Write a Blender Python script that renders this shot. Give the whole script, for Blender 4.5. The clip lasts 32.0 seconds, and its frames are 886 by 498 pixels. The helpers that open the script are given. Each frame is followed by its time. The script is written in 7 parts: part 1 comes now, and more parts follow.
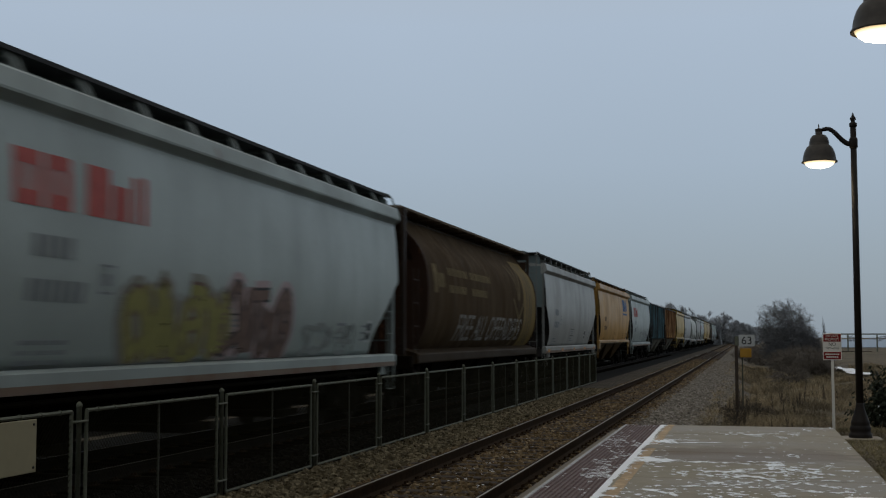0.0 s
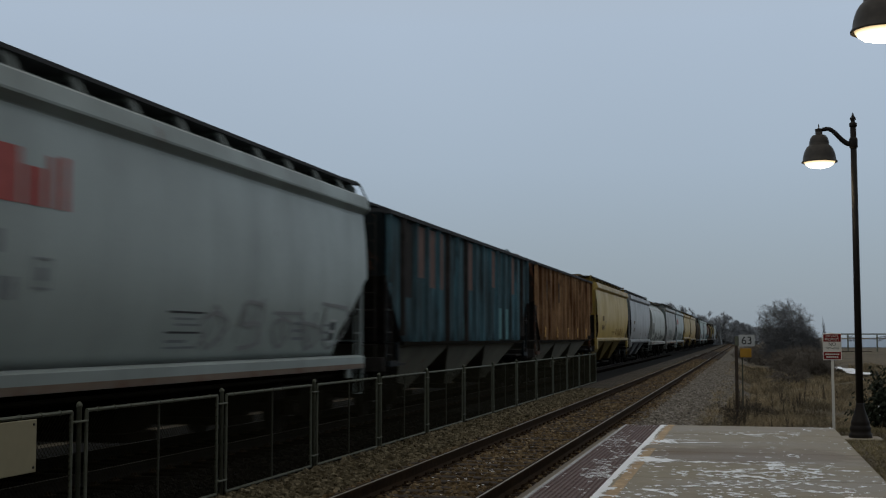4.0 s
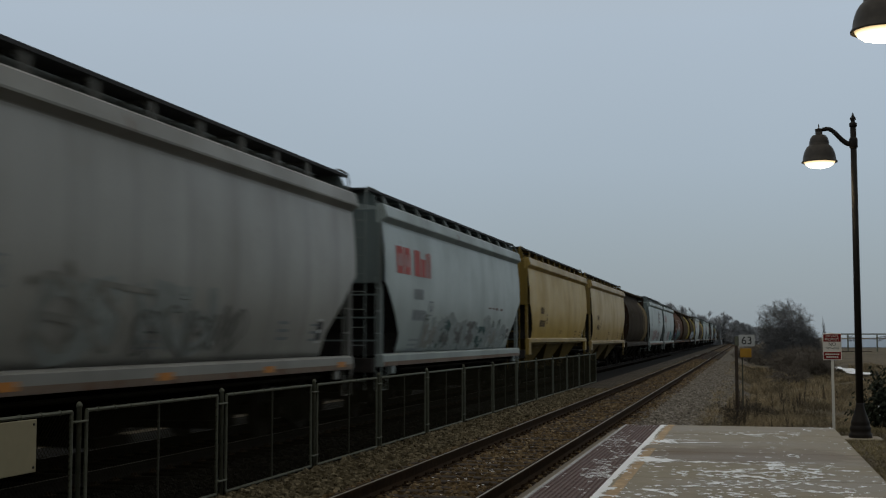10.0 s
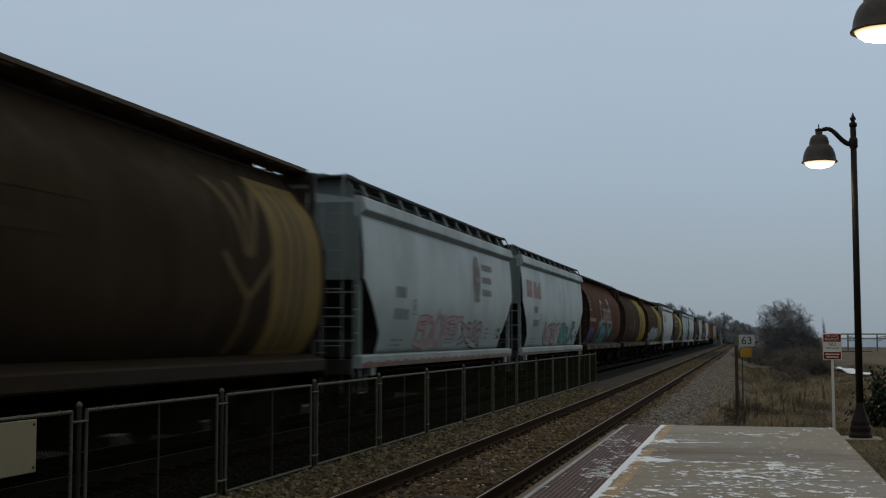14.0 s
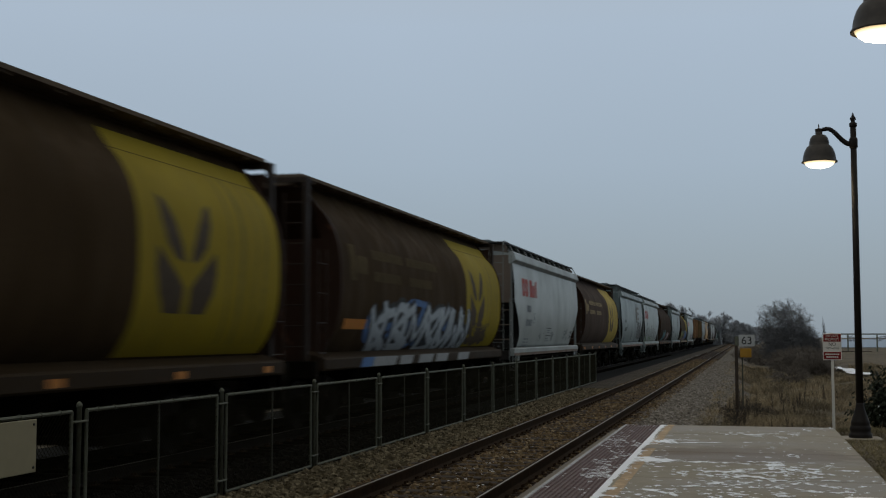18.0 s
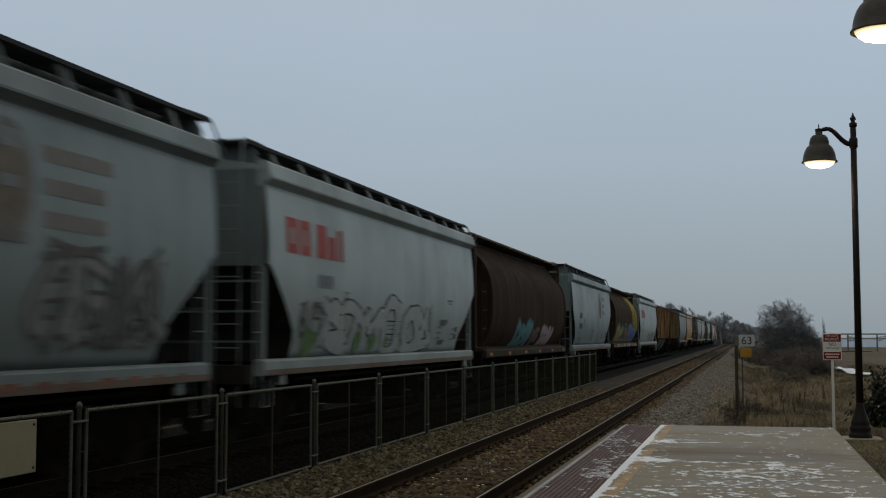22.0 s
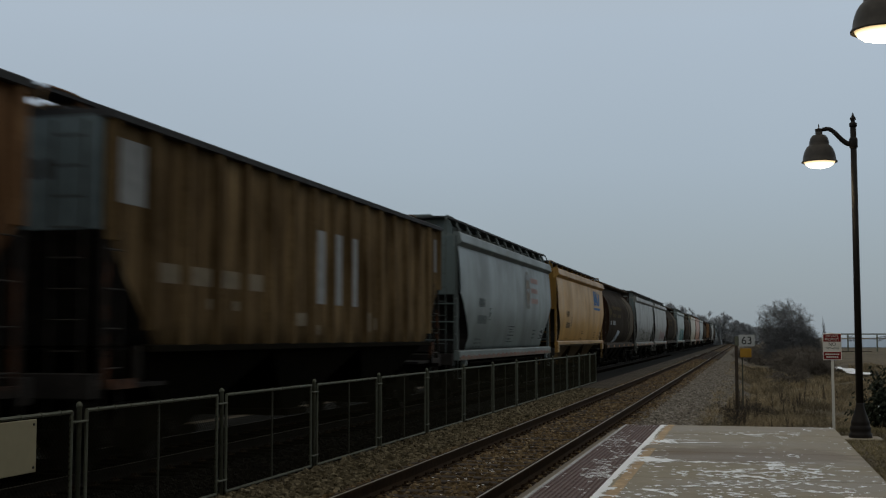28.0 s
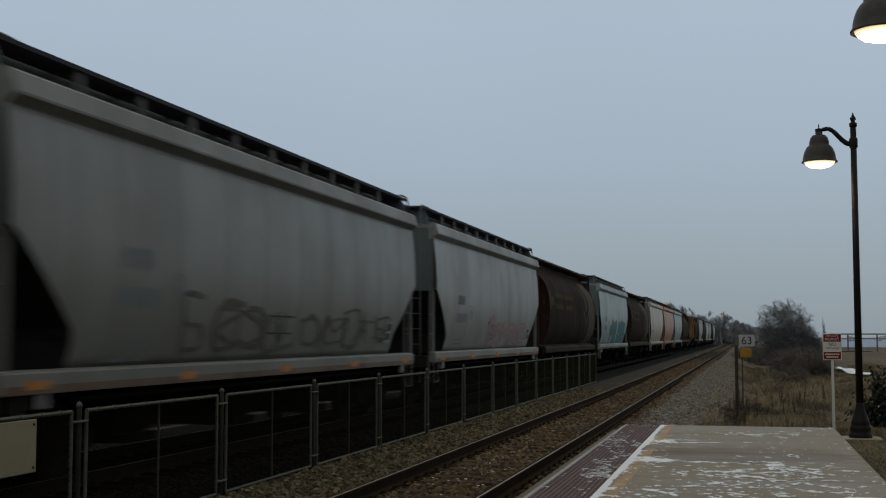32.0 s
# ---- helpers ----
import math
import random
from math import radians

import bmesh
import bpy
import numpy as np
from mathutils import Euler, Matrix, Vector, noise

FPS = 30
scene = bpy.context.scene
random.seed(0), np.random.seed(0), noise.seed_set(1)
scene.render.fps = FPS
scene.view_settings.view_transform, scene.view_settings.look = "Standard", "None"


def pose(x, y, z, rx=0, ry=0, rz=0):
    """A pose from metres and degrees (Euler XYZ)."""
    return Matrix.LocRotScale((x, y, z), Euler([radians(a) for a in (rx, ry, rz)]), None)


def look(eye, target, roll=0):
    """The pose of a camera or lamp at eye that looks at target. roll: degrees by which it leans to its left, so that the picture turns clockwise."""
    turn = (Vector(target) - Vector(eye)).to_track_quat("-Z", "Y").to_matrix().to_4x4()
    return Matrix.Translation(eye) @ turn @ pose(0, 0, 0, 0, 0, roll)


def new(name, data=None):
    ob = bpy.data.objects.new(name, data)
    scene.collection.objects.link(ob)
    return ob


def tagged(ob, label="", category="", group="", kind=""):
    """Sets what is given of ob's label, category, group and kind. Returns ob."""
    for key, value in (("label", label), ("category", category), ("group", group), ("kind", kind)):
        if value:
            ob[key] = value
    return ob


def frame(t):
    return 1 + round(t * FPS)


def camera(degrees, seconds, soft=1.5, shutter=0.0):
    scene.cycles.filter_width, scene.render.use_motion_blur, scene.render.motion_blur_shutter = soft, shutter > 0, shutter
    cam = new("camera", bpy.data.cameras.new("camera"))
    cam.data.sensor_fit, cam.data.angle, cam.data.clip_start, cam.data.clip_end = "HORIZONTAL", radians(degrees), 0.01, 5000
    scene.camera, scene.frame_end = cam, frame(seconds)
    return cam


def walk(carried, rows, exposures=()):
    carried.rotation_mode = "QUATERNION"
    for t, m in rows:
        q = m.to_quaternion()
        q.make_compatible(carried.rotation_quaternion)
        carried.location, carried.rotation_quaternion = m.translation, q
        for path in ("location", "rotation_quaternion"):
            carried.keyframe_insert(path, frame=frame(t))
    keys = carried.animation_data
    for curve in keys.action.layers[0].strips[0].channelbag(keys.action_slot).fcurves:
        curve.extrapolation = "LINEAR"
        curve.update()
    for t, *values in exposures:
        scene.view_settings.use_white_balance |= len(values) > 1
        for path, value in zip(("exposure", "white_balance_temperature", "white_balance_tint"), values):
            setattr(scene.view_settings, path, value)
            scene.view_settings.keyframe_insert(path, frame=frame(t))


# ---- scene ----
CAM_H = 1.707
cam = camera(40.07, 32.0, soft=1.2, shutter=0.5)
CAM_POSE = pose(0, 0, CAM_H, 94.15, 0, 13.963)
walk(cam, [(0.0, CAM_POSE), (32.0, CAM_POSE)], exposures=[(0.0, 0.0, 6600, 8), (7.0, 0.0, 6600, 8), (9.0, 0.0, 6850, 7), (12.0, 0.0, 6900, 7), (13.4, 0.0, 6600, 7), (14.5, 0.0, 6600, 7), (16.5, 0.0, 6950, 4), (17.4, 0.0, 6650, 7), (18.2, 0.0, 6650, 7), (19.0, 0.0, 6850, 7), (30.0, 0.0, 6880, 7), (31.0, 0.0, 6750, 7), (32.0, 0.0, 6750, 7)])

# ---- light: overcast winter dusk ----
world = bpy.data.worlds.new("overcast_dusk")
scene.world = world
world.use_nodes = True
wn, wl = world.node_tree.nodes, world.node_tree.links
wn.clear()
w_out = wn.new("ShaderNodeOutputWorld")
w_mix = wn.new("ShaderNodeAddShader")
sky = wn.new("ShaderNodeTexSky")
sky.sky_type, sky.sun_disc = "NISHITA", False
sky.sun_elevation, sky.sun_rotation = radians(12), radians(200)
sky_bg = wn.new("ShaderNodeBackground")
sky_bg.inputs["Strength"].default_value = 0.006
wl.new(sky.outputs[0], sky_bg.inputs["Color"])
w_co = wn.new("ShaderNodeTexCoord")
w_sep = wn.new("ShaderNodeSeparateXYZ")
wl.new(w_co.outputs["Generated"], w_sep.inputs[0])
w_ramp = wn.new("ShaderNodeValToRGB")
w_ramp.color_ramp.elements[0].position = 0.0
w_ramp.color_ramp.elements[0].color = (0.235, 0.285, 0.345, 1)
w_ramp.color_ramp.elements[1].position = 1.0
w_ramp.color_ramp.elements[1].color = (0.50, 0.485, 0.455, 1)
for pos, col in ((0.06, (0.275, 0.335, 0.41, 1)), (0.14, (0.335, 0.41, 0.515, 1)), (0.25, (0.385, 0.465, 0.585, 1)), (0.42, (0.43, 0.465, 0.51, 1))):
    e = w_ramp.color_ramp.elements.new(pos)
    e.color = col
wl.new(w_sep.outputs["Z"], w_ramp.inputs[0])
w_noise = wn.new("ShaderNodeTexNoise")
w_noise.inputs["Scale"].default_value = 1.6
w_noise.inputs["Detail"].default_value = 3
wl.new(w_co.outputs["Generated"], w_noise.inputs["Vector"])
w_var = wn.new("ShaderNodeMapRange")
w_var.inputs["From Min"].default_value, w_var.inputs["From Max"].default_value = 0.3, 0.7
w_var.inputs["To Min"].default_value, w_var.inputs["To Max"].default_value = 0.96, 1.04
wl.new(w_noise.outputs["Fac"], w_var.inputs["Value"])
cloud_bg = wn.new("ShaderNodeBackground")
wl.new(w_ramp.outputs["Color"], cloud_bg.inputs["Color"])
wl.new(w_var.outputs["Result"], cloud_bg.inputs["Strength"])
wl.new(sky_bg.outputs[0], w_mix.inputs[0])
wl.new(cloud_bg.outputs[0], w_mix.inputs[1])
wl.new(w_mix.outputs[0], w_out.inputs["Surface"])

sun = new("sun", bpy.data.lights.new("sun", "SUN"))
sun.data.energy, sun.data.angle, sun.data.color = 0.12, radians(40), (1.0, 0.97, 0.93)
sun.matrix_world = look((0, 0, 50), (18, 30, 0))


# ---- materials ----
def material(name, build, rough=0.7, metal=0.0, spec=0.4):
    m = bpy.data.materials.new(name)
    m.use_nodes = True
    nt = m.node_tree
    b = nt.nodes["Principled BSDF"]
    b.inputs["Roughness"].default_value = rough
    b.inputs["Metallic"].default_value = metal
    b.inputs["Specular IOR Level"].default_value = spec
    build(nt, b)
    return m


def coords(nt, scale=(1, 1, 1), space="Object"):
    tc = nt.nodes.new("ShaderNodeTexCoord")
    mp = nt.nodes.new("ShaderNodeMapping")
    mp.inputs["Scale"].default_value = scale
    nt.links.new(tc.outputs[space], mp.inputs["Vector"])
    return mp.outputs["Vector"]


def noise_tex(nt, vec, scale, detail=4, rough=0.55):
    n = nt.nodes.new("ShaderNodeTexNoise")
    n.inputs["Scale"].default_value = scale
    n.inputs["Detail"].default_value = detail
    n.inputs["Roughness"].default_value = rough
    nt.links.new(vec, n.inputs["Vector"])
    return n.outputs["Fac"]


def ramp(nt, fac, stops):
    r = nt.nodes.new("ShaderNodeValToRGB")
    els = r.color_ramp.elements
    els[0].position, els[0].color = stops[0][0], (*stops[0][1], 1)
    els[1].position, els[1].color = stops[-1][0], (*stops[-1][1], 1)
    for p, c in stops[1:-1]:
        e = els.new(p)
        e.color = (*c, 1)
    nt.links.new(fac, r.inputs[0])
    return r.outputs["Color"]


def mix(nt, fac, a, b, mode="MIX"):
    m = nt.nodes.new("ShaderNodeMix")
    m.data_type, m.blend_type = "RGBA", mode
    for sock, v in ((m.inputs["Factor"], fac), (m.inputs["A"], a), (m.inputs["B"], b)):
        if isinstance(v, (int, float)):
            sock.default_value = v
        elif isinstance(v, tuple):
            sock.default_value = (*v, 1)
        else:
            nt.links.new(v, sock)
    return m.outputs["Result"]


def bump(nt, b, height, strength, distance=0.02):
    n = nt.nodes.new("ShaderNodeBump")
    n.inputs["Strength"].default_value = strength
    n.inputs["Distance"].default_value = distance
    nt.links.new(height, n.inputs["Height"])
    nt.links.new(n.outputs["Normal"], b.inputs["Normal"])


def grey(v):
    return (v, v, v)


def tint(c, k):
    return tuple(min(1.0, v * k) for v in c)


PAINTS = {}


def paint(name, base, grime=0.35, rust=0.1, seams=0.0, gloss=0.5, matte=0.0, runs=0.8):
    """Weathered railway paint: vertical rain streaks, blotches of road dust, rust spots."""
    if name in PAINTS:
        return PAINTS[name]

    def build(nt, b):
        streak = noise_tex(nt, coords(nt, (1.0, 1.0, 0.07)), 1.3, 4, 0.5)
        blotch = noise_tex(nt, coords(nt), 0.55, 5, 0.6)
        fine = noise_tex(nt, coords(nt), 14, 4, 0.65)
        dirt = tuple(0.68 * v + 0.32 * d for v, d in zip(tint(base, 0.55), (0.10, 0.085, 0.07)))
        c = mix(nt, ramp(nt, streak, [(0.4, grey(0)), (runs, grey(grime * 0.7))]), base, dirt)
        c = mix(nt, ramp(nt, blotch, [(0.42, grey(0)), (0.75, grey(grime * 0.8))]), c, dirt)
        c = mix(nt, ramp(nt, fine, [(0.4, grey(0.0)), (0.8, grey(0.25))]), c, tint(base, 0.7))
        if seams:
            wv = nt.nodes.new("ShaderNodeTexWave")
            wv.bands_direction = "Y"
            wv.inputs["Scale"].default_value = 0.205
            wv.inputs["Distortion"].default_value = 0.25
            nt.links.new(coords(nt), wv.inputs["Vector"])
            c = mix(nt, ramp(nt, wv.outputs["Fac"], [(0.93, grey(0)), (1.0, grey(seams))]), c, tint(dirt, 0.9))
        spots = noise_tex(nt, coords(nt, (1, 1, 0.5)), 3.1, 7, 0.72)
        c = mix(nt, ramp(nt, spots, [(0.66 - 0.18 * rust, grey(0)), (0.74 - 0.12 * rust, grey(min(1, rust * 4)))]), c, (0.13, 0.055, 0.028))
        nt.links.new(c, b.inputs["Base Color"])
        r = ramp(nt, blotch, [(0.3, grey(0.32 + matte)), (0.8, grey(0.55 + matte))])
        nt.links.new(r, b.inputs["Roughness"])
        bump(nt, b, blotch, 0.35, 0.05)

    PAINTS[name] = material(name, build, spec=gloss)
    return PAINTS[name]


def streaked(name, pale, deep, spec=0.1, rough=0.7, lines=0.55):
    """Old rusting sheet: uneven vertical streaks of worn paint and rust, blotched at two scales."""
    if name in PAINTS:
        return PAINTS[name]

    def build(nt, b):
        run = noise_tex(nt, coords(nt, (1.0, 1.0, 0.10)), 2.6, 6, 0.65)
        thin = noise_tex(nt, coords(nt, (1.0, 1.0, 0.04)), 11, 4, 0.6)
        blotch = noise_tex(nt, coords(nt, (1.0, 1.0, 0.6)), 0.8, 6, 0.65)
        fine = noise_tex(nt, coords(nt), 18, 5, 0.7)
        c = mix(nt, ramp(nt, run, [(0.36, grey(0)), (0.64, grey(1))]), pale, deep)
        c = mix(nt, ramp(nt, blotch, [(0.42, grey(0)), (0.62, grey(0.75))]), c, tint(deep, 0.8))
        c = mix(nt, ramp(nt, thin, [(0.5, grey(0)), (0.72, grey(lines))]), c, tint(pale, 1.15))
        c = mix(nt, ramp(nt, fine, [(0.45, grey(0)), (0.8, grey(0.5))]), c, tint(deep, 0.55))
        nt.links.new(c, b.inputs["Base Color"])
        nt.links.new(ramp(nt, run, [(0.35, grey(rough - 0.12)), (0.65, grey(rough + 0.12))]), b.inputs["Roughness"])
        bump(nt, b, blotch, 0.15, 0.04)

    PAINTS[name] = material(name, build, rough, 0, spec)
    return PAINTS[name]


def plain(name, base, rough=0.7, metal=0.0, var=0.25, scale=8.0, spec=0.18, bumpy=0.15):
    def build(nt, b):
        n = noise_tex(nt, coords(nt), scale, 5)
        big = noise_tex(nt, coords(nt), scale * 0.13, 3)
        c = mix(nt, ramp(nt, n, [(0.3, grey(0)), (0.75, grey(1))]), tint(base, 1 - var), tint(base, 1 + var))
        c = mix(nt, ramp(nt, big, [(0.35, grey(0)), (0.7, grey(0.5))]), c, tint(base, 1 - var * 1.4))
        nt.links.new(c, b.inputs["Base Color"])
        bump(nt, b, n, bumpy, 0.01)

    return material(name, build, rough, metal, spec)


def stone_mat(name, cols, rough=0.9):
    """Loose stones: each island takes its own shade."""
    def build(nt, b):
        g = nt.nodes.new("ShaderNodeNewGeometry")
        n = noise_tex(nt, coords(nt), 30, 4)
        c = ramp(nt, g.outputs["Random Per Island"], [(i / (len(cols) - 1), q) for i, q in enumerate(cols)])
        c = mix(nt, ramp(nt, n, [(0.35, grey(0)), (0.75, grey(0.5))]), c, tint(cols[0], 0.5))
        nt.links.new(c, b.inputs["Base Color"])

    return material(name, build, rough, 0, 0.08)


def ground_mat(name):
    def build(nt, b):
        big = noise_tex(nt, coords(nt), 0.12, 6, 0.6)
        mid = noise_tex(nt, coords(nt), 1.3, 6, 0.65)
        fine = noise_tex(nt, coords(nt), 22, 5, 0.7)
        c = ramp(nt, mid, [(0.3, (0.09, 0.07, 0.05)), (0.52, (0.15, 0.12, 0.082)), (0.75, (0.23, 0.185, 0.125))])
        c = mix(nt, ramp(nt, big, [(0.45, grey(0)), (0.6, grey(0.65))]), c, (0.075, 0.064, 0.042))
        c = mix(nt, ramp(nt, fine, [(0.35, grey(0)), (0.7, grey(0.6))]), c, (0.055, 0.047, 0.032))
        nt.links.new(c, b.inputs["Base Color"])
        bump(nt, b, fine, 0.6, 0.05)

    return material(name, build, 0.95, 0, 0.15)


def ballast_mat(name, a, c2, scale=26):
    def build(nt, b):
        v = nt.nodes.new("ShaderNodeTexVoronoi")
        v.inputs["Scale"].default_value = scale
        nt.links.new(coords(nt), v.inputs["Vector"])
        sep = nt.nodes.new("ShaderNodeSeparateColor")
        nt.links.new(v.outputs["Color"], sep.inputs[0])
        c = ramp(nt, sep.outputs[0], [(0.0, tint(a, 0.5)), (0.5, a), (1.0, c2)])
        big = noise_tex(nt, coords(nt), 0.7, 5)
        c = mix(nt, ramp(nt, big, [(0.4, grey(0)), (0.7, grey(0.6))]), c, tint(a, 0.55))
        c = mix(nt, ramp(nt, v.outputs["Distance"], [(0.3, grey(0)), (0.75, grey(0.8))]), c, tint(a, 0.25))
        nt.links.new(c, b.inputs["Base Color"])
        bump(nt, b, v.outputs["Distance"], -0.8, 0.04)

    return material(name, build, 0.95, 0, 0.06)


def concrete_mat(name):
    def build(nt, b):
        big = noise_tex(nt, coords(nt, (0.5, 1, 1)), 0.6, 5)
        mid = noise_tex(nt, coords(nt), 3, 6, 0.65)
        fine = noise_tex(nt, coords(nt), 60, 4, 0.7)
        c = ramp(nt, mid, [(0.3, (0.228, 0.195, 0.138)), (0.55, (0.285, 0.248, 0.182)), (0.8, (0.34, 0.302, 0.236))])
        c = mix(nt, ramp(nt, big, [(0.42, grey(0)), (0.6, grey(0.55))]), c, (0.185, 0.15, 0.112))
        c = mix(nt, ramp(nt, fine, [(0.3, grey(0)), (0.75, grey(0.35))]), c, (0.19, 0.165, 0.13))
        # a damp stain drying in the middle of the platform
        stain = nt.nodes.new("ShaderNodeVectorMath")
        stain.operation = "DISTANCE"
        nt.links.new(coords(nt, (0.3, 0.42, 0.0)), stain.inputs[0])
        stain.inputs[1].default_value = (-0.2 * 0.3, 16.2 * 0.42, 0.0)
        edge = nt.nodes.new("ShaderNodeMath")
        edge.operation = "MULTIPLY_ADD"
        nt.links.new(mid, edge.inputs[0])
        edge.inputs[1].default_value = 0.75
        nt.links.new(stain.outputs["Value"], edge.inputs[2])
        c = mix(nt, ramp(nt, edge.outputs[0], [(0.70, grey(0.85)), (0.80, grey(0.5)), (0.92, grey(0))]), c, (0.15, 0.11, 0.074))
        nt.links.new(c, b.inputs["Base Color"])
        nt.links.new(ramp(nt, big, [(0.4, grey(0.8)), (0.62, grey(0.5))]), b.inputs["Roughness"])
        bump(nt, b, fine, 0.25, 0.01)

    return material(name, build, 0.8, 0, 0.35)


M_CONC = concrete_mat("damp_concrete")
M_GROUND = ground_mat("dry_grass_ground")
M_BALLAST = ballast_mat("ballast_bed", (0.085, 0.07, 0.053), (0.16, 0.138, 0.11))
M_BALLAST_RUST = ballast_mat("rusty_ballast_bed", (0.105, 0.072, 0.042), (0.185, 0.13, 0.075))
# far-track bed, stones and rails: the train's shade is put into the colour
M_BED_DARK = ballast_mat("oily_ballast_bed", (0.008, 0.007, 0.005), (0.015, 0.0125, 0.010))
M_STONE_SHADED = stone_mat("oily_ballast_stone", [(0.005, 0.004, 0.0035), (0.010, 0.0085, 0.007), (0.014, 0.012, 0.010), (0.02, 0.017, 0.014)])
M_RAIL_SHADED = plain("oily_rail", (0.015, 0.012, 0.010), 0.9, 0, 0.3, 9, 0.05)
M_STONE = stone_mat("grey_ballast_stone", [(0.046, 0.036, 0.02), (0.097, 0.078, 0.046), (0.152, 0.124, 0.076), (0.24, 0.20, 0.13)])
M_STONE_RUST = stone_mat("rust_ballast_stone", [(0.056, 0.036, 0.017), (0.112, 0.075, 0.037), (0.182, 0.127, 0.068), (0.29, 0.22, 0.132)])
M_RAIL = plain("rusty_rail_side", (0.034, 0.0205, 0.011), 0.9, 0.0, 0.35, 9, 0.04)
M_RAILTOP = plain("worn_rail_head", (0.30, 0.275, 0.235), 0.5, 0.5, 0.15, 20)
M_RAILTOP_DULL = plain("dull_rail_head", (0.10, 0.09, 0.072), 0.6, 0.3, 0.15, 20)
M_TIE = plain("dark_timber", (0.055, 0.041, 0.031), 0.9, 0, 0.4, 6)
# far-track ties, blackened to hold the shade under the train
M_TIE_SHADED = plain("oily_timber", (0.010, 0.008, 0.0065), 0.95, 0, 0.4, 6, 0.0)
M_FENCE = plain("galvanised_steel", (0.115, 0.12, 0.09), 0.65, 0.1, 0.2, 14)
M_WIRE = plain("dark_wire", (0.014, 0.0125, 0.006), 0.8, 0.0, 0.2, 14, 0.05)
M_LAMP = plain("bronze_black_paint", (0.014, 0.011, 0.009), 0.55, 0.0, 0.3, 12, 0.15)
M_SIGNW = plain("white_sign_face", (0.58, 0.57, 0.53), 0.6, 0, 0.08, 5)
M_SIGNG = plain("dull_white_sign_face", (0.37, 0.38, 0.37), 0.6, 0, 0.1, 5)
M_CREAM = plain("cream_board", (0.31, 0.275, 0.175), 0.6, 0, 0.08, 4)
M_RED = plain("sign_red", (0.17, 0.009, 0.009), 0.6, 0, 0.1, 6)
M_BLACK = plain("black_ink", (0.015, 0.015, 0.015), 0.6, 0, 0.1, 6)
M_YELLOW = plain("sign_yellow", (0.31, 0.165, 0.02), 0.6, 0, 0.15, 6)
M_STRIPE = plain("worn_yellow_line", (0.46, 0.33, 0.20), 0.8, 0, 0.35, 9)
M_WHITE = plain("worn_white_edge", (0.42, 0.42, 0.43), 0.8, 0, 0.25, 14)
M_TACTILE = plain("brick_red_tactile", (0.125, 0.083, 0.077), 0.65, 0, 0.3, 9)
M_SNOW = plain("thin_snow", (0.88, 0.90, 0.93), 0.7, 0, 0.08, 10)
M_UNDER = plain("black_running_gear", (0.009, 0.0072, 0.004), 0.9, 0.0, 0.4, 5, 0.03)
M_SHADE = plain("bronze_shade_paint", (0.042, 0.035, 0.028), 0.5, 0.1, 0.25, 12, 0.3)
M_WHEEL = plain("brown_wheel_steel", (0.02, 0.016, 0.013), 0.8, 0.2, 0.3, 6)
M_BARK = plain("grey_brown_bark", (0.07, 0.06, 0.052), 0.95, 0, 0.3, 4)
# far twigs are paled: the haze of distance is put into this colour
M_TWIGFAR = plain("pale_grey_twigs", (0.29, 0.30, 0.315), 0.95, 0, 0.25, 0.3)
M_STONE_PALE = stone_mat("pale_shoulder_stone", [(0.135, 0.117, 0.094), (0.19, 0.167, 0.138), (0.245, 0.217, 0.183), (0.33, 0.296, 0.255)])
M_BALLAST_PALE = ballast_mat("pale_shoulder_bed", (0.165, 0.142, 0.115), (0.30, 0.265, 0.222))
M_DAMP = plain("damp_dark_concrete", (0.135, 0.11, 0.08), 0.7, 0, 0.12, 5, 0.15, 0.05)
M_WEED = plain("dark_dead_weed", (0.066, 0.054, 0.041), 0.95, 0, 0.3, 4)
M_BRAMBLE = plain("brown_bramble", (0.14, 0.12, 0.1), 0.95, 0, 0.3, 4)
M_TWIG = plain("bare_twigs", (0.16, 0.16, 0.162), 0.95, 0, 0.25, 4)
M_THICKET = plain("dark_thicket_twigs", (0.105, 0.107, 0.112), 0.95, 0, 0.25, 4)
M_LEAF = plain("dark_evergreen_leaf", (0.022, 0.028, 0.016), 0.6, 0, 0.4, 5)


def grass_mat(name, cols):
    """Dead stalks: each takes its own shade, in darker and paler drifts."""
    def build(nt, b):
        g = nt.nodes.new("ShaderNodeNewGeometry")
        drift = noise_tex(nt, coords(nt, (1, 0.5, 1)), 0.55, 4, 0.6)
        c = ramp(nt, g.outputs["Random Per Island"], [(i / (len(cols) - 1), q) for i, q in enumerate(cols)])
        c = mix(nt, ramp(nt, drift, [(0.44, grey(0)), (0.60, grey(0.75))]), c, (0.085, 0.072, 0.05))
        nt.links.new(c, b.inputs["Base Color"])

    return material(name, build, 0.9, 0, 0.06)


M_STILE = plain("dull_fence_bar", (0.055, 0.057, 0.044), 0.7, 0, 0.2, 14)
M_GRASS = grass_mat("dead_grass", [(0.15, 0.118, 0.073), (0.235, 0.185, 0.115), (0.31, 0.245, 0.152), (0.39, 0.31, 0.195)])
M_TURF = grass_mat("winter_turf", [(0.15, 0.13, 0.07), (0.22, 0.19, 0.105), (0.28, 0.235, 0.135), (0.34, 0.285, 0.17)])
M_ICE = plain("frozen_pond", (0.23, 0.29, 0.365), 0.5, 0, 0.06, 0.2)


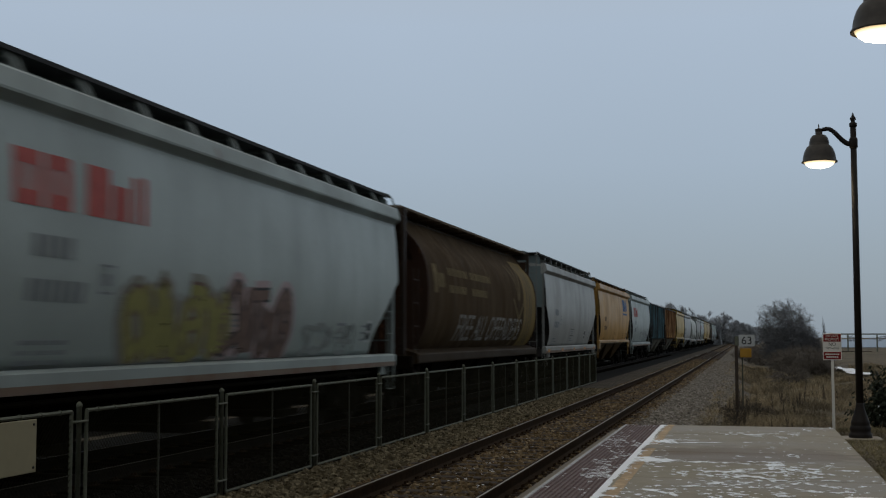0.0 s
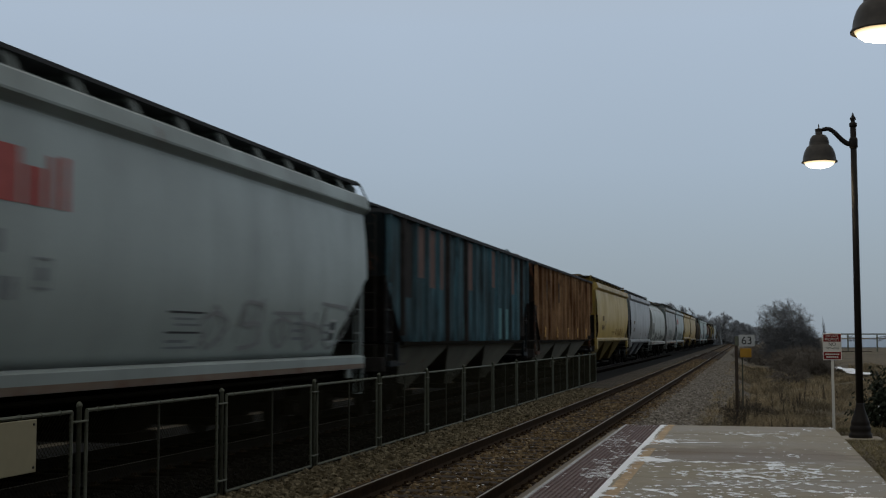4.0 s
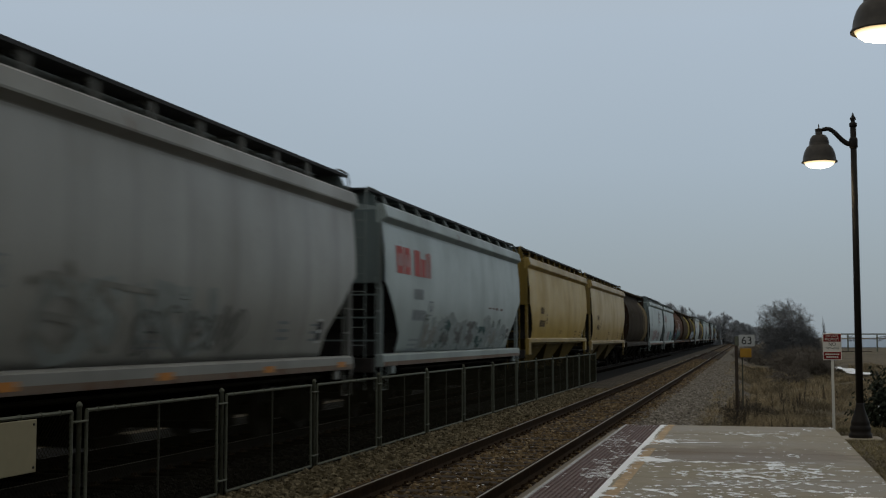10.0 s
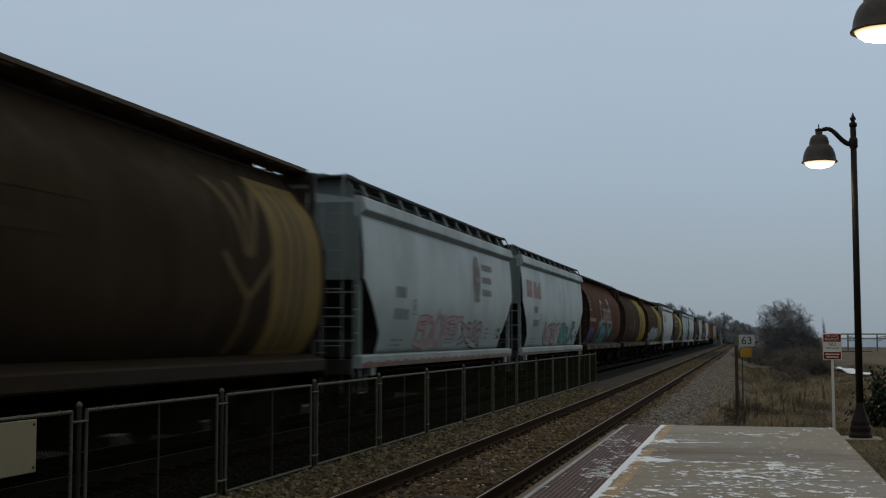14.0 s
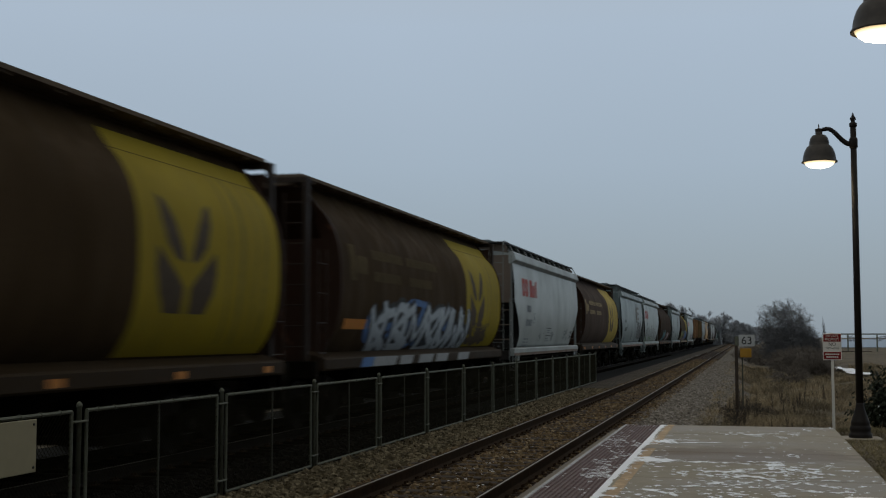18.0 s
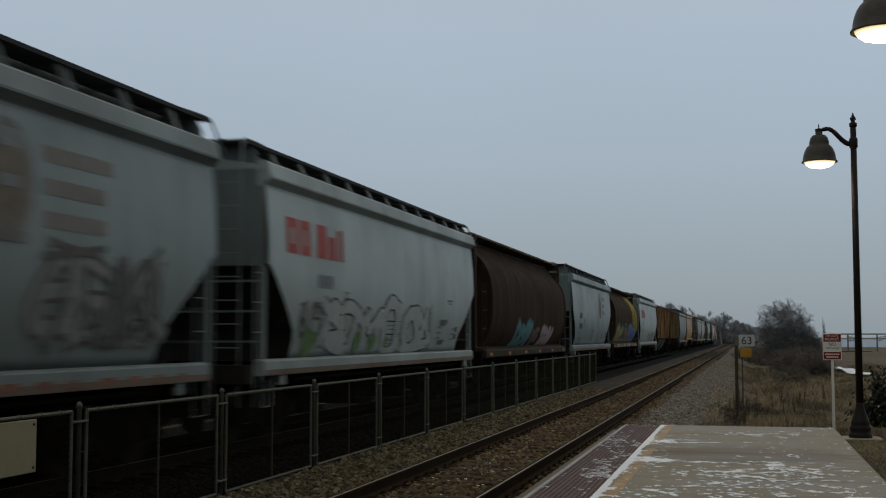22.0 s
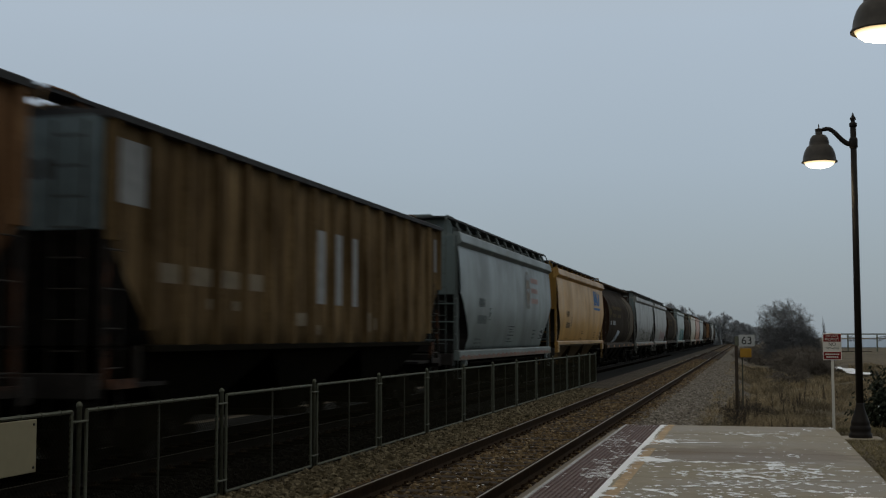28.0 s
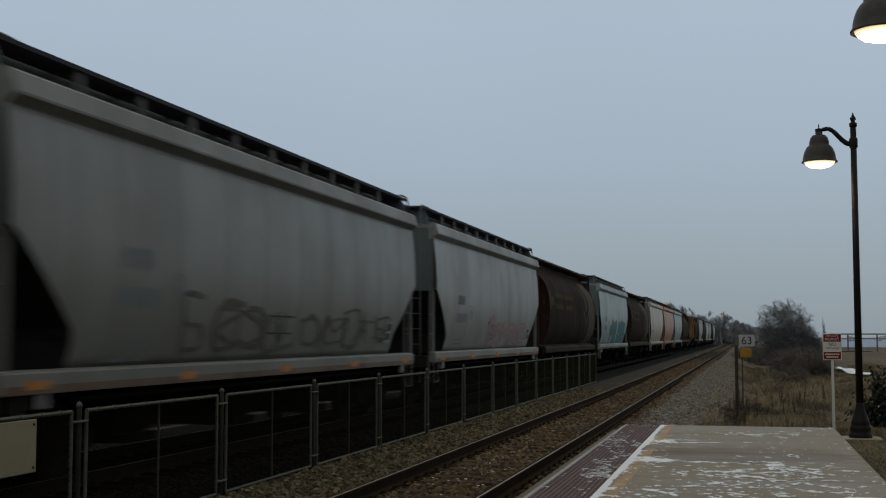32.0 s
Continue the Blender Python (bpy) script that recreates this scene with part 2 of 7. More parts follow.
def lens_mat(name, cx):
    """Frosted lens: brightest under the bulb, warm and dim towards its rim."""
    def build(nt, b):
        v = nt.nodes.new("ShaderNodeVectorMath")
        v.operation = "DISTANCE"
        nt.links.new(coords(nt), v.inputs[0])
        v.inputs[1].default_value = (cx, 0, 4.16)
        c = ramp(nt, v.outputs["Value"], [(0.0, (1.0, 0.93, 0.78)), (0.16, (1.0, 0.86, 0.6)), (0.25, (0.85, 0.62, 0.33))])
        st = nt.nodes.new("ShaderNodeMapRange")
        st.inputs["From Min"].default_value, st.inputs["From Max"].default_value = 0.10, 0.245
        st.inputs["To Min"].default_value, st.inputs["To Max"].default_value = 9.0, 0.75
        nt.links.new(v.outputs["Value"], st.inputs["Value"])
        nt.links.new(c, b.inputs["Emission Color"])
        nt.links.new(st.outputs["Result"], b.inputs["Emission Strength"])

    return material(name, build)


M_BULB = lens_mat("lit_lens", -0.508)
M_CREAMIN = plain("pale_shade_lining", (0.5, 0.45, 0.36), 0.6, 0, 0.1, 6)


# ---- building blocks ----
def part(name, bm, mat, parent=None, label="", smooth=False):
    me = bpy.data.meshes.new(name)
    if smooth:
        for f in bm.faces:
            f.smooth = True
    bm.to_mesh(me)
    bm.free()
    me.materials.append(mat)
    ob = new(name, me)
    if parent is not None:
        ob.parent = parent
    return tagged(ob, label)


def part_data(name, me, parent, m=None):
    """Another object on the same mesh."""
    ob = new(name, me)
    ob.parent = parent
    if m is not None:
        ob.matrix_basis = m
    return ob


def raw(name, verts, faces, mat, parent=None, label="", smooth=False):
    me = bpy.data.meshes.new(name)
    me.from_pydata(verts, [], faces)
    me.materials.append(mat)
    if smooth:
        me.polygons.foreach_set("use_smooth", [True] * len(me.polygons))
    me.update()
    ob = new(name, me)
    if parent is not None:
        ob.parent = parent
    return tagged(ob, label)


def box(bm, x0, x1, y0, y1, z0, z1, bevel=0.0):
    vs = [bm.verts.new(p) for p in ((x0, y0, z0), (x1, y0, z0), (x1, y1, z0), (x0, y1, z0), (x0, y0, z1), (x1, y0, z1), (x1, y1, z1), (x0, y1, z1))]
    fs = [bm.faces.new([vs[i] for i in q]) for q in ((3, 2, 1, 0), (4, 5, 6, 7), (0, 1, 5, 4), (1, 2, 6, 5), (2, 3, 7, 6), (3, 0, 4, 7))]
    if bevel:
        es = {e for f in fs for e in f.edges}
        bmesh.ops.bevel(bm, geom=list(es), offset=bevel, segments=1, affect="EDGES")
    return vs


def extrude_y(bm, prof, y0, y1, cap=True):
    """A closed profile of (x, z) points drawn along y."""
    a = [bm.verts.new((x, y0, z)) for x, z in prof]
    b = [bm.verts.new((x, y1, z)) for x, z in prof]
    n = len(prof)
    for i in range(n):
        bm.faces.new((a[i], a[(i + 1) % n], b[(i + 1) % n], b[i]))
    if cap:
        bm.faces.new(a[::-1])
        bm.faces.new(b)
    bmesh.ops.recalc_face_normals(bm, faces=bm.faces)


def tube(bm, pts, r, sides=6, r2=None):
    """A round bar through points; r may taper to r2."""
    pts = [Vector(p) for p in pts]
    rings = []
    n = len(pts)
    for i, p in enumerate(pts):
        d = (pts[min(i + 1, n - 1)] - pts[max(i - 1, 0)]).normalized()
        u = d.orthogonal().normalized() if abs(d.z) > 0.99 else d.cross(Vector((0, 0, 1))).normalized()
        v = d.cross(u)
        rr = r if r2 is None else r + (r2 - r) * i / (n - 1)
        rings.append([bm.verts.new(p + u * rr * math.cos(k * math.tau / sides) + v * rr * math.sin(k * math.tau / sides)) for k in range(sides)])
    for a, b in zip(rings, rings[1:]):
        for k in range(sides):
            bm.faces.new((a[k], a[(k + 1) % sides], b[(k + 1) % sides], b[k]))
    bm.faces.new(rings[0][::-1])
    bm.faces.new(rings[-1])


def lathe(bm, prof, sides=20, at=(0, 0, 0), axis="z"):
    """A profile of (radius, height) turned round an axis."""
    rings = []
    for r, h in prof:
        ring = []
        for k in range(sides):
            c, s = math.cos(k * math.tau / sides) * r, math.sin(k * math.tau / sides) * r
            p = (c, s, h) if axis == "z" else (h, c, s)
            ring.append(bm.verts.new((p[0] + at[0], p[1] + at[1], p[2] + at[2])))
        rings.append(ring)
    for a, b in zip(rings, rings[1:]):
        for k in range(sides):
            bm.faces.new((a[k], a[(k + 1) % sides], b[(k + 1) % sides], b[k]))
    bm.faces.new(rings[0][::-1])
    bm.faces.new(rings[-1])
    bmesh.ops.recalc_face_normals(bm, faces=bm.faces)


def text_mesh(body, size):
    """Flat letters of the built-in font as vertices (u, v) and faces."""
    cu = bpy.data.curves.new("letters", "FONT")
    cu.body, cu.size = body, size
    cu.align_x, cu.align_y = "CENTER", "CENTER"
    ob = bpy.data.objects.new("letters", cu)
    me = bpy.data.meshes.new_from_object(ob)
    vs = [(v.co.x, v.co.y) for v in me.vertices]
    fs = [tuple(p.vertices) for p in me.polygons]
    bpy.data.objects.remove(ob)
    bpy.data.curves.remove(cu)
    bpy.data.meshes.remove(me)
    return vs, fs


def empty(name, at=(0, 0, 0), label="", category="", group="", kind=""):
    ob = new(name)
    ob.matrix_basis = Matrix.Translation(at)
    return tagged(ob, label, category, group, kind)


# ---- ground, tracks, platform ----
NEAR_X, FAR_X = -3.575, -8.9
TIE_TOP = -0.17


def ground_z(x, y):
    def s(a, b, v):
        k = min(1, max(0, (v - a) / (b - a)))
        return k * k * (3 - 2 * k)
    z = -0.26
    right = s(-1.6, 0.6, x) * -0.45 + s(3, 9, x) * 0.25
    lawn = s(1.0, 1.5, x) * (1 - s(21.6, 23.6, y))
    left = 3.4 * s(-12.0, -17.5, x)
    z += right * (1 - lawn) + lawn * 0.42 + left
    if x > -1.2 and y > 23:
        z += 0.16 * noise.noise((x * 0.35, y * 0.16, 3.1)) * s(-1.2, 1.0, x)
    return z


def build_ground():
    xs = sorted({-2500, -900, -300, -120, -60, -30, -18} | {round(-14 + 0.5 * i, 2) for i in range(60)} | {18, 22, 28, 40, 60, 100, 200, 400, 900, 2500})
    ys = sorted({-1500, -700, -300, -60, -20} | {round(-8 + 1.0 * i, 2) for i in range(68)} | {65, 72, 80, 90, 100, 115, 130, 150, 180, 220, 280, 400, 700, 1300, 3500})
    vs = [(x, y, ground_z(x, y)) for y in ys for x in xs]
    n = len(xs)
    fs = [(j * n + i, j * n + i + 1, (j + 1) * n + i + 1, (j + 1) * n + i) for j in range(len(ys) - 1) for i in range(n - 1)]
    tagged(raw("ground", vs, fs, M_GROUND, smooth=True), "dead brown winter grass and soil reaching the horizon", "ground", kind="structure")


def rail_profile(cx):
    p = [(-0.07, -0.165), (0.07, -0.165), (0.07, -0.15), (0.012, -0.125), (0.012, -0.045), (0.036, -0.035), (0.036, -0.004), (0.03, 0.0), (-0.03, 0.0), (-0.036, -0.004), (-0.036, -0.035), (-0.012, -0.045), (-0.012, -0.125), (-0.07, -0.15)]
    return [(cx + x, z) for x, z in p]


def build_track(name, cx, label, ties, timber):
    tr = empty(name, (cx, 0, 0), label, "railway track", "railway tracks", "structure")
    for sx in (-0.7535, 0.7535):
        bm = bmesh.new()
        extrude_y(bm, rail_profile(sx), -700, 1400)
        r = part("rail", bm, M_RAIL if timber is M_TIE else M_RAIL_SHADED, tr, "steel rail with rusty sides")
        bm = bmesh.new()
        box(bm, sx + 0.006, sx + 0.026, -700, 1400, -0.001, 0.003)
        part("running_surface", bm, M_RAILTOP if timber is M_TIE else M_RAILTOP_DULL, r, "polished steel running surface")
    rnd = random.Random(4)
    bm = bmesh.new()
    box(bm, -1.3, 1.3, -0.115, 0.115, -0.34, TIE_TOP, 0.012)
    first = part("tie", bm, timber, tr)
    first.matrix_basis = Matrix.Translation((0, -10.4, 0))
    far = []
    y = -10.4
    for i in range(1, ties + 35):
        y += 0.52
        if i < 265:
            part_data("tie", first.data, tr, pose(rnd.uniform(-0.04, 0.04), y + rnd.uniform(-0.02, 0.02), rnd.uniform(-0.012, 0.006), 0, 0, rnd.uniform(-0.8, 0.8)))
        else:
            far.append(y)
    if far:
        bm = bmesh.new()
        for y in far:
            box(bm, -1.3, 1.3, y - 0.11, y + 0.11, -0.34, TIE_TOP)
        tagged(part("far_ties", bm, timber, tr), kind="stuff")
    # tie plates and spikes beside the nearest rails
    plate = None
    y = 7.8
    for i in range(90):
        for sx in (-0.7535, 0.7535):
            m = Matrix.Translation((sx, y, 0))
            if plate is None:
                bm = bmesh.new()
                box(bm, -0.16, 0.16, -0.09, 0.09, TIE_TOP - 0.002, TIE_TOP + 0.016)
                for px in (-0.095, 0.095):
                    box(bm, px - 0.014, px + 0.014, -0.05, -0.02, TIE_TOP, TIE_TOP + 0.05)
                    box(bm, px - 0.014, px + 0.014, 0.03, 0.06, TIE_TOP, TIE_TOP + 0.05)
                plate = part("tie_plate", bm, M_RAIL, tr)
                plate.matrix_basis = m
            else:
                part_data("tie_plate", plate.data, tr, m)
        y += 0.52
    return tr


def build_ballast_bed():
    def prof(pts, name, mat, label, y0, y1):
        bm = bmesh.new()
        a = [bm.verts.new((x, y0, z)) for x, z in pts]
        b = [bm.verts.new((x, y1, z)) for x, z in pts]
        for i in range(len(pts) - 1):
            bm.faces.new((a[i], a[i + 1], b[i + 1], b[i]))
        tagged(part(name, bm, mat), label, "ballast", kind="structure")
    # near-black colour stands for the shade under and behind the train
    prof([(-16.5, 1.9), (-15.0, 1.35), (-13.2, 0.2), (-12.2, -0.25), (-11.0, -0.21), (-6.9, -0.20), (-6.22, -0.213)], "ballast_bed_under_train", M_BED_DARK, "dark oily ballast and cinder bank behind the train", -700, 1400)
    prof([(-6.22, -0.213), (-6.1, -0.215), (-5.3, -0.21), (-4.95, -0.20)], "ballast_bed_far", M_BALLAST, "grey crushed stone ballast between the railway tracks", -700, 1400)
    prof([(-4.95, -0.20), (-2.2, -0.20)], "ballast_bed_near", M_BALLAST_RUST, "rust-brown ballast bed of the nearer track", -700, 1400)
    prof([(-2.2, -0.20), (-1.5, -0.205), (-0.75, -0.24), (0.1, -0.62)], "ballast_shoulder", M_BALLAST_PALE, "grey crushed stone shoulder beside the track", 21.2, 1400)


def stones(name, mat, label, areas, seed):
    """areas: x0, x1, y0, y1, z, count, size."""
    rs = np.random.RandomState(seed)
    base_v = np.array([(-1, -1, -.7), (1, -1, -.7), (1, 1, -.7), (-1, 1, -.7), (-.75, -.8, .6), (.8, -.7, .7), (.7, .8, .5), (-.8, .75, .75)])
    base_f = np.array([(4, 5, 6, 7), (0, 1, 5, 4), (1, 2, 6, 5), (2, 3, 7, 6), (3, 0, 4, 7)])
    allv, allf, off = [], [], 0
    for x0, x1, y0, y1, z, n, size in areas:
        c = np.stack([rs.uniform(x0, x1, n), y0 + (y1 - y0) * rs.uniform(0, 1, n) ** 1.5, np.full(n, z) + rs.uniform(-0.012, 0.02, n)], 1)
        sc = rs.uniform(0.55, 1.35, (n, 1, 3)) * size * 0.5
        v = base_v[None] * (1 + rs.uniform(-0.3, 0.3, (n, 8, 3))) * sc
        a = rs.uniform(0, math.tau, n)
        t = rs.uniform(-0.6, 0.6, n)
        ca, sa, ct, st = np.cos(a)[:, None], np.sin(a)[:, None], np.cos(t)[:, None], np.sin(t)[:, None]
        x, y, zz = v[..., 0], v[..., 1] * ct - v[..., 2] * st, v[..., 1] * st + v[..., 2] * ct
        v = np.stack([x * ca - y * sa, x * sa + y * ca, zz], 2) + c[:, None]
        allv.append(v.reshape(-1, 3))
        f = base_f[None] + (np.arange(n) * 8)[:, None, None] + off
        allf.append(f.reshape(-1, 4))
        off += n * 8
    v, f = np.concatenate(allv), np.concatenate(allf)
    tagged(raw(name, v.tolist(), f.tolist(), mat), label, "ballast stones", kind="stuff")


PX0, PX1, PZ, PY1 = -2.05, 1.397, 0.2, 21.38


def conform_blobs(name, x0, x1, y0, y1, z, cell, field, mat, label):
    """A thin crust over the cells where the field is positive."""
    vid, vs, fs = {}, [], []
    nx, ny = int((x1 - x0) / cell), int((y1 - y0) / cell)
    for j in range(ny):
        for i in range(nx):
            if field(x0 + (i + 0.5) * cell, y0 + (j + 0.5) * cell) <= 0:
                continue
            q = []
            for a, b in ((i, j), (i + 1, j), (i + 1, j + 1), (i, j + 1)):
                if (a, b) not in vid:
                    vid[(a, b)] = len(vs)
                    jx = cell * 0.4 * noise.noise((a * 0.9, b * 0.9, 7.0))
                    vs.append((x0 + a * cell + jx, y0 + b * cell + jx, z + 0.002 * noise.noise((a * 0.3, b * 0.3, 1.0))))
                q.append(vid[(a, b)])
            fs.append(q)
    return tagged(raw(name, vs, fs, mat), label, "snow", kind="stuff")


def build_platform():
    pf = empty("platform", (0, 0, 0), "low damp concrete station platform with scattered thin snow", "platform", kind="structure")
    bounds = [-8.0, -4.9, -1.85, 1.2, 4.25, 7.3, 10.35, 13.4, 16.45, 19.5, PY1]
    bm = bmesh.new()
    box(bm, PX0 - 0.06, PX1 - 0.01, -8, PY1 - 0.01, -0.62, PZ - 0.03)
    part("edge_wall", bm, M_CONC, pf)
    bm = bmesh.new()
    box(bm, PX0 - 0.215, PX0 - 0.061, -8, PY1 - 0.03, -0.6, PZ - 0.09, 0.012)
    part("ledge", bm, M_DAMP, pf, "rough concrete ledge below the platform edge")
    for a, b in zip(bounds, bounds[1:]):
        bm = bmesh.new()
        box(bm, -1.445 + 0.004, PX1, a + 0.006, b - 0.006, PZ - 0.028, PZ, 0.006)
        part("slab", bm, M_CONC, pf)
    # tactile strip of domed tiles
    bm = bmesh.new()
    w = 0.605 - 0.03
    box(bm, 0, w, 0.002, 0.598, -0.028, -0.004)
    for i in range(11):
        for j in range(12):
            cx, cy = 0.03 + i * (w - 0.06) / 10, 0.03 + j * 0.049
            lo = [bm.verts.new((cx + 0.014 * math.cos(k * math.tau / 6), cy + 0.014 * math.sin(k * math.tau / 6), -0.004)) for k in range(6)]
            hi = [bm.verts.new((cx + 0.009 * math.cos(k * math.tau / 6), cy + 0.009 * math.sin(k * math.tau / 6), 0.002)) for k in range(6)]
            for k in range(6):
                bm.faces.new((lo[k], lo[(k + 1) % 6], hi[(k + 1) % 6], hi[k]))
            bm.faces.new(hi)
    y = PY1 - 0.6
    tile = part("tactile_tile", bm, M_TACTILE, pf, "dark brick-red domed warning tile")
    tile.matrix_basis = Matrix.Translation((PX0 + 0.03, y, PZ))
    while y > -7.2:
        y -= 0.6
        part_data("tactile_tile", tile.data, pf, Matrix.Translation((PX0 + 0.03, y, PZ)))
    bm = bmesh.new()
    box(bm, PX0 - 0.008, PX0 + 0.027, -8, PY1, PZ - 0.03, PZ + 0.002, 0.004)
    part("edge_nosing", bm, M_WHITE, pf, "worn white platform edge")
    for x, wd, mat, lab in ((-1.275, 0.125, M_STRIPE, "faded yellow painted line"),):
        vs, fs = [], []
        y = -8.0
        while y < PY1 - 0.02:
            ln = 0.12
            if noise.noise((3.3, y * 0.9, 0)) > -0.5:
                k = len(vs)
                e = 0.012 * noise.noise((1, y * 3, 0))
                vs += [(x - wd / 2 + e, y, PZ + 0.004), (x + wd / 2 + e, y, PZ + 0.004), (x + wd / 2 + e, y + ln, PZ + 0.004), (x - wd / 2 + e, y + ln, PZ + 0.004)]
                fs.append((k, k + 1, k + 2, k + 3))
            y += ln
        raw("painted_line", vs, fs, mat, pf, lab)

    def g(v, c, w):
        return math.exp(-((v - c) / w) ** 2)

    def snow(x, y):
        big = noise.noise((x * 1.1, y * 0.8, 0.0))
        fleck = 0.95 * noise.noise((x * 4.8, y * 5.0, 4.0)) + 0.85 * noise.noise((x * 14, y * 12, 9.0)) + 0.35 * noise.noise((x * 34, y * 32, 2.0))
        d = -0.84 + 0.5 * big
        d += 0.72 * g(y, 13.9, 1.3) * g(x, 0.1, 1.1) + 0.45 * g(y, 12.0, 0.9) + 0.42 * g(y, 19.6, 0.7) * g(x, 0.1, 1.1)
        d += 0.9 * g(y, 15.05 - 0.12 * x + 0.1 * noise.noise((x * 3, 0, 2)), 0.13) * g(x, -0.5, 0.9) + 1.1 * g(y, 15.3, 0.4) * g(x, -1.15, 0.3)
        d += 0.9 * g(y, 18.0 + 0.16 * x + 0.05 * noise.noise((x * 4, 0, 2)), 0.07) * g(x, -0.4, 0.75) + 1.1 * g(y, 17.9, 0.5) * g(x, -1.15, 0.26)
        d += 0.5 * g(y, 18.25, 0.25) * g(x, -0.7, 0.5)
        d += 2.3 * g(x, -1.42 + 0.014 * noise.noise((0, y * 2.5, 5)), 0.04) + 0.35 * g(x, -1.38, 0.06)
        return fleck + d
    conform_blobs("snow_patches", -1.445, PX1 - 0.03, 10.8, PY1 - 0.05, PZ + 0.006, 0.019, snow, M_SNOW, "thin wind-blown patches of snow on the platform")

    def snow2(x, y):
        row = math.cos((y - PY1) / 0.049 * math.tau)
        return 0.55 * noise.noise((x * 2.2, y * 1.3, 11.0)) + 0.75 * noise.noise((x * 14, y * 9, 14.0)) + 0.55 * row + 0.35 * g(y, 17.6, 1.2) + 0.3 * g(y, 14.0, 0.7) - 0.72
    conform_blobs("snow_on_tiles", PX0 + 0.03, -1.45, 10.8, PY1 - 0.05, PZ + 0.003, 0.0245, snow2, M_SNOW, "light snow dusting between the tile domes")


def build_track_snow():
    def bits(x, y):
        near = math.exp(-((y - 17.0) / 3.2) ** 2 - ((x + 3.65) / 0.5) ** 2)
        return 0.75 * noise.noise((x * 5, y * 3.2, 50)) + 0.85 * noise.noise((x * 17, y * 22, 51)) + 0.42 * near - 1.0
    conform_blobs("snow_between_rails", -4.2, -2.95, 12, 26, -0.158, 0.022, bits, M_SNOW, "small scraps of snow lying between the rails")


# ---- fence between the tracks ----
FENCE_X = -6.15
FENCE_DROP = -0.042
POSTS = [10.43 + 3.24 * i for i in range(-1, 13)]


def build_fence():
    fence = empty("fence", (FENCE_X, 0, FENCE_DROP), "galvanised chain-link fence standing between two railway tracks", "fence")
    bm = bmesh.new()
    lathe(bm, [(0.025, -0.30), (0.025, 1.085), (0.031, 1.09), (0.031, 1.105), (0.026, 1.12), (0.014, 1.135), (0.004, 1.14)], 12)
    post = part("post", bm, M_FENCE, fence, "round steel post with domed cap", True)
    post.matrix_basis = Matrix.Translation((0, POSTS[0], 0))
    for y in POSTS[1:]:
        part_data("post", post.data, fence, Matrix.Translation((0, y, 0)))
    w = POSTS[1] - POSTS[0] - 0.27
    z0, z1 = -0.115, 1.05

    def panel_mesh(which):
        bm = bmesh.new()
        if which == "panel_frame":
            r = 0.019
            tube(bm, [(0, -w / 2, z0), (0, -w / 2, z1)], r)
            tube(bm, [(0, w / 2, z0), (0, w / 2, z1)], r)
            tube(bm, [(0, -w / 2, z1), (0, w / 2, z1)], r)
            tube(bm, [(0, -w / 2, z0), (0, w / 2, z0)], r)
        elif which == "centre_stile":
            tube(bm, [(0, 0, z0), (0, 0, z1)], 0.014)
        else:
            s, h = 0.056, z1 - z0
            for sg in (1, -1):
                k = -h
                while k < w:
                    a, b = max(k, 0), min(k + h, w)
                    ya, yb = -w / 2 + a, -w / 2 + b
                    za, zb = (z0 + a - k, z0 + b - k) if sg > 0 else (z1 - (a - k), z1 - (b - k))
                    if b - a > 0.02:
                        tube(bm, [(0.006 * sg, ya, za), (0.006 * sg, yb, zb)], 0.0027, 3)
                    k += s
        return part(which, bm, M_WIRE if which == "mesh_fabric" else M_STILE if which == "centre_stile" else M_FENCE, fence, {"mesh_fabric": "fine chain-link mesh"}.get(which, ""))
    for which in ("panel_frame", "centre_stile", "mesh_fabric"):
        ob = panel_mesh(which)
        mids = [(a + b) / 2 for a, b in zip(POSTS, POSTS[1:])]
        ob.matrix_basis = Matrix.Translation((0, mids[0], 0))
        for y in mids[1:]:
            part_data(which, ob.data, fence, Matrix.Translation((0, y, 0)))
    # short closing panel at the end of the fence
    bm = bmesh.new()
    ye = POSTS[-1] + 2.1
    tube(bm, [(0, POSTS[-1] + 0.08, z0), (0, ye - 0.08, z0), (0, ye - 0.08, z1), (0, POSTS[-1] + 0.08, z1), (0, POSTS[-1] + 0.08, z0)], 0.021)
    part("panel_frame", bm, M_FENCE, fence)
    part_data("post", post.data, fence, Matrix.Translation((0, ye, 0)))
    bm = bmesh.new()
    for sg in (1, -1):
        k = -1.165
        while k < 1.94:
            a, b = max(k, 0), min(k + 1.165, 1.94)
            za, zb = (z0 + a - k, z0 + b - k) if sg > 0 else (z1 - (a - k), z1 - (b - k))
            if b - a > 0.02:
                tube(bm, [(0.006 * sg, POSTS[-1] + 0.08 + a, za), (0.006 * sg, POSTS[-1] + 0.08 + b, zb)], 0.0027, 3)
            k += 0.056
    part("mesh_fabric", bm, M_WIRE, fence, "fine chain-link mesh")
    # clamps joining the frames to the posts
    bm = bmesh.new()
    box(bm, -0.034, 0.034, -0.125, 0.125, 0, 0.02, 0.006)
    cl = part("clamp", bm, M_FENCE, fence)
    cl.matrix_basis = Matrix.Translation((0, POSTS[0], 0.94))
    for y in POSTS:
        for z in (0.02, 0.94):
            if (y, z) != (POSTS[0], 0.94):
                part_data("clamp", cl.data, fence, Matrix.Translation((0, y, z)))
    # wires that tie the mesh to the top bar
    bm = bmesh.new()
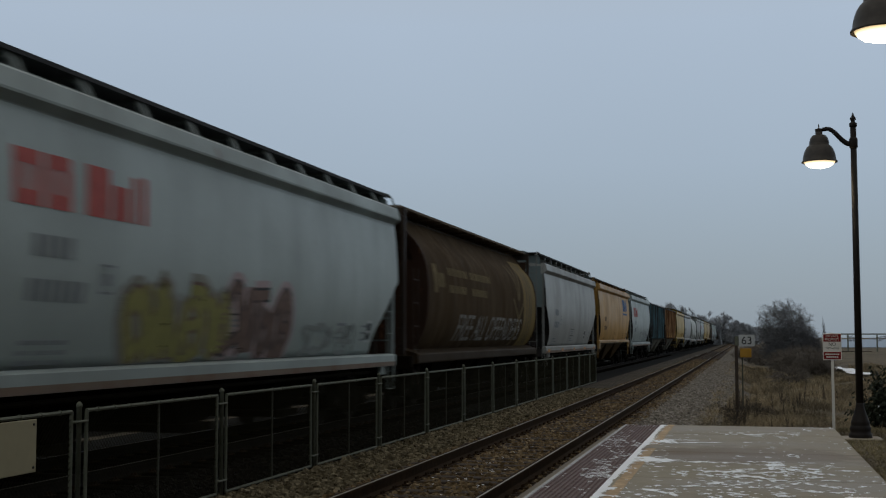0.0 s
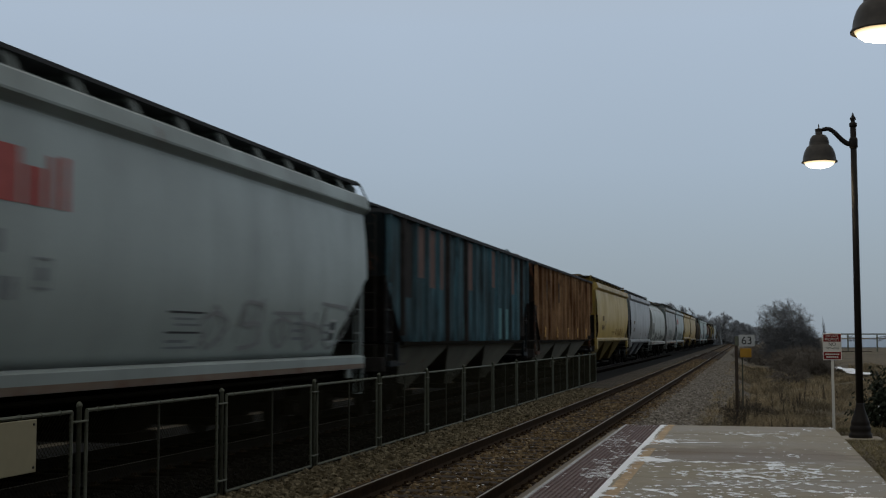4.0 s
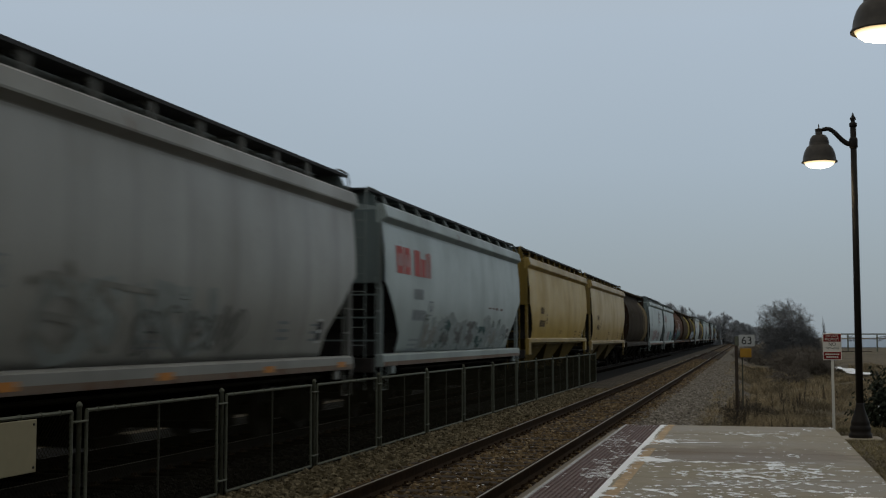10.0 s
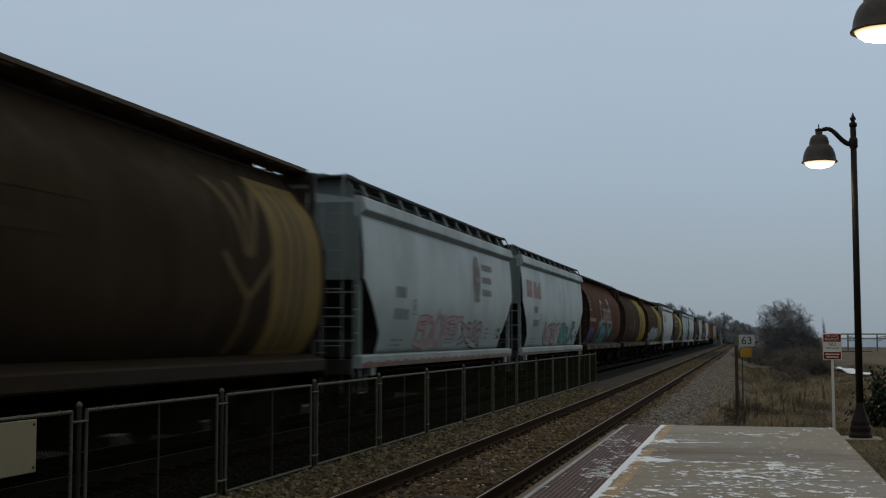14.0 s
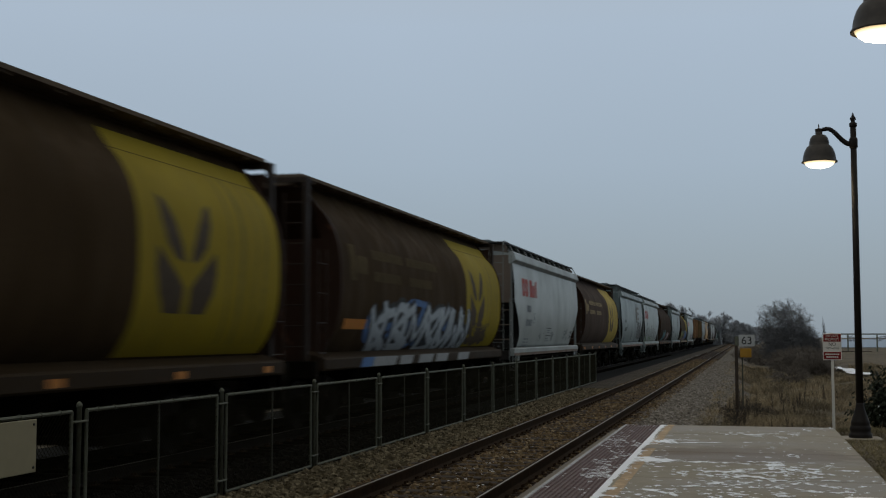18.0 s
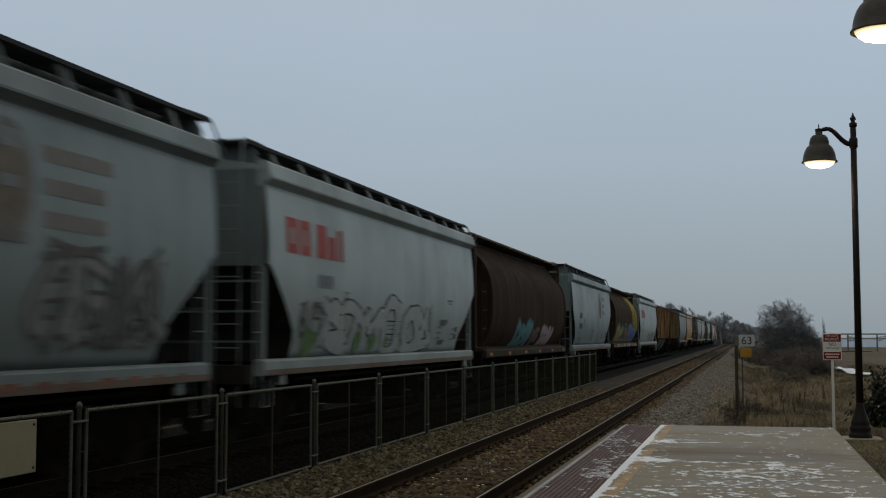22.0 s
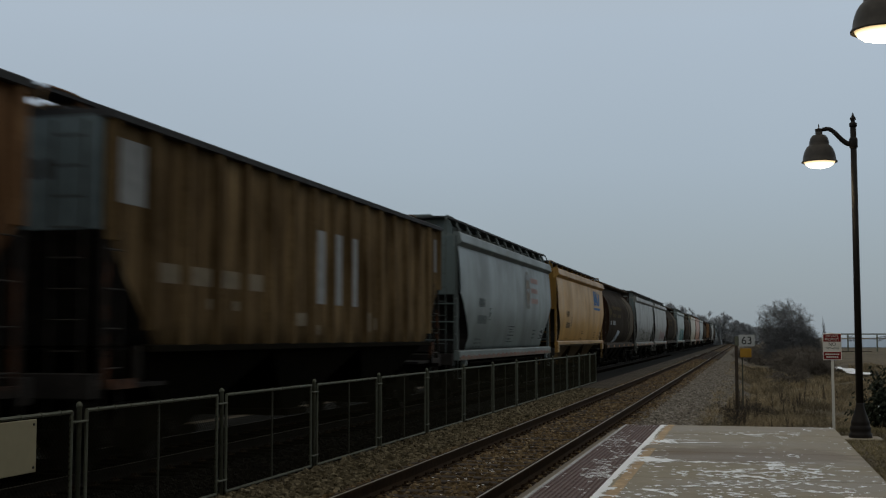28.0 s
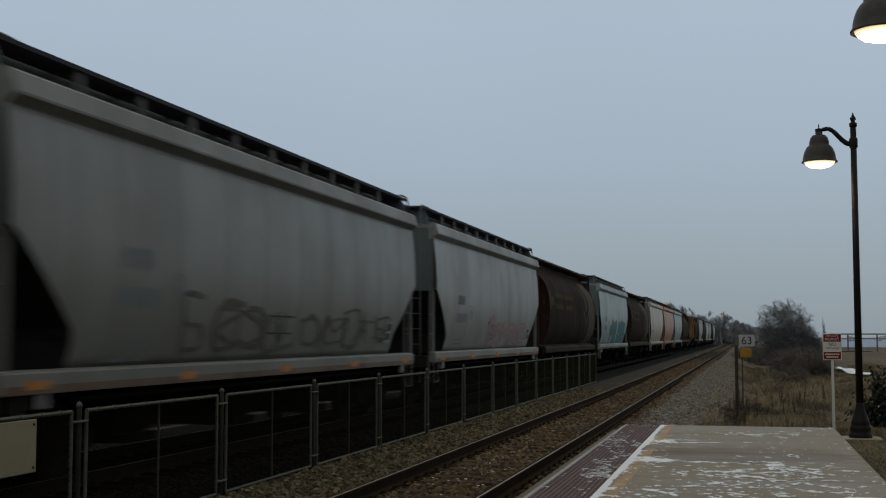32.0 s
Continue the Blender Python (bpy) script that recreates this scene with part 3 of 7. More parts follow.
    lathe(bm, [(0.024, -0.006), (0.027, 0.0), (0.024, 0.006)], 8)
    bmesh.ops.rotate(bm, verts=bm.verts[:], cent=(0, 0, 0), matrix=Matrix.Rotation(math.pi / 2, 3, "X"))
    wire = None
    for mid in [(a + b) / 2 for a, b in zip(POSTS, POSTS[1:])][:5]:
        for i in range(9):
            m = Matrix.Translation((0, mid - w / 2 + 0.2 + i * (w - 0.4) / 8, z1))
            if wire is None:
                wire = part("tie_wire", bm, M_FENCE, fence)
                wire.matrix_basis = m
            else:
                part_data("tie_wire", wire.data, fence, m)
    sign = empty("fence_sign", (FENCE_X + 0.036, 9.17, -0.015), "plain cream metal notice board bolted to the fence", "sign")
    bm = bmesh.new()
    box(bm, 0, 0.012, -0.48, 0.48, 0.535, 1.0, 0.005)
    part("board", bm, M_CREAM, sign)
    for y in (-0.43, 0.43):
        for z in (0.58, 0.955):
            bm = bmesh.new()
            lathe(bm, [(0.013, 0.012), (0.013, 0.018), (0.006, 0.022)], 8, (0, y, z), "x")
            part("bolt", bm, M_BLACK, sign)


# ---- lamps and signs ----
def build_lamp(at):
    lamp = empty("street_lamp", at, "dark bronze street lamp with a lit bell-shaped shade", "street lamp", "platform lamps")
    bm = bmesh.new()
    lathe(bm, [(0.172, -0.1), (0.172, 0.045), (0.165, 0.065), (0.15, 0.08), (0.155, 0.12), (0.16, 0.15), (0.142, 0.18), (0.135, 0.2), (0.142, 0.225), (0.13, 0.26), (0.112, 0.31), (0.088, 0.38), (0.07, 0.44), (0.059, 0.50), (0.054, 0.54)], 24)
    part("base", bm, M_LAMP, lamp, "flared cast base", True)
    bm = bmesh.new()
    lathe(bm, [(0.056, 0.52), (0.05, 2.5), (0.045, 4.78)], 16)
    part("post", bm, M_LAMP, lamp, "", True)
    bm = bmesh.new()
    lathe(bm, [(0.045, 4.77), (0.058, 4.78), (0.058, 4.83), (0.04, 4.84), (0.026, 4.86), (0.045, 4.89), (0.045, 4.91), (0.022, 4.94), (0.012, 4.98), (0.003, 5.0)], 14)
    part("finial", bm, M_LAMP, lamp, "pointed finial", True)
    bm = bmesh.new()
    lathe(bm, [(0.046, 4.43), (0.064, 4.46), (0.064, 4.58), (0.046, 4.61)], 14)
    part("collar", bm, M_LAMP, lamp, "", True)
    bm = bmesh.new()
    pts = []
    for i in range(15):
        t = i / 14
        x = -0.05 - 0.41 * t
        z = 4.51 + 0.125 - 0.125 * math.cos(min(1, t * 1.2) * math.pi) - 0.015 * max(0, t - 0.8) * 4
        pts.append((x, 0, z))
    tube(bm, pts, 0.04, 12, 0.031)
    part("arm", bm, M_LAMP, lamp, "curved arm", True)
    cx = -0.508
    bm = bmesh.new()
    prof = [(0.003, 4.84), (0.009, 4.82), (0.010, 4.775), (0.035, 4.765), (0.058, 4.76), (0.062, 4.745), (0.054, 4.74), (0.054, 4.665), (0.075, 4.665), (0.102, 4.655), (0.126, 4.625), (0.142, 4.58), (0.15, 4.54), (0.153, 4.502), (0.166, 4.495), (0.186, 4.475), (0.21, 4.435), (0.23, 4.385), (0.245, 4.325), (0.252, 4.27), (0.268, 4.252), (0.27, 4.235), (0.25, 4.235), (0.243, 4.25)]
    lathe(bm, prof, 48, (cx, 0, 0))
    part("shade", bm, M_SHADE, lamp, "bell-shaped metal shade", True)
    bm = bmesh.new()
    lathe(bm, [(0.236, 4.245), (0.215, 4.29), (0.15, 4.42), (0.03, 4.48)], 28, (cx, 0, 0))
    part("lining", bm, M_CREAMIN, lamp, "pale inner reflector", True)
    bm = bmesh.new()
    lathe(bm, [(0.236, 4.262), (0.236, 4.248), (0.21, 4.205), (0.16, 4.17), (0.09, 4.15), (0.01, 4.145)], 48, (cx, 0, 0))
    part("lens", bm, M_BULB, lamp, "glowing warm white lens", True)
    return lamp


def build_lamps():
    spots = [(1.667, 19.6, 0.18), (1.728, 11.25, 0.18)]
    for x, y, z in spots:
        build_lamp((x, y, z))
        li = new("lamp_light", bpy.data.lights.new("lamp_light", "POINT"))
        li.data.energy, li.data.color, li.data.shadow_soft_size = 9.0, (1.0, 0.76, 0.45), 0.16
        li.location = (x - 0.5, y, z + 4.0)
        bm = bmesh.new()
        box(bm, x - 0.3, x + 0.3, y - 0.3, y + 0.3, -0.2, 0.185, 0.01)
        tagged(part("lamp_footing", bm, M_CONC), "square concrete footing under a street lamp", "footing", kind="structure")


def flat_text(body, size, wide, at, mat, parent, name="lettering"):
    """Letters on a panel that faces the camera (-y)."""
    vs, fs = text_mesh(body, size)
    return raw(name, [(at[0] + u * wide, at[1], at[2] + v) for u, v in vs], fs, mat, parent)


def build_signs():
    s = empty("warning_sign", (1.45, 22.15, 0.1), "red and white private property sign on a white post", "sign")
    bm = bmesh.new()
    box(bm, -0.022, 0.022, 0.0, 0.03, -0.5, 1.685, 0.004)
    part("post", bm, M_SIGNW, s, "white square post")
    bm = bmesh.new()
    box(bm, -0.155, 0.155, -0.012, -0.002, 1.21, 1.672, 0.004)
    pan = part("panel", bm, M_SIGNW, s, "white metal panel")
    for z0, z1 in ((1.5291, 1.6577), (1.2262, 1.351)):
        bm = bmesh.new()
        box(bm, -0.143, 0.143, -0.0165, -0.0125, z0, z1, 0.001)
        part("red_field", bm, M_RED, pan, "red field")
    for body, size, wide, z, mat in (("PRIVATE", 0.062, 0.92, 1.6244, M_SIGNW), ("PROPERTY", 0.062, 0.82, 1.5653, M_SIGNW), ("NO", 0.082, 0.95, 1.4815, M_BLACK), ("TRESPASSING", 0.045, 0.82, 1.4148, M_BLACK)):
        flat_text(body, size, wide, (0, -0.0185 if mat is M_SIGNW else -0.0150, z), mat, pan)
    for z in (1.3119, 1.2652):
        bm = bmesh.new()
        for k in range(7 if z > 1.29 else 6):
            x = -0.118 + k * 0.034 + (0 if z > 1.29 else 0.017)
            box(bm, x, x + 0.027, -0.0185, -0.0168, z - 0.012, z + 0.012)
        part("text_bar", bm, M_SIGNW, pan)
    m = empty("mile_sign", (-0.235, 31.0, 0), "small white number board on a dark trackside post", "sign")
    bm = bmesh.new()
    box(bm, -0.04, 0.04, 0, 0.06, -0.9, 1.72, 0.008)
    part("post", bm, M_TIE, m, "dark weathered post")
    bm = bmesh.new()
    box(bm, 0.065, 0.445, -0.02, -0.008, 1.48, 1.765, 0.004)
    pan = part("panel", bm, M_SIGNG, m, "white number panel")
    flat_text("63", 0.27, 1.0, (0.255, -0.0225, 1.615), M_BLACK, pan, "number")
    bm = bmesh.new()
    box(bm, -0.03, 0.06, -0.012, -0.004, 1.50, 1.73, 0.004)
    part("bracket", bm, M_FENCE, m)
    y = empty("yellow_marker", (0.02, 36.5, 0), "small yellow marker board on a thin post among dry weeds", "sign")
    bm = bmesh.new()
    box(bm, -0.15, -0.11, 0, 0.03, -0.95, 1.35, 0.003)
    part("post", bm, M_STILE, y, "thin grey post")
    bm = bmesh.new()
    box(bm, -0.19, 0.13, -0.014, -0.004, 1.12, 1.38, 0.004)
    part("panel", bm, M_YELLOW, y, "yellow panel")


# ---- plants ----
def branch_tree(name, at, h, mat_trunk, mat_twig, seed, stems=1, spread=0.45, levels=4, kids=5, thick=None, label="", category="tree", group="", width=None, dome=None):
    rnd = random.Random(seed)
    tv, tf, wv, wf = [], [], [], []

    def seg(p, q, r0, r1, big):
        vs, fs = (tv, tf) if big else (wv, wf)
        d = (q - p).normalized()
        u = d.orthogonal().normalized()
        v = d.cross(u)
        n = 5 if big else 3
        k = len(vs)
        for c, r in ((p, r0), (q, r1)):
            for i in range(n):
                a = i * math.tau / n
                w = c + u * r * math.cos(a) + v * r * math.sin(a)
                vs.append((w.x, w.y, w.z))
        for i in range(n):
            fs.append((k + i, k + (i + 1) % n, k + n + (i + 1) % n, k + n + i))

    def grow(p, d, ln, r, lev):
        steps = 3 if lev < levels else 2
        q = p
        for s in range(steps):
            d = (d + Vector((rnd.gauss(0, 0.13), rnd.gauss(0, 0.13), rnd.gauss(0.05, 0.08)))).normalized()
            nq = q + d * ln / steps
            r1 = r * (1 - 0.22)
            seg(q, nq, r, r1, lev <= 1)
            if lev < levels:
                for _ in range(kids if lev else kids - 1):
                    if rnd.random() < 0.5 or lev >= 2:
                        a = rnd.uniform(0, math.tau)
                        side = d.orthogonal().normalized()
                        side = Matrix.Rotation(a, 3, d) @ side
                        nd = (d * rnd.uniform(0.5, 1.1) + side * rnd.uniform(0.5, 1.0) * (spread / 0.45) + Vector((0, 0, 0.25))).normalized()
                        o = q.lerp(nq, rnd.random())
                        grow(o, nd, ln * rnd.uniform(0.42, 0.68), max(r1 * 0.5, thick), lev + 1)
            q, r = nq, r1

    thick = thick or 0.01
    for s in range(stems):
        a = rnd.uniform(0, math.tau)
        d = Vector((math.cos(a) * spread * (stems > 1), math.sin(a) * spread * (stems > 1), 1)).normalized()
        grow(Vector((rnd.gauss(0, 0.12 * stems ** 0.7), rnd.gauss(0, 0.12 * stems ** 0.7), -0.3)), d, h * rnd.uniform(0.42, 0.6), max(h * 0.022 / stems ** 0.3, thick), 0)
    zs = max(v[2] for v in wv + tv)
    xs = sorted(abs(v[0]) for v in wv)[int(len(wv) * 0.97)]
    fz, fx = h / zs, (width or h * 0.7) / 2 / xs
    tv = [(x * fx, y * fx, z * fz) for x, y, z in tv]
    wv = [(x * fx, y * fx, z * fz) for x, y, z in wv]
    if dome:
        # crowns spread to a rounded outline: limbs bend back where they would leave it
        cz, rx, rz = h * dome[0], (width or h * 0.7) / 2 * 1.05, h * (1 - dome[0])
        def fold(v):
            q = math.sqrt((v[0] / rx) ** 2 + (v[1] / rx) ** 2 + ((v[2] - cz) / rz) ** 2)
            if q < 0.6 or v[2] < cz * 0.5:
                return v
            lim = 0.6 + 0.42 * math.tanh((q - 0.6) / 0.42) + 0.05 * noise.noise((v[0] * 3, v[1] * 3, v[2] * 3))
            k = lim / q * dome[1]
            return (v[0] * k, v[1] * k, cz + (v[2] - cz) * k)
        tv, wv = [fold(v) for v in tv], [fold(v) for v in wv]
    root = empty(name, at, label, category, group)
    raw("trunk" if stems == 1 else "stems", tv, tf, mat_trunk, root)
    raw("crown", wv, wf, mat_twig, root)
    return root


def round_bush(name, at, dome, limbs, tips, thick, twig, seed, label, category):
    """Limbs fan out from the foot into a rounded cloud of forked twigs; dome: x, height, half width, half height."""
    rnd = random.Random(seed)
    cx, cz, rx, rz = dome
    tv, tf, wv, wf = [], [], [], []

    def seg(V, F, p, q, r0, r1, n):
        d = (q - p).normalized()
        u = d.orthogonal().normalized()
        v = d.cross(u)
        k = len(V)
        for c, r in ((p, r0), (q, r1)):
            for i in range(n):
                a = i * math.tau / n
                w = c + u * r * math.cos(a) + v * r * math.sin(a)
                V.append((w.x, w.y, w.z))
        for i in range(n):
            F.append((k + i, k + (i + 1) % n, k + n + (i + 1) % n, k + n + i))

    def shell(lo, hi):
        while True:
            d = Vector((rnd.gauss(0, 1), rnd.gauss(0, 1), rnd.gauss(0.15, 1))).normalized()
            q = rnd.uniform(lo, hi) * (1 + 0.13 * noise.noise((d.x * 2.2 + seed, d.y * 2.2, d.z * 2.2)))
            p = Vector((cx + d.x * rx * q, d.y * rx * q, cz + d.z * rz * q))
            if p.z > -0.02:
                return p
    nodes = []
    for i in range(limbs):
        p = Vector((rnd.gauss(0, rx * 0.12), rnd.gauss(0, rx * 0.12), -0.3))
        goal = shell(0.55, 0.8)
        r = thick * 3.2
        for k in range(1, 5):
            t = k / 4
            q = p.lerp(goal, 0.25 + 0.25 * t) + Vector((rnd.gauss(0, 0.08), rnd.gauss(0, 0.08), 0.18 * (1 - t))) * min(1, rx / 1.2)
            seg(tv, tf, p, q, r, r * 0.78, 5)
            nodes.append((q, r * 0.7))
            p, r = q, r * 0.78
    for i in range(tips):
        tip = shell(0.62, 1.0)
        o, r = min(rnd.sample(nodes, 14 if len(nodes) > 14 else len(nodes)), key=lambda n: (n[0] - tip).length + (2 if n[0].z > tip.z + 0.3 else 0))
        sz = min(1, rx / 1.2)
        mid = o.lerp(tip, 0.5) + Vector((rnd.gauss(0, 0.1), rnd.gauss(0, 0.1), rnd.gauss(0.06, 0.08))) * sz
        seg(wv, wf, o, mid, thick * 1.1, thick * 0.9, 3)
        seg(wv, wf, mid, tip, thick * 0.9, thick * 0.6, 3)
        for b, n in ((mid, 3), (tip, 4)):
            for _ in range(n):
                d = (tip - o).normalized() + Vector((rnd.gauss(0, 0.55), rnd.gauss(0, 0.55), rnd.gauss(0.1, 0.45)))
                e = b + d.normalized() * rnd.uniform(0.14, 0.36) * sz
                seg(wv, wf, b, e, thick * 0.6, thick * 0.35, 3)
                for _ in range(2):
                    f = b.lerp(e, rnd.uniform(0.4, 0.9))
                    g = f + (d.normalized() + Vector((rnd.gauss(0, 0.7), rnd.gauss(0, 0.7), rnd.gauss(0, 0.5)))).normalized() * rnd.uniform(0.08, 0.2) * sz
                    seg(wv, wf, f, g, thick * 0.45, thick * 0.3, 3)
    root = empty(name, at, label, category, "bare shrubs")
    raw("stem", tv, tf, M_BARK, root)
    raw("crown", wv, wf, twig, root)
    return root


def build_plants():
    round_bush("bare_tree", (2.5, 86, -0.75), (0, 3.2, 1.95, 1.68), 9, 560, 0.009, M_TWIG, 5, "round-crowned leafless tree above a thicket", "tree")
    round_bush("bare_shrub", (2.7, 84, -0.75), (0.1, 1.75, 1.8, 1.75), 18, 1250, 0.0105, M_THICKET, 6, "dense grey leafless shrub thicket beside the line", "shrub")
    round_bush("bare_shrub", (3.5, 83, -0.75), (0, 1.5, 1.35, 1.5), 14, 760, 0.0105, M_THICKET, 7, "dense grey leafless shrub beside the line", "shrub")
    round_bush("bare_shrub", (3.3, 79, -0.75), (0, 0.8, 2.1, 1.0), 16, 700, 0.009, M_BRAMBLE, 8, "low dark leafless bramble under a taller shrub", "shrub")
    round_bush("bare_shrub", (3.9, 76, -0.7), (0, 0.55, 1.2, 0.7), 14, 420, 0.009, M_BRAMBLE, 9, "low dark leafless bramble in the grass", "shrub")
    for x, y, w, h in ((-0.35, 28.6, 0.22, 0.33), (-0.3, 30.6, 0.28, 0.45), (-0.05, 32.6, 0.32, 0.42), (-0.2, 26.6, 0.2, 0.22), (0.4, 35.5, 0.4, 0.36)):
        round_bush("dead_weed", (x, y, ground_z(x, y) - 0.03), (0, h * 0.5, w * 1.3, h), 14, 90, 0.004, M_WEED, int(y * 10), "dark tangled dead weeds at the edge of the ballast", "weeds")
    for x, y, w, h, sd in ((1.5, 108, 1.7, 1.1, 51), (0.2, 118, 1.5, 0.9, 52)):
        round_bush("bare_shrub", (x, y, ground_z(x, y)), (0, h * 0.7, w, h), 14, 260, 0.013, M_BRAMBLE, sd, "low hazy leafless brush at the edge of the field", "shrub")
    round_bush("bare_shrub", (2.0, 62, -0.7), (0, 0.45, 1.0, 0.5), 12, 110, 0.012, M_BRAMBLE, 10, "low brown leafless bramble in the grass", "shrub")
    branch_tree("bare_sapling", (5.45, 82, -0.6), 3.7, M_BARK, M_TWIG, 13, 2, 0.3, 3, 3, 0.014, "thin crooked leafless sapling", "tree", "", 1.3)
    for x, y, h, w, sd in ((-0.42, 29.2, 1.25, 0.7, 31), (-0.2, 31.6, 1.45, 0.8, 32), (-0.55, 27.4, 0.7, 0.6, 33), (0.1, 33.5, 1.3, 0.9, 34), (0.55, 30.0, 0.8, 0.9, 35), (-0.1, 26.4, 0.7, 0.8, 36), (-0.3, 30.4, 1.0, 0.7, 37), (0.35, 35.0, 1.1, 0.9, 38), (0.9, 36.5, 1.0, 1.2, 39), (1.6, 41, 0.9, 1.6, 40), (2.4, 47, 0.9, 1.8, 41), (0.2, 27.8, 0.6, 0.8, 42)):
        branch_tree("weed_clump", (x, y, ground_z(x, y) - 0.02), h * 0.8, M_WEED, M_WEED, sd, 16, 0.4, 3, 3, 0.005, "clump of tall dark dead weeds by the track", "weeds", "weed clumps", w)
    rnd = random.Random(21)
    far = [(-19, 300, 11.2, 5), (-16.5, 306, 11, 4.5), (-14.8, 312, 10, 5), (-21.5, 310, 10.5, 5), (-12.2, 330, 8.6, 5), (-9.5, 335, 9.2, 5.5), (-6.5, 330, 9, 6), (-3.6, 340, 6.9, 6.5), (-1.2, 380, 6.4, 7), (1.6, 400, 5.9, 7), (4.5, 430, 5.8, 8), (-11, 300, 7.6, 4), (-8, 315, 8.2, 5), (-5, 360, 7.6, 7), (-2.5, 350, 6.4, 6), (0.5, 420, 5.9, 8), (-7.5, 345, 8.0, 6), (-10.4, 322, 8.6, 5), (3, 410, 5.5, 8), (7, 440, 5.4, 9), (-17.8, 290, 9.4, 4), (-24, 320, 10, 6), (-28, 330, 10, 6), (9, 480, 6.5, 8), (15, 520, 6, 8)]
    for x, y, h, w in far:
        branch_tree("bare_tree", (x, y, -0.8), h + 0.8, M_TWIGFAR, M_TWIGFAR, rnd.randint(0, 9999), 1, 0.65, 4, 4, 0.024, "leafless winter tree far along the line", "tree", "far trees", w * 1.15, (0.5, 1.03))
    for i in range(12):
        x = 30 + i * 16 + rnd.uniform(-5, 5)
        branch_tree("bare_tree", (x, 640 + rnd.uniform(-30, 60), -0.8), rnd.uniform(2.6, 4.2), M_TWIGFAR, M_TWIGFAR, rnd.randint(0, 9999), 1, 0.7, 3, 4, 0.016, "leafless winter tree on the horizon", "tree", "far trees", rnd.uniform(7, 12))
    # evergreen shrub at the lamp
    root = empty("evergreen_shrub", (2.44, 22.8, 0.1), "dark evergreen shrub with small pale berries", "shrub")
    rs = np.random.RandomState(3)
    vs, fs = [], []
    bm = bmesh.new()
    tips = []
    for i in range(34):
        a, e = rs.uniform(0, math.tau), rs.uniform(0.25, 1.45)
        ln = rs.uniform(0.45, 0.9)
        d = Vector((math.cos(a) * math.cos(e) * 0.8, math.sin(a) * math.cos(e) * 0.8, math.sin(e) * 1.25))
        pts = [Vector((0, 0, -0.1)), d * ln * 0.5 + Vector((0, 0, 0.08)), d * ln]
        tube(bm, pts, 0.012, 4, 0.004)
        for _ in range(120):
            t = rs.uniform(0.25, 1.05)
            tips.append(d * ln * t + Vector(rs.normal(0, 0.075, 3)))
    part("stem", bm, M_BARK, root)
    for p in tips:
        n = Vector(rs.normal(0, 1, 3)).normalized()
        u = n.orthogonal().normalized()
        v = n.cross(u)
        k = len(vs)
        L, W = rs.uniform(0.03, 0.065), rs.uniform(0.014, 0.026)
        vs += [tuple(p - u * L), tuple(p + v * W), tuple(p + u * L), tuple(p - v * W)]
        fs.append((k, k + 1, k + 2, k + 3))
    raw("leaves", vs, fs, M_LEAF, root)
    bm = bmesh.new()
    for _ in range(46):
        p = tips[rs.randint(len(tips))]
        bmesh.ops.create_icosphere(bm, subdivisions=1, radius=rs.uniform(0.008, 0.014), matrix=Matrix.Translation((p.x * 1.05, p.y * 1.05 - 0.05, p.z)))
    part("berries", bm, M_SNOW, root, "small pale berries")


def build_grass():
    rs = np.random.RandomState(12)
    n = 34000
    x = np.concatenate([rs.uniform(-0.9, 3.4, n // 2), rs.uniform(-1.0, 9.0, n // 2)])
    y = np.concatenate([22.3 + rs.uniform(0, 1, n // 2) ** 1.6 * 16, 24 + rs.uniform(0, 1, n // 2) ** 1.4 * 70])
    keep = np.array([(noise.noise((a * 0.5, b * 0.33, 0.5)) + 0.5 * noise.noise((a * 1.7, b * 1.1, 2.5)) > -0.22) and not (a < 0.2 and b < 24) and not (b > 68 and abs(a - 6.4) < 0.8) for a, b in zip(x, y)])
    x, y = x[keep], y[keep]
    vs, fs = [], []
    for a, b in zip(x, y):
        z = ground_z(a, b)
        h = rs.uniform(0.10, 0.34) * (1.0 + 0.9 * max(0, noise.noise((a * 0.4, b * 0.3, 8))))
        for _ in range(5):
            w = 0.004 + 0.00012 * b
            dx, dy = rs.normal(0, 0.13, 2)
            ang = rs.uniform(0, math.pi)
            ox, oy = rs.normal(0, 0.04, 2)
            cx, sx = math.cos(ang) * w, math.sin(ang) * w
            k = len(vs)
            px, py = a + ox, b + oy
            vs += [(px - cx, py - sx, z - 0.03), (px + cx, py + sx, z - 0.03), (px + dx * 0.5 + cx * .7, py + dy * 0.5 + sx * .7, z + h * 0.65), (px + dx * 0.5 - cx * .7, py + dy * 0.5 - sx * .7, z + h * 0.65), (px + dx * 1.5, py + dy * 1.5, z + h)]
            fs += [(k, k + 1, k + 2, k + 3), (k + 3, k + 2, k + 4)]
    tagged(raw("dry_grass", vs, fs, M_GRASS), "tall dead straw-coloured grass and weeds beside the track", "grass", kind="stuff")


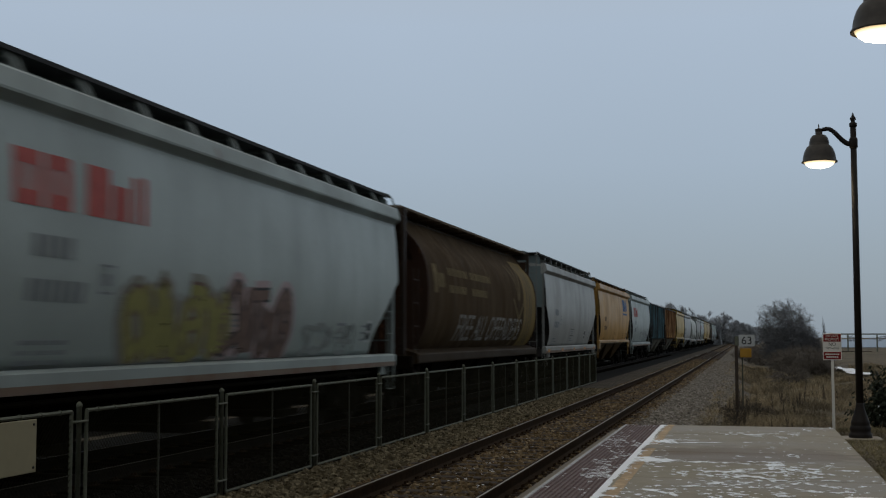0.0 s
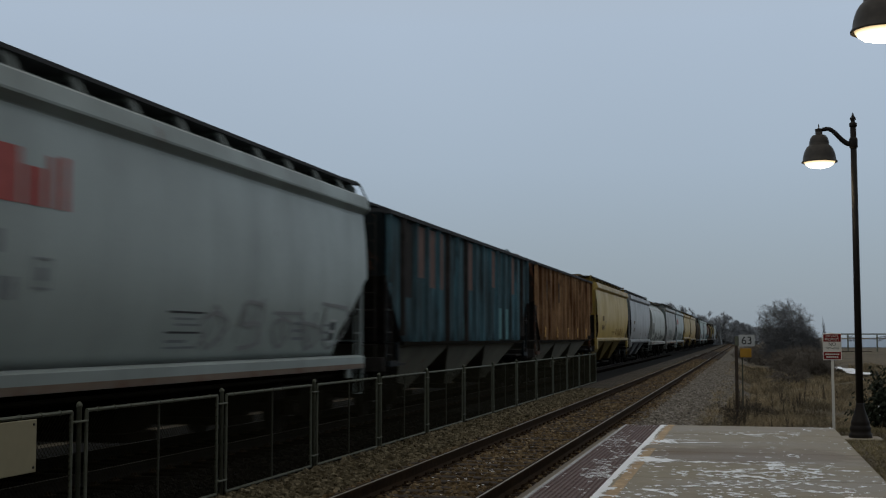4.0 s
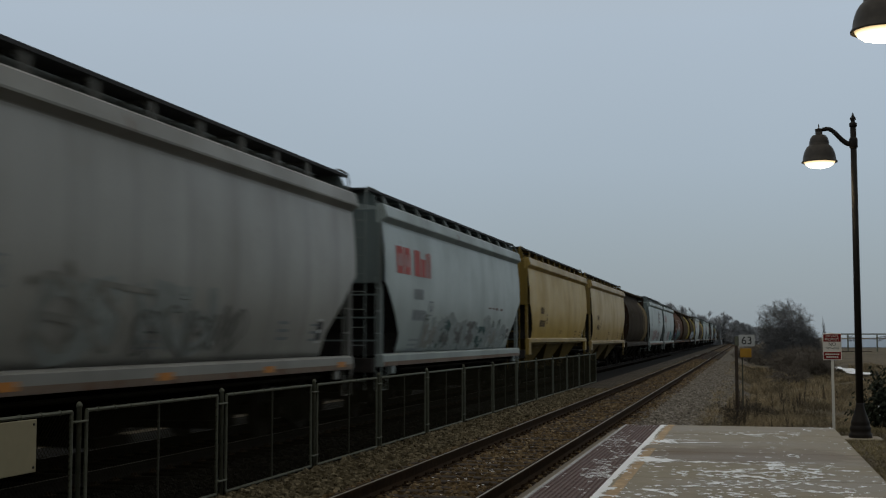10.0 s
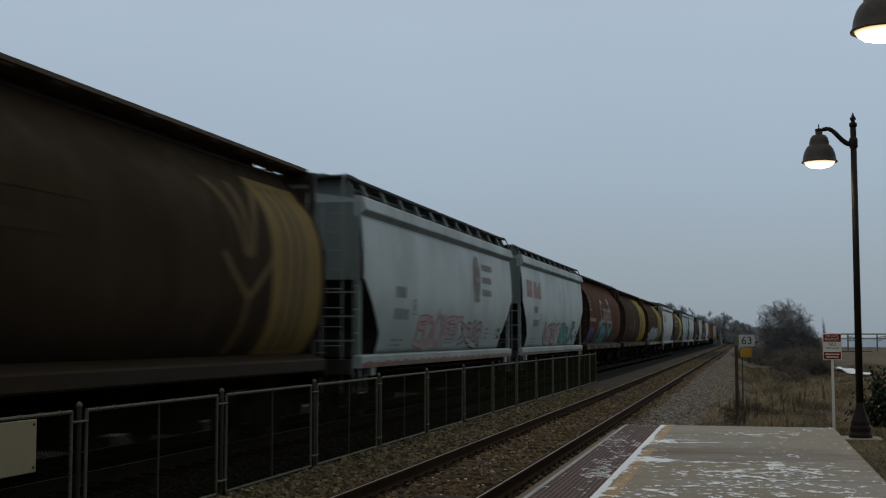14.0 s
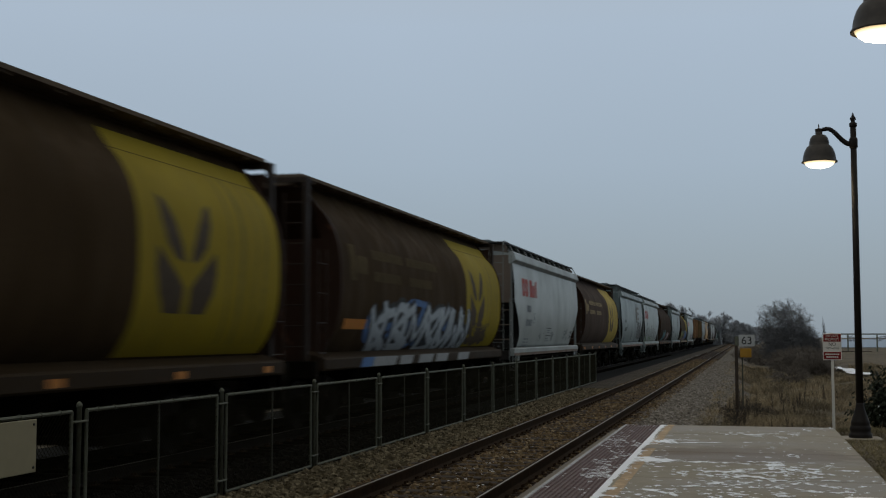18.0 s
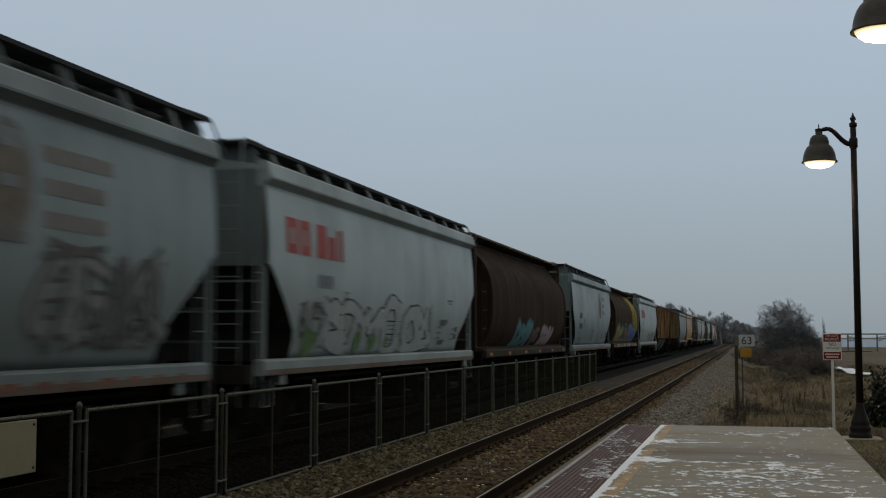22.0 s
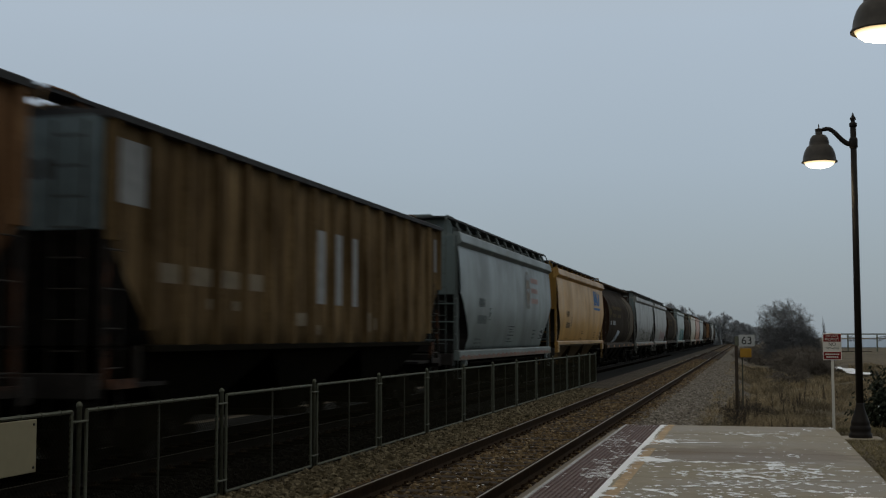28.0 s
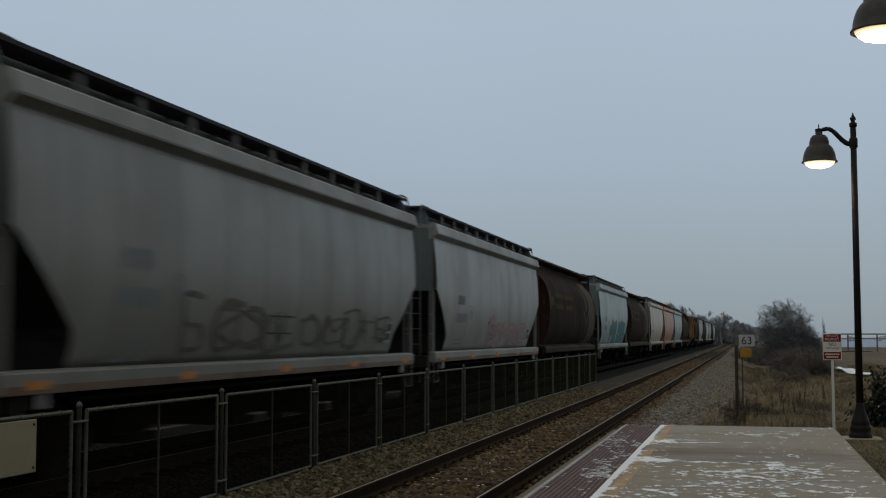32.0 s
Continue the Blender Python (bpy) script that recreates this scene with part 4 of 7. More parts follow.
def build_turf():
    """Short trodden turf beside and beyond the platform's end."""
    rs = np.random.RandomState(14)
    vs, fs = [], []
    spots = list(zip(rs.uniform(1.42, 4.2, 12000), rs.uniform(11.0, 22.6, 12000))) + list(zip(rs.uniform(-0.3, 3.2, 5000), rs.uniform(21.45, 23.4, 5000)))
    for a, b in spots:
        if abs(a - 1.67) < 0.32 and abs(b - 19.6) < 0.32:
            continue
        z, h, w = ground_z(a, b), rs.uniform(0.015, 0.06), 0.005
        for _ in range(3):
            ang = rs.uniform(0, math.pi)
            dx, dy = rs.normal(0, 0.045, 2)
            cx, sx = math.cos(ang) * w, math.sin(ang) * w
            k = len(vs)
            vs += [(a - cx, b - sx, z - 0.01), (a + cx, b + sx, z - 0.01), (a + dx, b + dy, z + h)]
            fs.append((k, k + 1, k + 2))
    tagged(raw("turf", vs, fs, M_TURF), "short dull green-brown winter turf beside the platform", "grass", kind="stuff")


def build_unseen_wall():
    """Closes the place beside the platform, out of the camera's sight; added to block sky light from the train's side.
    """
    bm = bmesh.new()
    box(bm, 8.6, 8.9, -32, 18, -0.3, 9.5)
    tagged(part("wall_station", bm, M_TIE), "plain dark station wall beside the platform", "wall", kind="structure")


def build_far_side():
    # pipe railing and frozen pond beyond the field
    r = empty("pipe_railing", (13.6, 190, ground_z(13.6, 190)), "grey steel railing on a low landing by a frozen pond", "railing")
    for x, w in ((0, 0.1), (1.1, 0.1), (5.2, 0.1), (9.5, 0.1), (13.5, 0.1), (17.5, 0.1)):
        bm = bmesh.new()
        box(bm, x - w, x + w, -w, w, -0.2, 2.72)
        part("post", bm, M_FENCE, r)
    bm = bmesh.new()
    box(bm, -0.1, 18, -0.09, 0.09, 2.58, 2.76)
    part("top_bar", bm, M_FENCE, r)
    bm = bmesh.new()
    box(bm, -0.5, 4.4, -1.0, 0.6, -0.4, 0.16)
    part("landing", bm, M_TIE, r, "dark low landing")
    p2 = empty("marker_pole", (22.6, 185, ground_z(22, 185)), "thin leaning grey pole in the field", "pole")
    bm = bmesh.new()
    tube(bm, [(0, 0, -0.2), (-0.15, 0, 2.3)], 0.09, 6, 0.05)
    part("pole", bm, M_TIE, p2)
    vs, fs = [], []
    n = 28
    for i in range(n):
        # near shore, then the far shore back again
        near = i < n // 2
        s = (i if near else n - 1 - i) / (n // 2 - 1)
        bear = 0.062 + 0.6 * s
        y = (258 if near else 1250) * (1 + 0.04 * noise.noise((i * 0.8, 2, 1)))
        vs.append((bear * y, y, -0.34))
    tagged(raw("water", vs, [tuple(range(n))], M_ICE), "pale frozen pond dusted with snow", "pond", kind="structure")
    # snow lying along the far path
    vs, fs = [], []
    for (x0, x1, y0, y1, sd) in ((6.2, 6.65, 74, 93, 3), (19.5, 27, 150, 165, 5)):
        for i in range(16):
            cx = x0 + (x1 - x0) * i / 15
            cy = y1 - (y1 - y0) * i / 15
            k = len(vs)
            m = 9
            for j in range(m):
                a = j * math.tau / m
                q = 1 + 0.4 * noise.noise((i * 1.7, j * 0.9, sd))
                xx, yy = cx + 0.45 * q * math.cos(a), cy + 0.9 * q * math.sin(a)
                vs.append((xx, yy, ground_z(xx, yy) + 0.1))
            fs.append(tuple(range(k, k + m)))
    tagged(raw("snow_strip", vs, fs, M_SNOW), "strips of old snow lying on the field", "snow", kind="stuff")


# ---- the train ----
SPEED = 18.417
BOUNDS = [7.9, 26.1, 44.35, 61.8, 80.2, 97.55, 116.3, 134.4, 153.0, 171.5, 189.85, 207.35, 224.95, 242.6, 261.3, 279.55, 297.2, 314.7, 332.6, 351.2,
          369.4, 386.7, 404.65, 421.95, 438.85, 456.9, 474.05, 491.5, 510.3, 527.85, 545.8, 563.15, 581.15, 599.15, 616.9, 633.9, 651.3, 668.4, 685.9, 702.8, 719.6, 736.7]
WHEEL_R = 0.46
AXLES = (-0.89, 0.89)
TRACK_Z = 0.0


def w_steel(z):
    if z < 2.9:
        return 1.6 - 0.25 * ((2.9 - z) / 1.6) ** 2.2
    return 1.6 - 0.085 * ((z - 2.9) / 1.25) ** 2


def w_cyl(z):
    k = min(0.9999, abs(z - 2.74) / 1.68)
    w = 1.6 * (1 - k ** 2.6) ** (1 / 2.6)
    return w if z < 4.1 else max(w, 1.148 - (z - 4.1) * 0.72)


def w_cylw(z):
    k = min(0.9999, abs(z - 2.74) / 1.70)
    w = 1.6 * (1 - k ** 3.2) ** (1 / 3.2)
    return w if z < 4.2 else max(w, 1.165 - (z - 4.2) * 0.85)


def w_flat(z):
    return 1.50


def loft(bm, levels, width, front, rear, ends=True, sides=True):
    """A hull of rectangles, one for each height."""
    rings = []
    for z in levels:
        w, a, b = max(width(z), 0.02), front(z), rear(z)
        rings.append([bm.verts.new(p) for p in ((-w, a, z), (w, a, z), (w, b, z), (-w, b, z))])
    for r, s in zip(rings, rings[1:]):
        for k in range(4):
            if (k in (1, 3) and sides) or (k in (0, 2) and ends):
                f = bm.faces.new((r[k], r[(k + 1) % 4], s[(k + 1) % 4], s[k]))
                f.smooth = k in (1, 3)
    if sides:
        bm.faces.new(rings[0][::-1])
        bm.faces.new(rings[-1])


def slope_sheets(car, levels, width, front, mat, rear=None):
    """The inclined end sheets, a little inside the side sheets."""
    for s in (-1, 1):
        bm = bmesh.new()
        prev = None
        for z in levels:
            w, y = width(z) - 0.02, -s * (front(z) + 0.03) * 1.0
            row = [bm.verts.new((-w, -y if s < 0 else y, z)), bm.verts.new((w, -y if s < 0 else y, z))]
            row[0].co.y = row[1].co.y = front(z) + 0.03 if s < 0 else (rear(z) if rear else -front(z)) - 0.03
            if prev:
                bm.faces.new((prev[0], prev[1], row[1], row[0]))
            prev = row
        # near-black material: the shade of the recess is put into the colour
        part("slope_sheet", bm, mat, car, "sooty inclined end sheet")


def decal(name, verts, faces, mat, parent, width, off=0.008, label=""):
    """A flat drawing of (y, z) laid on the side sheet, following its curve."""
    bm = bmesh.new()
    vs = [bm.verts.new((0, y, z)) for y, z in verts]
    for f in faces:
        try:
            bm.faces.new([vs[i] for i in f])
        except ValueError:
            pass
    bmesh.ops.triangulate(bm, faces=bm.faces)
    for _ in range(6):
        es = [e for e in bm.edges if abs(e.verts[0].co.z - e.verts[1].co.z) > 0.11]
        if not es:
            break
        bmesh.ops.subdivide_edges(bm, edges=es, cuts=1)
        bmesh.ops.triangulate(bm, faces=bm.faces)
    for v in bm.verts:
        v.co.x = width(v.co.z) + off
    bmesh.ops.recalc_face_normals(bm, faces=bm.faces)
    return part(name, bm, mat, parent, label, True)


def rects(rows, slant=0.0):
    vs, fs = [], []
    for y0, y1, z0, z1 in rows:
        k = len(vs)
        s = slant * (z1 - z0)
        vs += [(y0, z0), (y1, z0), (y1 + s, z1), (y0 + s, z1)]
        fs.append((k, k + 1, k + 2, k + 3))
    return vs, fs


def ribbon(pts, w):
    vs, fs = [], []
    for i, (y, z) in enumerate(pts):
        a, b = pts[max(0, i - 1)], pts[min(len(pts) - 1, i + 1)]
        d = Vector((b[0] - a[0], b[1] - a[1]))
        d = d.normalized() if d.length > 1e-6 else Vector((1, 0))
        n = Vector((-d.y, d.x)) * w / 2
        vs += [(y + n.x, z + n.y), (y - n.x, z - n.y)]
        if i:
            k = 2 * i
            fs.append((k - 2, k - 1, k + 1, k))
    return vs, fs


def smooth_line(pts, n=5):
    out = []
    for i in range(len(pts) - 1):
        p0, p1, p2, p3 = pts[max(0, i - 1)], pts[i], pts[i + 1], pts[min(len(pts) - 1, i + 2)]
        for s in range(n):
            t = s / n
            out.append(tuple(0.5 * (2 * b + (c - a) * t + (2 * a - 5 * b + 4 * c - d) * t * t + (3 * b - a - 3 * c + d) * t ** 3) for a, b, c, d in zip(p0, p1, p2, p3)))
    out.append(pts[-1])
    return out


STROKES = (
    (((0, 0), (0.1, 0.6), (0.35, 1), (0.5, 0.5), (0.6, 0)), ((0.1, 0.4), (0.55, 0.42))),
    (((0.65, 0.9), (0.2, 1), (0, 0.5), (0.2, 0), (0.7, 0.12)),),
    (((0, 0), (0.05, 1)), ((0.05, 1), (0.65, 0.82), (0.12, 0.5), (0.7, 0))),
    (((0.65, 0.95), (0.1, 0.92), (0.15, 0.52), (0.62, 0.45), (0.55, 0.03), (0, 0.08)),),
    (((0.05, 1), (0, 0.3), (0.3, 0), (0.6, 0.3), (0.62, 1)),),
    (((0, 1), (0.7, 0.93)), ((0.32, 1), (0.25, 0))),
    (((0.02, 0), (0, 1), (0.35, 0.4), (0.68, 1), (0.66, 0)),),
    (((0.1, 0), (0.05, 1)), ((0.65, 1), (0.1, 0.5), (0.68, 0))),
    (((0.3, 0), (0, 0.5), (0.3, 1), (0.66, 0.5), (0.3, 0)),),
)


def graffiti(car, width, y0, y1, z0, z1, fill, line, seed, n=5, thick=0.16, label="sprayed graffiti scrawl", off=0.007, edge=0.07, back=None, slant=0.15):
    """Sprayed tags: bold strokes with a darker outline beneath and, at times, a cloud of paint behind."""
    rnd = random.Random(seed)
    cw = (y1 - y0) / n
    layers = {"back": ([], []), "line": ([], []), "fill": ([], [])}

    def add(key, pts, w):
        V, F = layers[key]
        vs, fs = ribbon(pts, w)
        k = len(V)
        V += [(y, max(1.37, z)) for y, z in vs]
        F += [tuple(i + k for i in f) for f in fs]
    for i in range(n):
        at = y0 + (i + 0.1) * cw + rnd.uniform(-0.2, 0.2) * cw
        lo, hi = z0 + rnd.uniform(-0.05, 0.12), z1 - rnd.uniform(0, 0.3) * (z1 - z0)
        jit = 0.09 * (z1 - z0)
        # two strokes turned at random and laid over each other, so that no letter can be read
        for stroke in rnd.choice(STROKES) + rnd.choice(STROKES)[:1]:
            fu, fv, wide = rnd.random() < 0.6, rnd.random() < 0.5, cw * rnd.uniform(0.9, 1.9)
            pts = [(at + (0.66 - u if fu else u) * wide + slant * v + rnd.uniform(-jit, jit), lo + (1 - v if fv else v) * (hi - lo) + rnd.uniform(-jit, jit)) for u, v in stroke]
            pts = smooth_line(pts)
            w = thick * rnd.uniform(0.85, 1.25)
            if back is not None:
                add("back", pts, w + edge * 2 + 0.22)
            if line is not None:
                add("line", pts, w + edge * 2)
            add("fill", pts, w)
    g = tagged(decal("graffiti", *layers["fill"], fill, car, width, off + 0.008, label), kind="stuff")
    if line is not None:
        tagged(decal("outline", *layers["line"], line, g, width, off + 0.004), kind="stuff")
    if back is not None:
        tagged(decal("paint_cloud", *layers["back"], back, g, width, off), kind="stuff")


def smear(car, width, y0, y1, z0, z1, mat, seed, label="smeared paint patch", cover=0.25, slant=0.0, off=0.010):
    """A ragged patch of smeared or worn paint, full of gaps."""
    vs, fs = [], []
    dy, dz = 0.055, 0.045
    ny, nz = max(2, int((y1 - y0) / dy)), max(2, int((z1 - z0) / dz))
    for i in range(ny):
        for j in range(nz):
            u, v = (i + 0.5) / ny, (j + 0.5) / nz
            edge = min(1.0, 5 * min(u, 1 - u)) * min(1.0, 5 * min(v, 1 - v))
            if 0.9 * noise.noise((u * (y1 - y0) * 2.3 + seed, v * (z1 - z0) * 4.2, seed * 0.7)) + 0.45 * noise.noise((i * 0.45, j * 0.6, seed)) + cover + 0.45 * (edge - 1) < 0:
                continue
            a, b = y0 + (y1 - y0) * i / ny, z0 + (z1 - z0) * j / nz
            k, q, r = len(vs), (y1 - y0) / ny, (z1 - z0) / nz
            vs += [(p + slant * (z - z0), z) for p, z in ((a, b), (a + q, b), (a + q, b + r), (a, b + r))]
            fs.append((k, k + 1, k + 2, k + 3))
    if fs:
        tagged(decal("paint_smear", vs, fs, mat, car, width, off, label), kind="stuff")


def marks(car, width, y, z, mat, seed=0):
    """Stencilled reporting marks and data that cannot be read: bars."""
    rnd = random.Random(seed)
    rows = []
    for k in range(4):
        rows.append((y + k * 0.21, y + k * 0.21 + 0.15, z, z + 0.24))
    for k in range(6):
        rows.append((y - 0.05 + k * 0.2, y + 0.09 + k * 0.2, z - 0.48, z - 0.24))
    for r in rows:
        decal("mark_bar", *rects([r]), mat, car, width)
    a, b = y + 1.42, y + 1.72
    decal("stencil_box", *rects([(a, b, z - 0.04, z - 0.01), (a, b, z - 0.36, z - 0.33), (a, a + 0.03, z - 0.33, z - 0.04), (b - 0.03, b, z - 0.33, z - 0.04), (a + 0.09, b - 0.09, z - 0.26, z - 0.12)]), mat, car, width)
    rows = []
    for j in range(4):
        for a in range(3):
            q = rnd.uniform(0.12, 0.3)
            rows.append((y + a * 0.34, y + a * 0.34 + q, z - 0.95 - j * 0.11, z - 0.90 - j * 0.11))
    tagged(decal("data_block", *rects(rows), mat, car, width), kind="stuff")


def side_data(car, width, half, mat, seed=0, deep=True):
    """The small stencils along the lower side and the dark consolidated plate near the far end."""
    rnd = random.Random(seed)
    if deep:
        for z in (2.03, 1.755):
            decal("ruled_line", *rects([(-0.55, 0.55, z, z + 0.028)]), M_MARK, car, width)
    rows = [(-0.4, 0.3, 1.94, 1.97), (-0.3, 0.42, 1.86, 1.89), (-0.5, 0.1, 1.63, 1.67), (-0.5, 0.45, 1.55, 1.58)]
    for j in range(3):
        rows.append((half - 4.6, half - 4.0 - rnd.uniform(0, 0.2), 1.66 + j * 0.13, 1.71 + j * 0.13))
        rows.append((half - 3.1, half - 2.6 - rnd.uniform(0, 0.2), 1.64 + j * 0.13, 1.68 + j * 0.13))
    tagged(decal("stencil_text", *rects(rows), mat, car, width), kind="stuff")
    p = half - (2.75 if deep else 2.15) - (1.9 if seed == 2 else 0)
    decal("plate", *rects([(p, p + 0.26, 1.66, 1.98)]), M_MARK, car, width, 0.009, "small black data plate")
    decal("plate_border", *rects([(p, p + 0.26, 1.60, 1.635), (p, p + 0.26, 2.0, 2.03), (p + 0.03, p + 0.2, 1.78, 1.84)]), M_GWHITE, car, width, 0.011)


def word_blocks(car, width, y, z, h, mat, name, kind):
    """A painted company word as plain slanted blocks in its colour."""
    if kind == "two_groups":
        def add(a, b, c, d):
            rows.append((y + a * h * 1.17, y + b * h * 1.17, z + c * h, z + d * h))
        def frame_block(a, b, c, d, w=.2):
            return ((a, b, d - w, d), (a, b, c, c + w), (a, a + w, c + w, d - w), (b - w, b, c + w, d - w))
        letters = (frame_block(0, .75, 0, 1, .27), frame_block(.9, 1.6, 0, 1, .27), ((2.05, 2.78, 0, 1),),
                   ((2.9, 3.42, 0, .7),), ((3.56, 3.75, 0, .95),), ((3.92, 4.12, 0, 1),))
        for let in letters:
            rows = []
            for q in let:
                add(*q)
            decal(name, *rects(rows, 0.08), mat, car, width, 0.008, "plain red company block")
    else:
        for let in (((0, .85, 0, 1),), ((1.0, 1.35, 0, 1), (1.35, 1.65, .2, .85), (1.65, 2.0, 0, 1)), ((2.12, 2.45, 0, .5),), ((2.6, 2.95, 0, 1), (2.95, 3.35, .1, .9))):
            rows = [(y + p * h, y + q * h, z + c * h, z + d * h) for p, q, c, d in let]
            decal(name, *rects(rows, 0.05), mat, car, width, 0.008, "plain blue company block")
        decal("underline", *rects([(y - .1 * h, y + 3.5 * h, z - .30 * h, z - .14 * h)]), mat, car, width)


def sprayed_words(car, width, vs, fs, mat, name, label):
    """Each letter of a painted word is a piece of its own."""
    root = list(range(len(vs)))

    def find(i):
        while root[i] != i:
            root[i] = root[root[i]]
            i = root[i]
        return i
    for f in fs:
        for i in f[1:]:
            root[find(i)] = find(f[0])
    groups = {}
    for f in fs:
        groups.setdefault(find(f[0]), []).append(f)
    for key in sorted(groups):
        ids = sorted({i for f in groups[key] for i in f})
        at = {i: n for n, i in enumerate(ids)}
        decal(name, [vs[i] for i in ids], [tuple(at[i] for i in f) for f in groups[key]], mat, car, width, 0.009, label)


def emblem(car, width, y, z, red):
    vs = [(y + 0.46 * math.cos(k * math.tau / 20), z + 0.64 * math.sin(k * math.tau / 20)) for k in range(20)]
    e = decal("emblem", vs, [tuple(range(20))], M_EMB1, car, width, 0.007, "faded oval shield emblem")
    vs = [(y + 0.33 * math.cos(k * math.tau / 20), z - 0.05 + 0.46 * math.sin(k * math.tau / 20)) for k in range(20)]
    decal("shield", vs, [tuple(range(20))], M_EMB2, e, width, 0.012)
    for a, b, c, d in ((-0.2, 0.2, -0.1, 0.03), (-0.32, 0.32, -0.66, -0.54), (-0.24, 0.22, 0.32, 0.52)):
        decal("band", *rects([(y + a, y + b, z + c, z + d)]), M_EMB1 if a < -0.3 else M_FADED, e, width, 0.016)
    for j, n in enumerate((8, 7, 7)):
        rows = []
        for k in range(n):
            rows.append((y + 0.66 + k * 0.19, y + 0.82 + k * 0.19, z + 0.26 - j * 0.36, z + 0.44 - j * 0.36))
        tagged(decal("name_line", *rects(rows), red, car, width, 0.008, "faded red lettering blocks"), kind="stuff")


def wheat(car, width, y0, y1, dark, band, z_lo=1.4, z_hi=4.18):
    b = decal("end_band", *rects([(y0, y1, z_lo, z_hi)]), band, car, width, 0.006, "broad yellow end band")
    if dark is None:
        return
    c = y0 + 1.38
    upper = ((-.8, 3.58), (-.6, 3.5), (-.34, 3.22), (-.15, 2.9), (-.1, 2.7), (-.35, 2.76), (-.6, 2.95), (-.75, 3.25))
    lower = ((-.88, 2.9), (-.62, 2.72), (-.3, 2.52), (-.1, 2.36), (-.12, 2.02), (-.6, 2.02), (-.82, 2.3), (-.91, 2.6))
    vs, fs = [], []
    for leaf in (upper, lower):
        for m in (1, -1):
            fs.append(tuple(range(len(vs), len(vs) + len(leaf))))
            vs += [(c + m * p, q) for p, q in leaf]
    # worn streaks down the plain part of the band
    if y1 - y0 > 4:
        for u, w in ((2.75, 0.09), (3.2, 0.14), (3.75, 0.08), (4.1, 0.12)):
            pts = [(y0 + u, 4.1), (y0 + u + 0.08, 3.3), (y0 + u - 0.05, 2.4), (y0 + u + 0.04, 1.6)]
            decal("worn_streak", *ribbon(smooth_line(pts), w), M_WHEATL, b, width, 0.010, "worn olive streak in the band")
    decal("wheat_ear", vs, fs, dark, b, width, 0.011, "dark wheat ear shape")


TRUCK = {}


def build_truck(car, y):
    """A two-axle bogie: side frames, bolster, springs; its wheelsets turn."""
    if not TRUCK:
        bm = bmesh.new()
        for sx in (-1.0, 1.0):
            prof = [(-1.25, 0.36), (-1.25, 0.60), (-0.65, 0.66), (-0.42, 0.86), (0.42, 0.86), (0.65, 0.66), (1.25, 0.60), (1.25, 0.36), (0.95, 0.36), (0.45, 0.30), (0.3, 0.2), (-0.3, 0.2), (-0.45, 0.30), (-0.95, 0.36)]
            a = [bm.verts.new((sx - 0.07, p, q)) for p, q in prof]
            b = [bm.verts.new((sx + 0.07, p, q)) for p, q in prof]
            n = len(prof)
            for i in range(n):
                bm.faces.new((a[i], a[(i + 1) % n], b[(i + 1) % n], b[i]))
            bm.faces.new(a[::-1])
            bm.faces.new(b)
        box(bm, -1.05, 1.05, -0.2, 0.2, 0.48, 0.78)
        for sx in (-1.0, 1.0):
            for py in (-0.14, 0.0, 0.14):
                lathe(bm, [(0.055, 0.25), (0.055, 0.5)], 8, (sx * 1.06, py, 0))
            for py in AXLES:
                box(bm, sx - 0.11, sx + 0.11, py - 0.14, py + 0.14, 0.34, 0.58)
        bmesh.ops.recalc_face_normals(bm, faces=bm.faces)
        me = bpy.data.meshes.new("bogie")
        bm.to_mesh(me)
        bm.free()
        me.materials.append(M_UNDER)
        TRUCK["frame"] = me
        bm = bmesh.new()
        for sx in (-1, 1):
            lathe(bm, [(0.05, sx * 0.62), (0.16, sx * 0.63), (0.2, sx * 0.69), (0.39, sx * 0.70), (0.40, sx * 0.685), (0.49, sx * 0.685), (0.49, sx * 0.715), (WHEEL_R, sx * 0.73), (WHEEL_R - 0.01, sx * 0.815), (0.40, sx * 0.82), (0.39, sx * 0.79), (0.2, sx * 0.80), (0.15, sx * 0.85), (0.05, sx * 0.86)], 24, axis="x")
            for k in range(3):
                a = k * math.tau / 3
                lathe(bm, [(0.03, sx * 1.12), (0.03, sx * 1.15)], 6, (0, 0.06 * math.cos(a), 0.06 * math.sin(a)), "x")
        lathe(bm, [(0.08, -1.12), (0.08, 1.12)], 10, axis="x")
        me = bpy.data.meshes.new("wheelset")
        bm.to_mesh(me)
        bm.free()
        me.materials.append(M_WHEEL)
        TRUCK["wheels"] = me
    tr = part_data("bogie", TRUCK["frame"], car, Matrix.Translation((0, y, 0)))
    ws = []
    for ay in AXLES:
        o = part_data("wheelset", TRUCK["wheels"], tr, Matrix.Translation((0, ay, WHEEL_R)))
        ws.append(o)
    return ws


def ladder(bm, x, y, z0, z1, along="y", wide=0.42, rungs=7, r=0.011):
    d = (0, wide / 2) if along == "y" else (wide / 2, 0)
    for s in (-1, 1):
        tube(bm, [(x + s * d[0], y + s * d[1], z0), (x + s * d[0], y + s * d[1], z1)], r * 1.4, 5)
    for k in range(rungs):
        z = z0 + (k + 0.5) * (z1 - z0) / rungs
        tube(bm, [(x - d[0], y - d[1], z), (x + d[0], y + d[1], z)], r, 5)


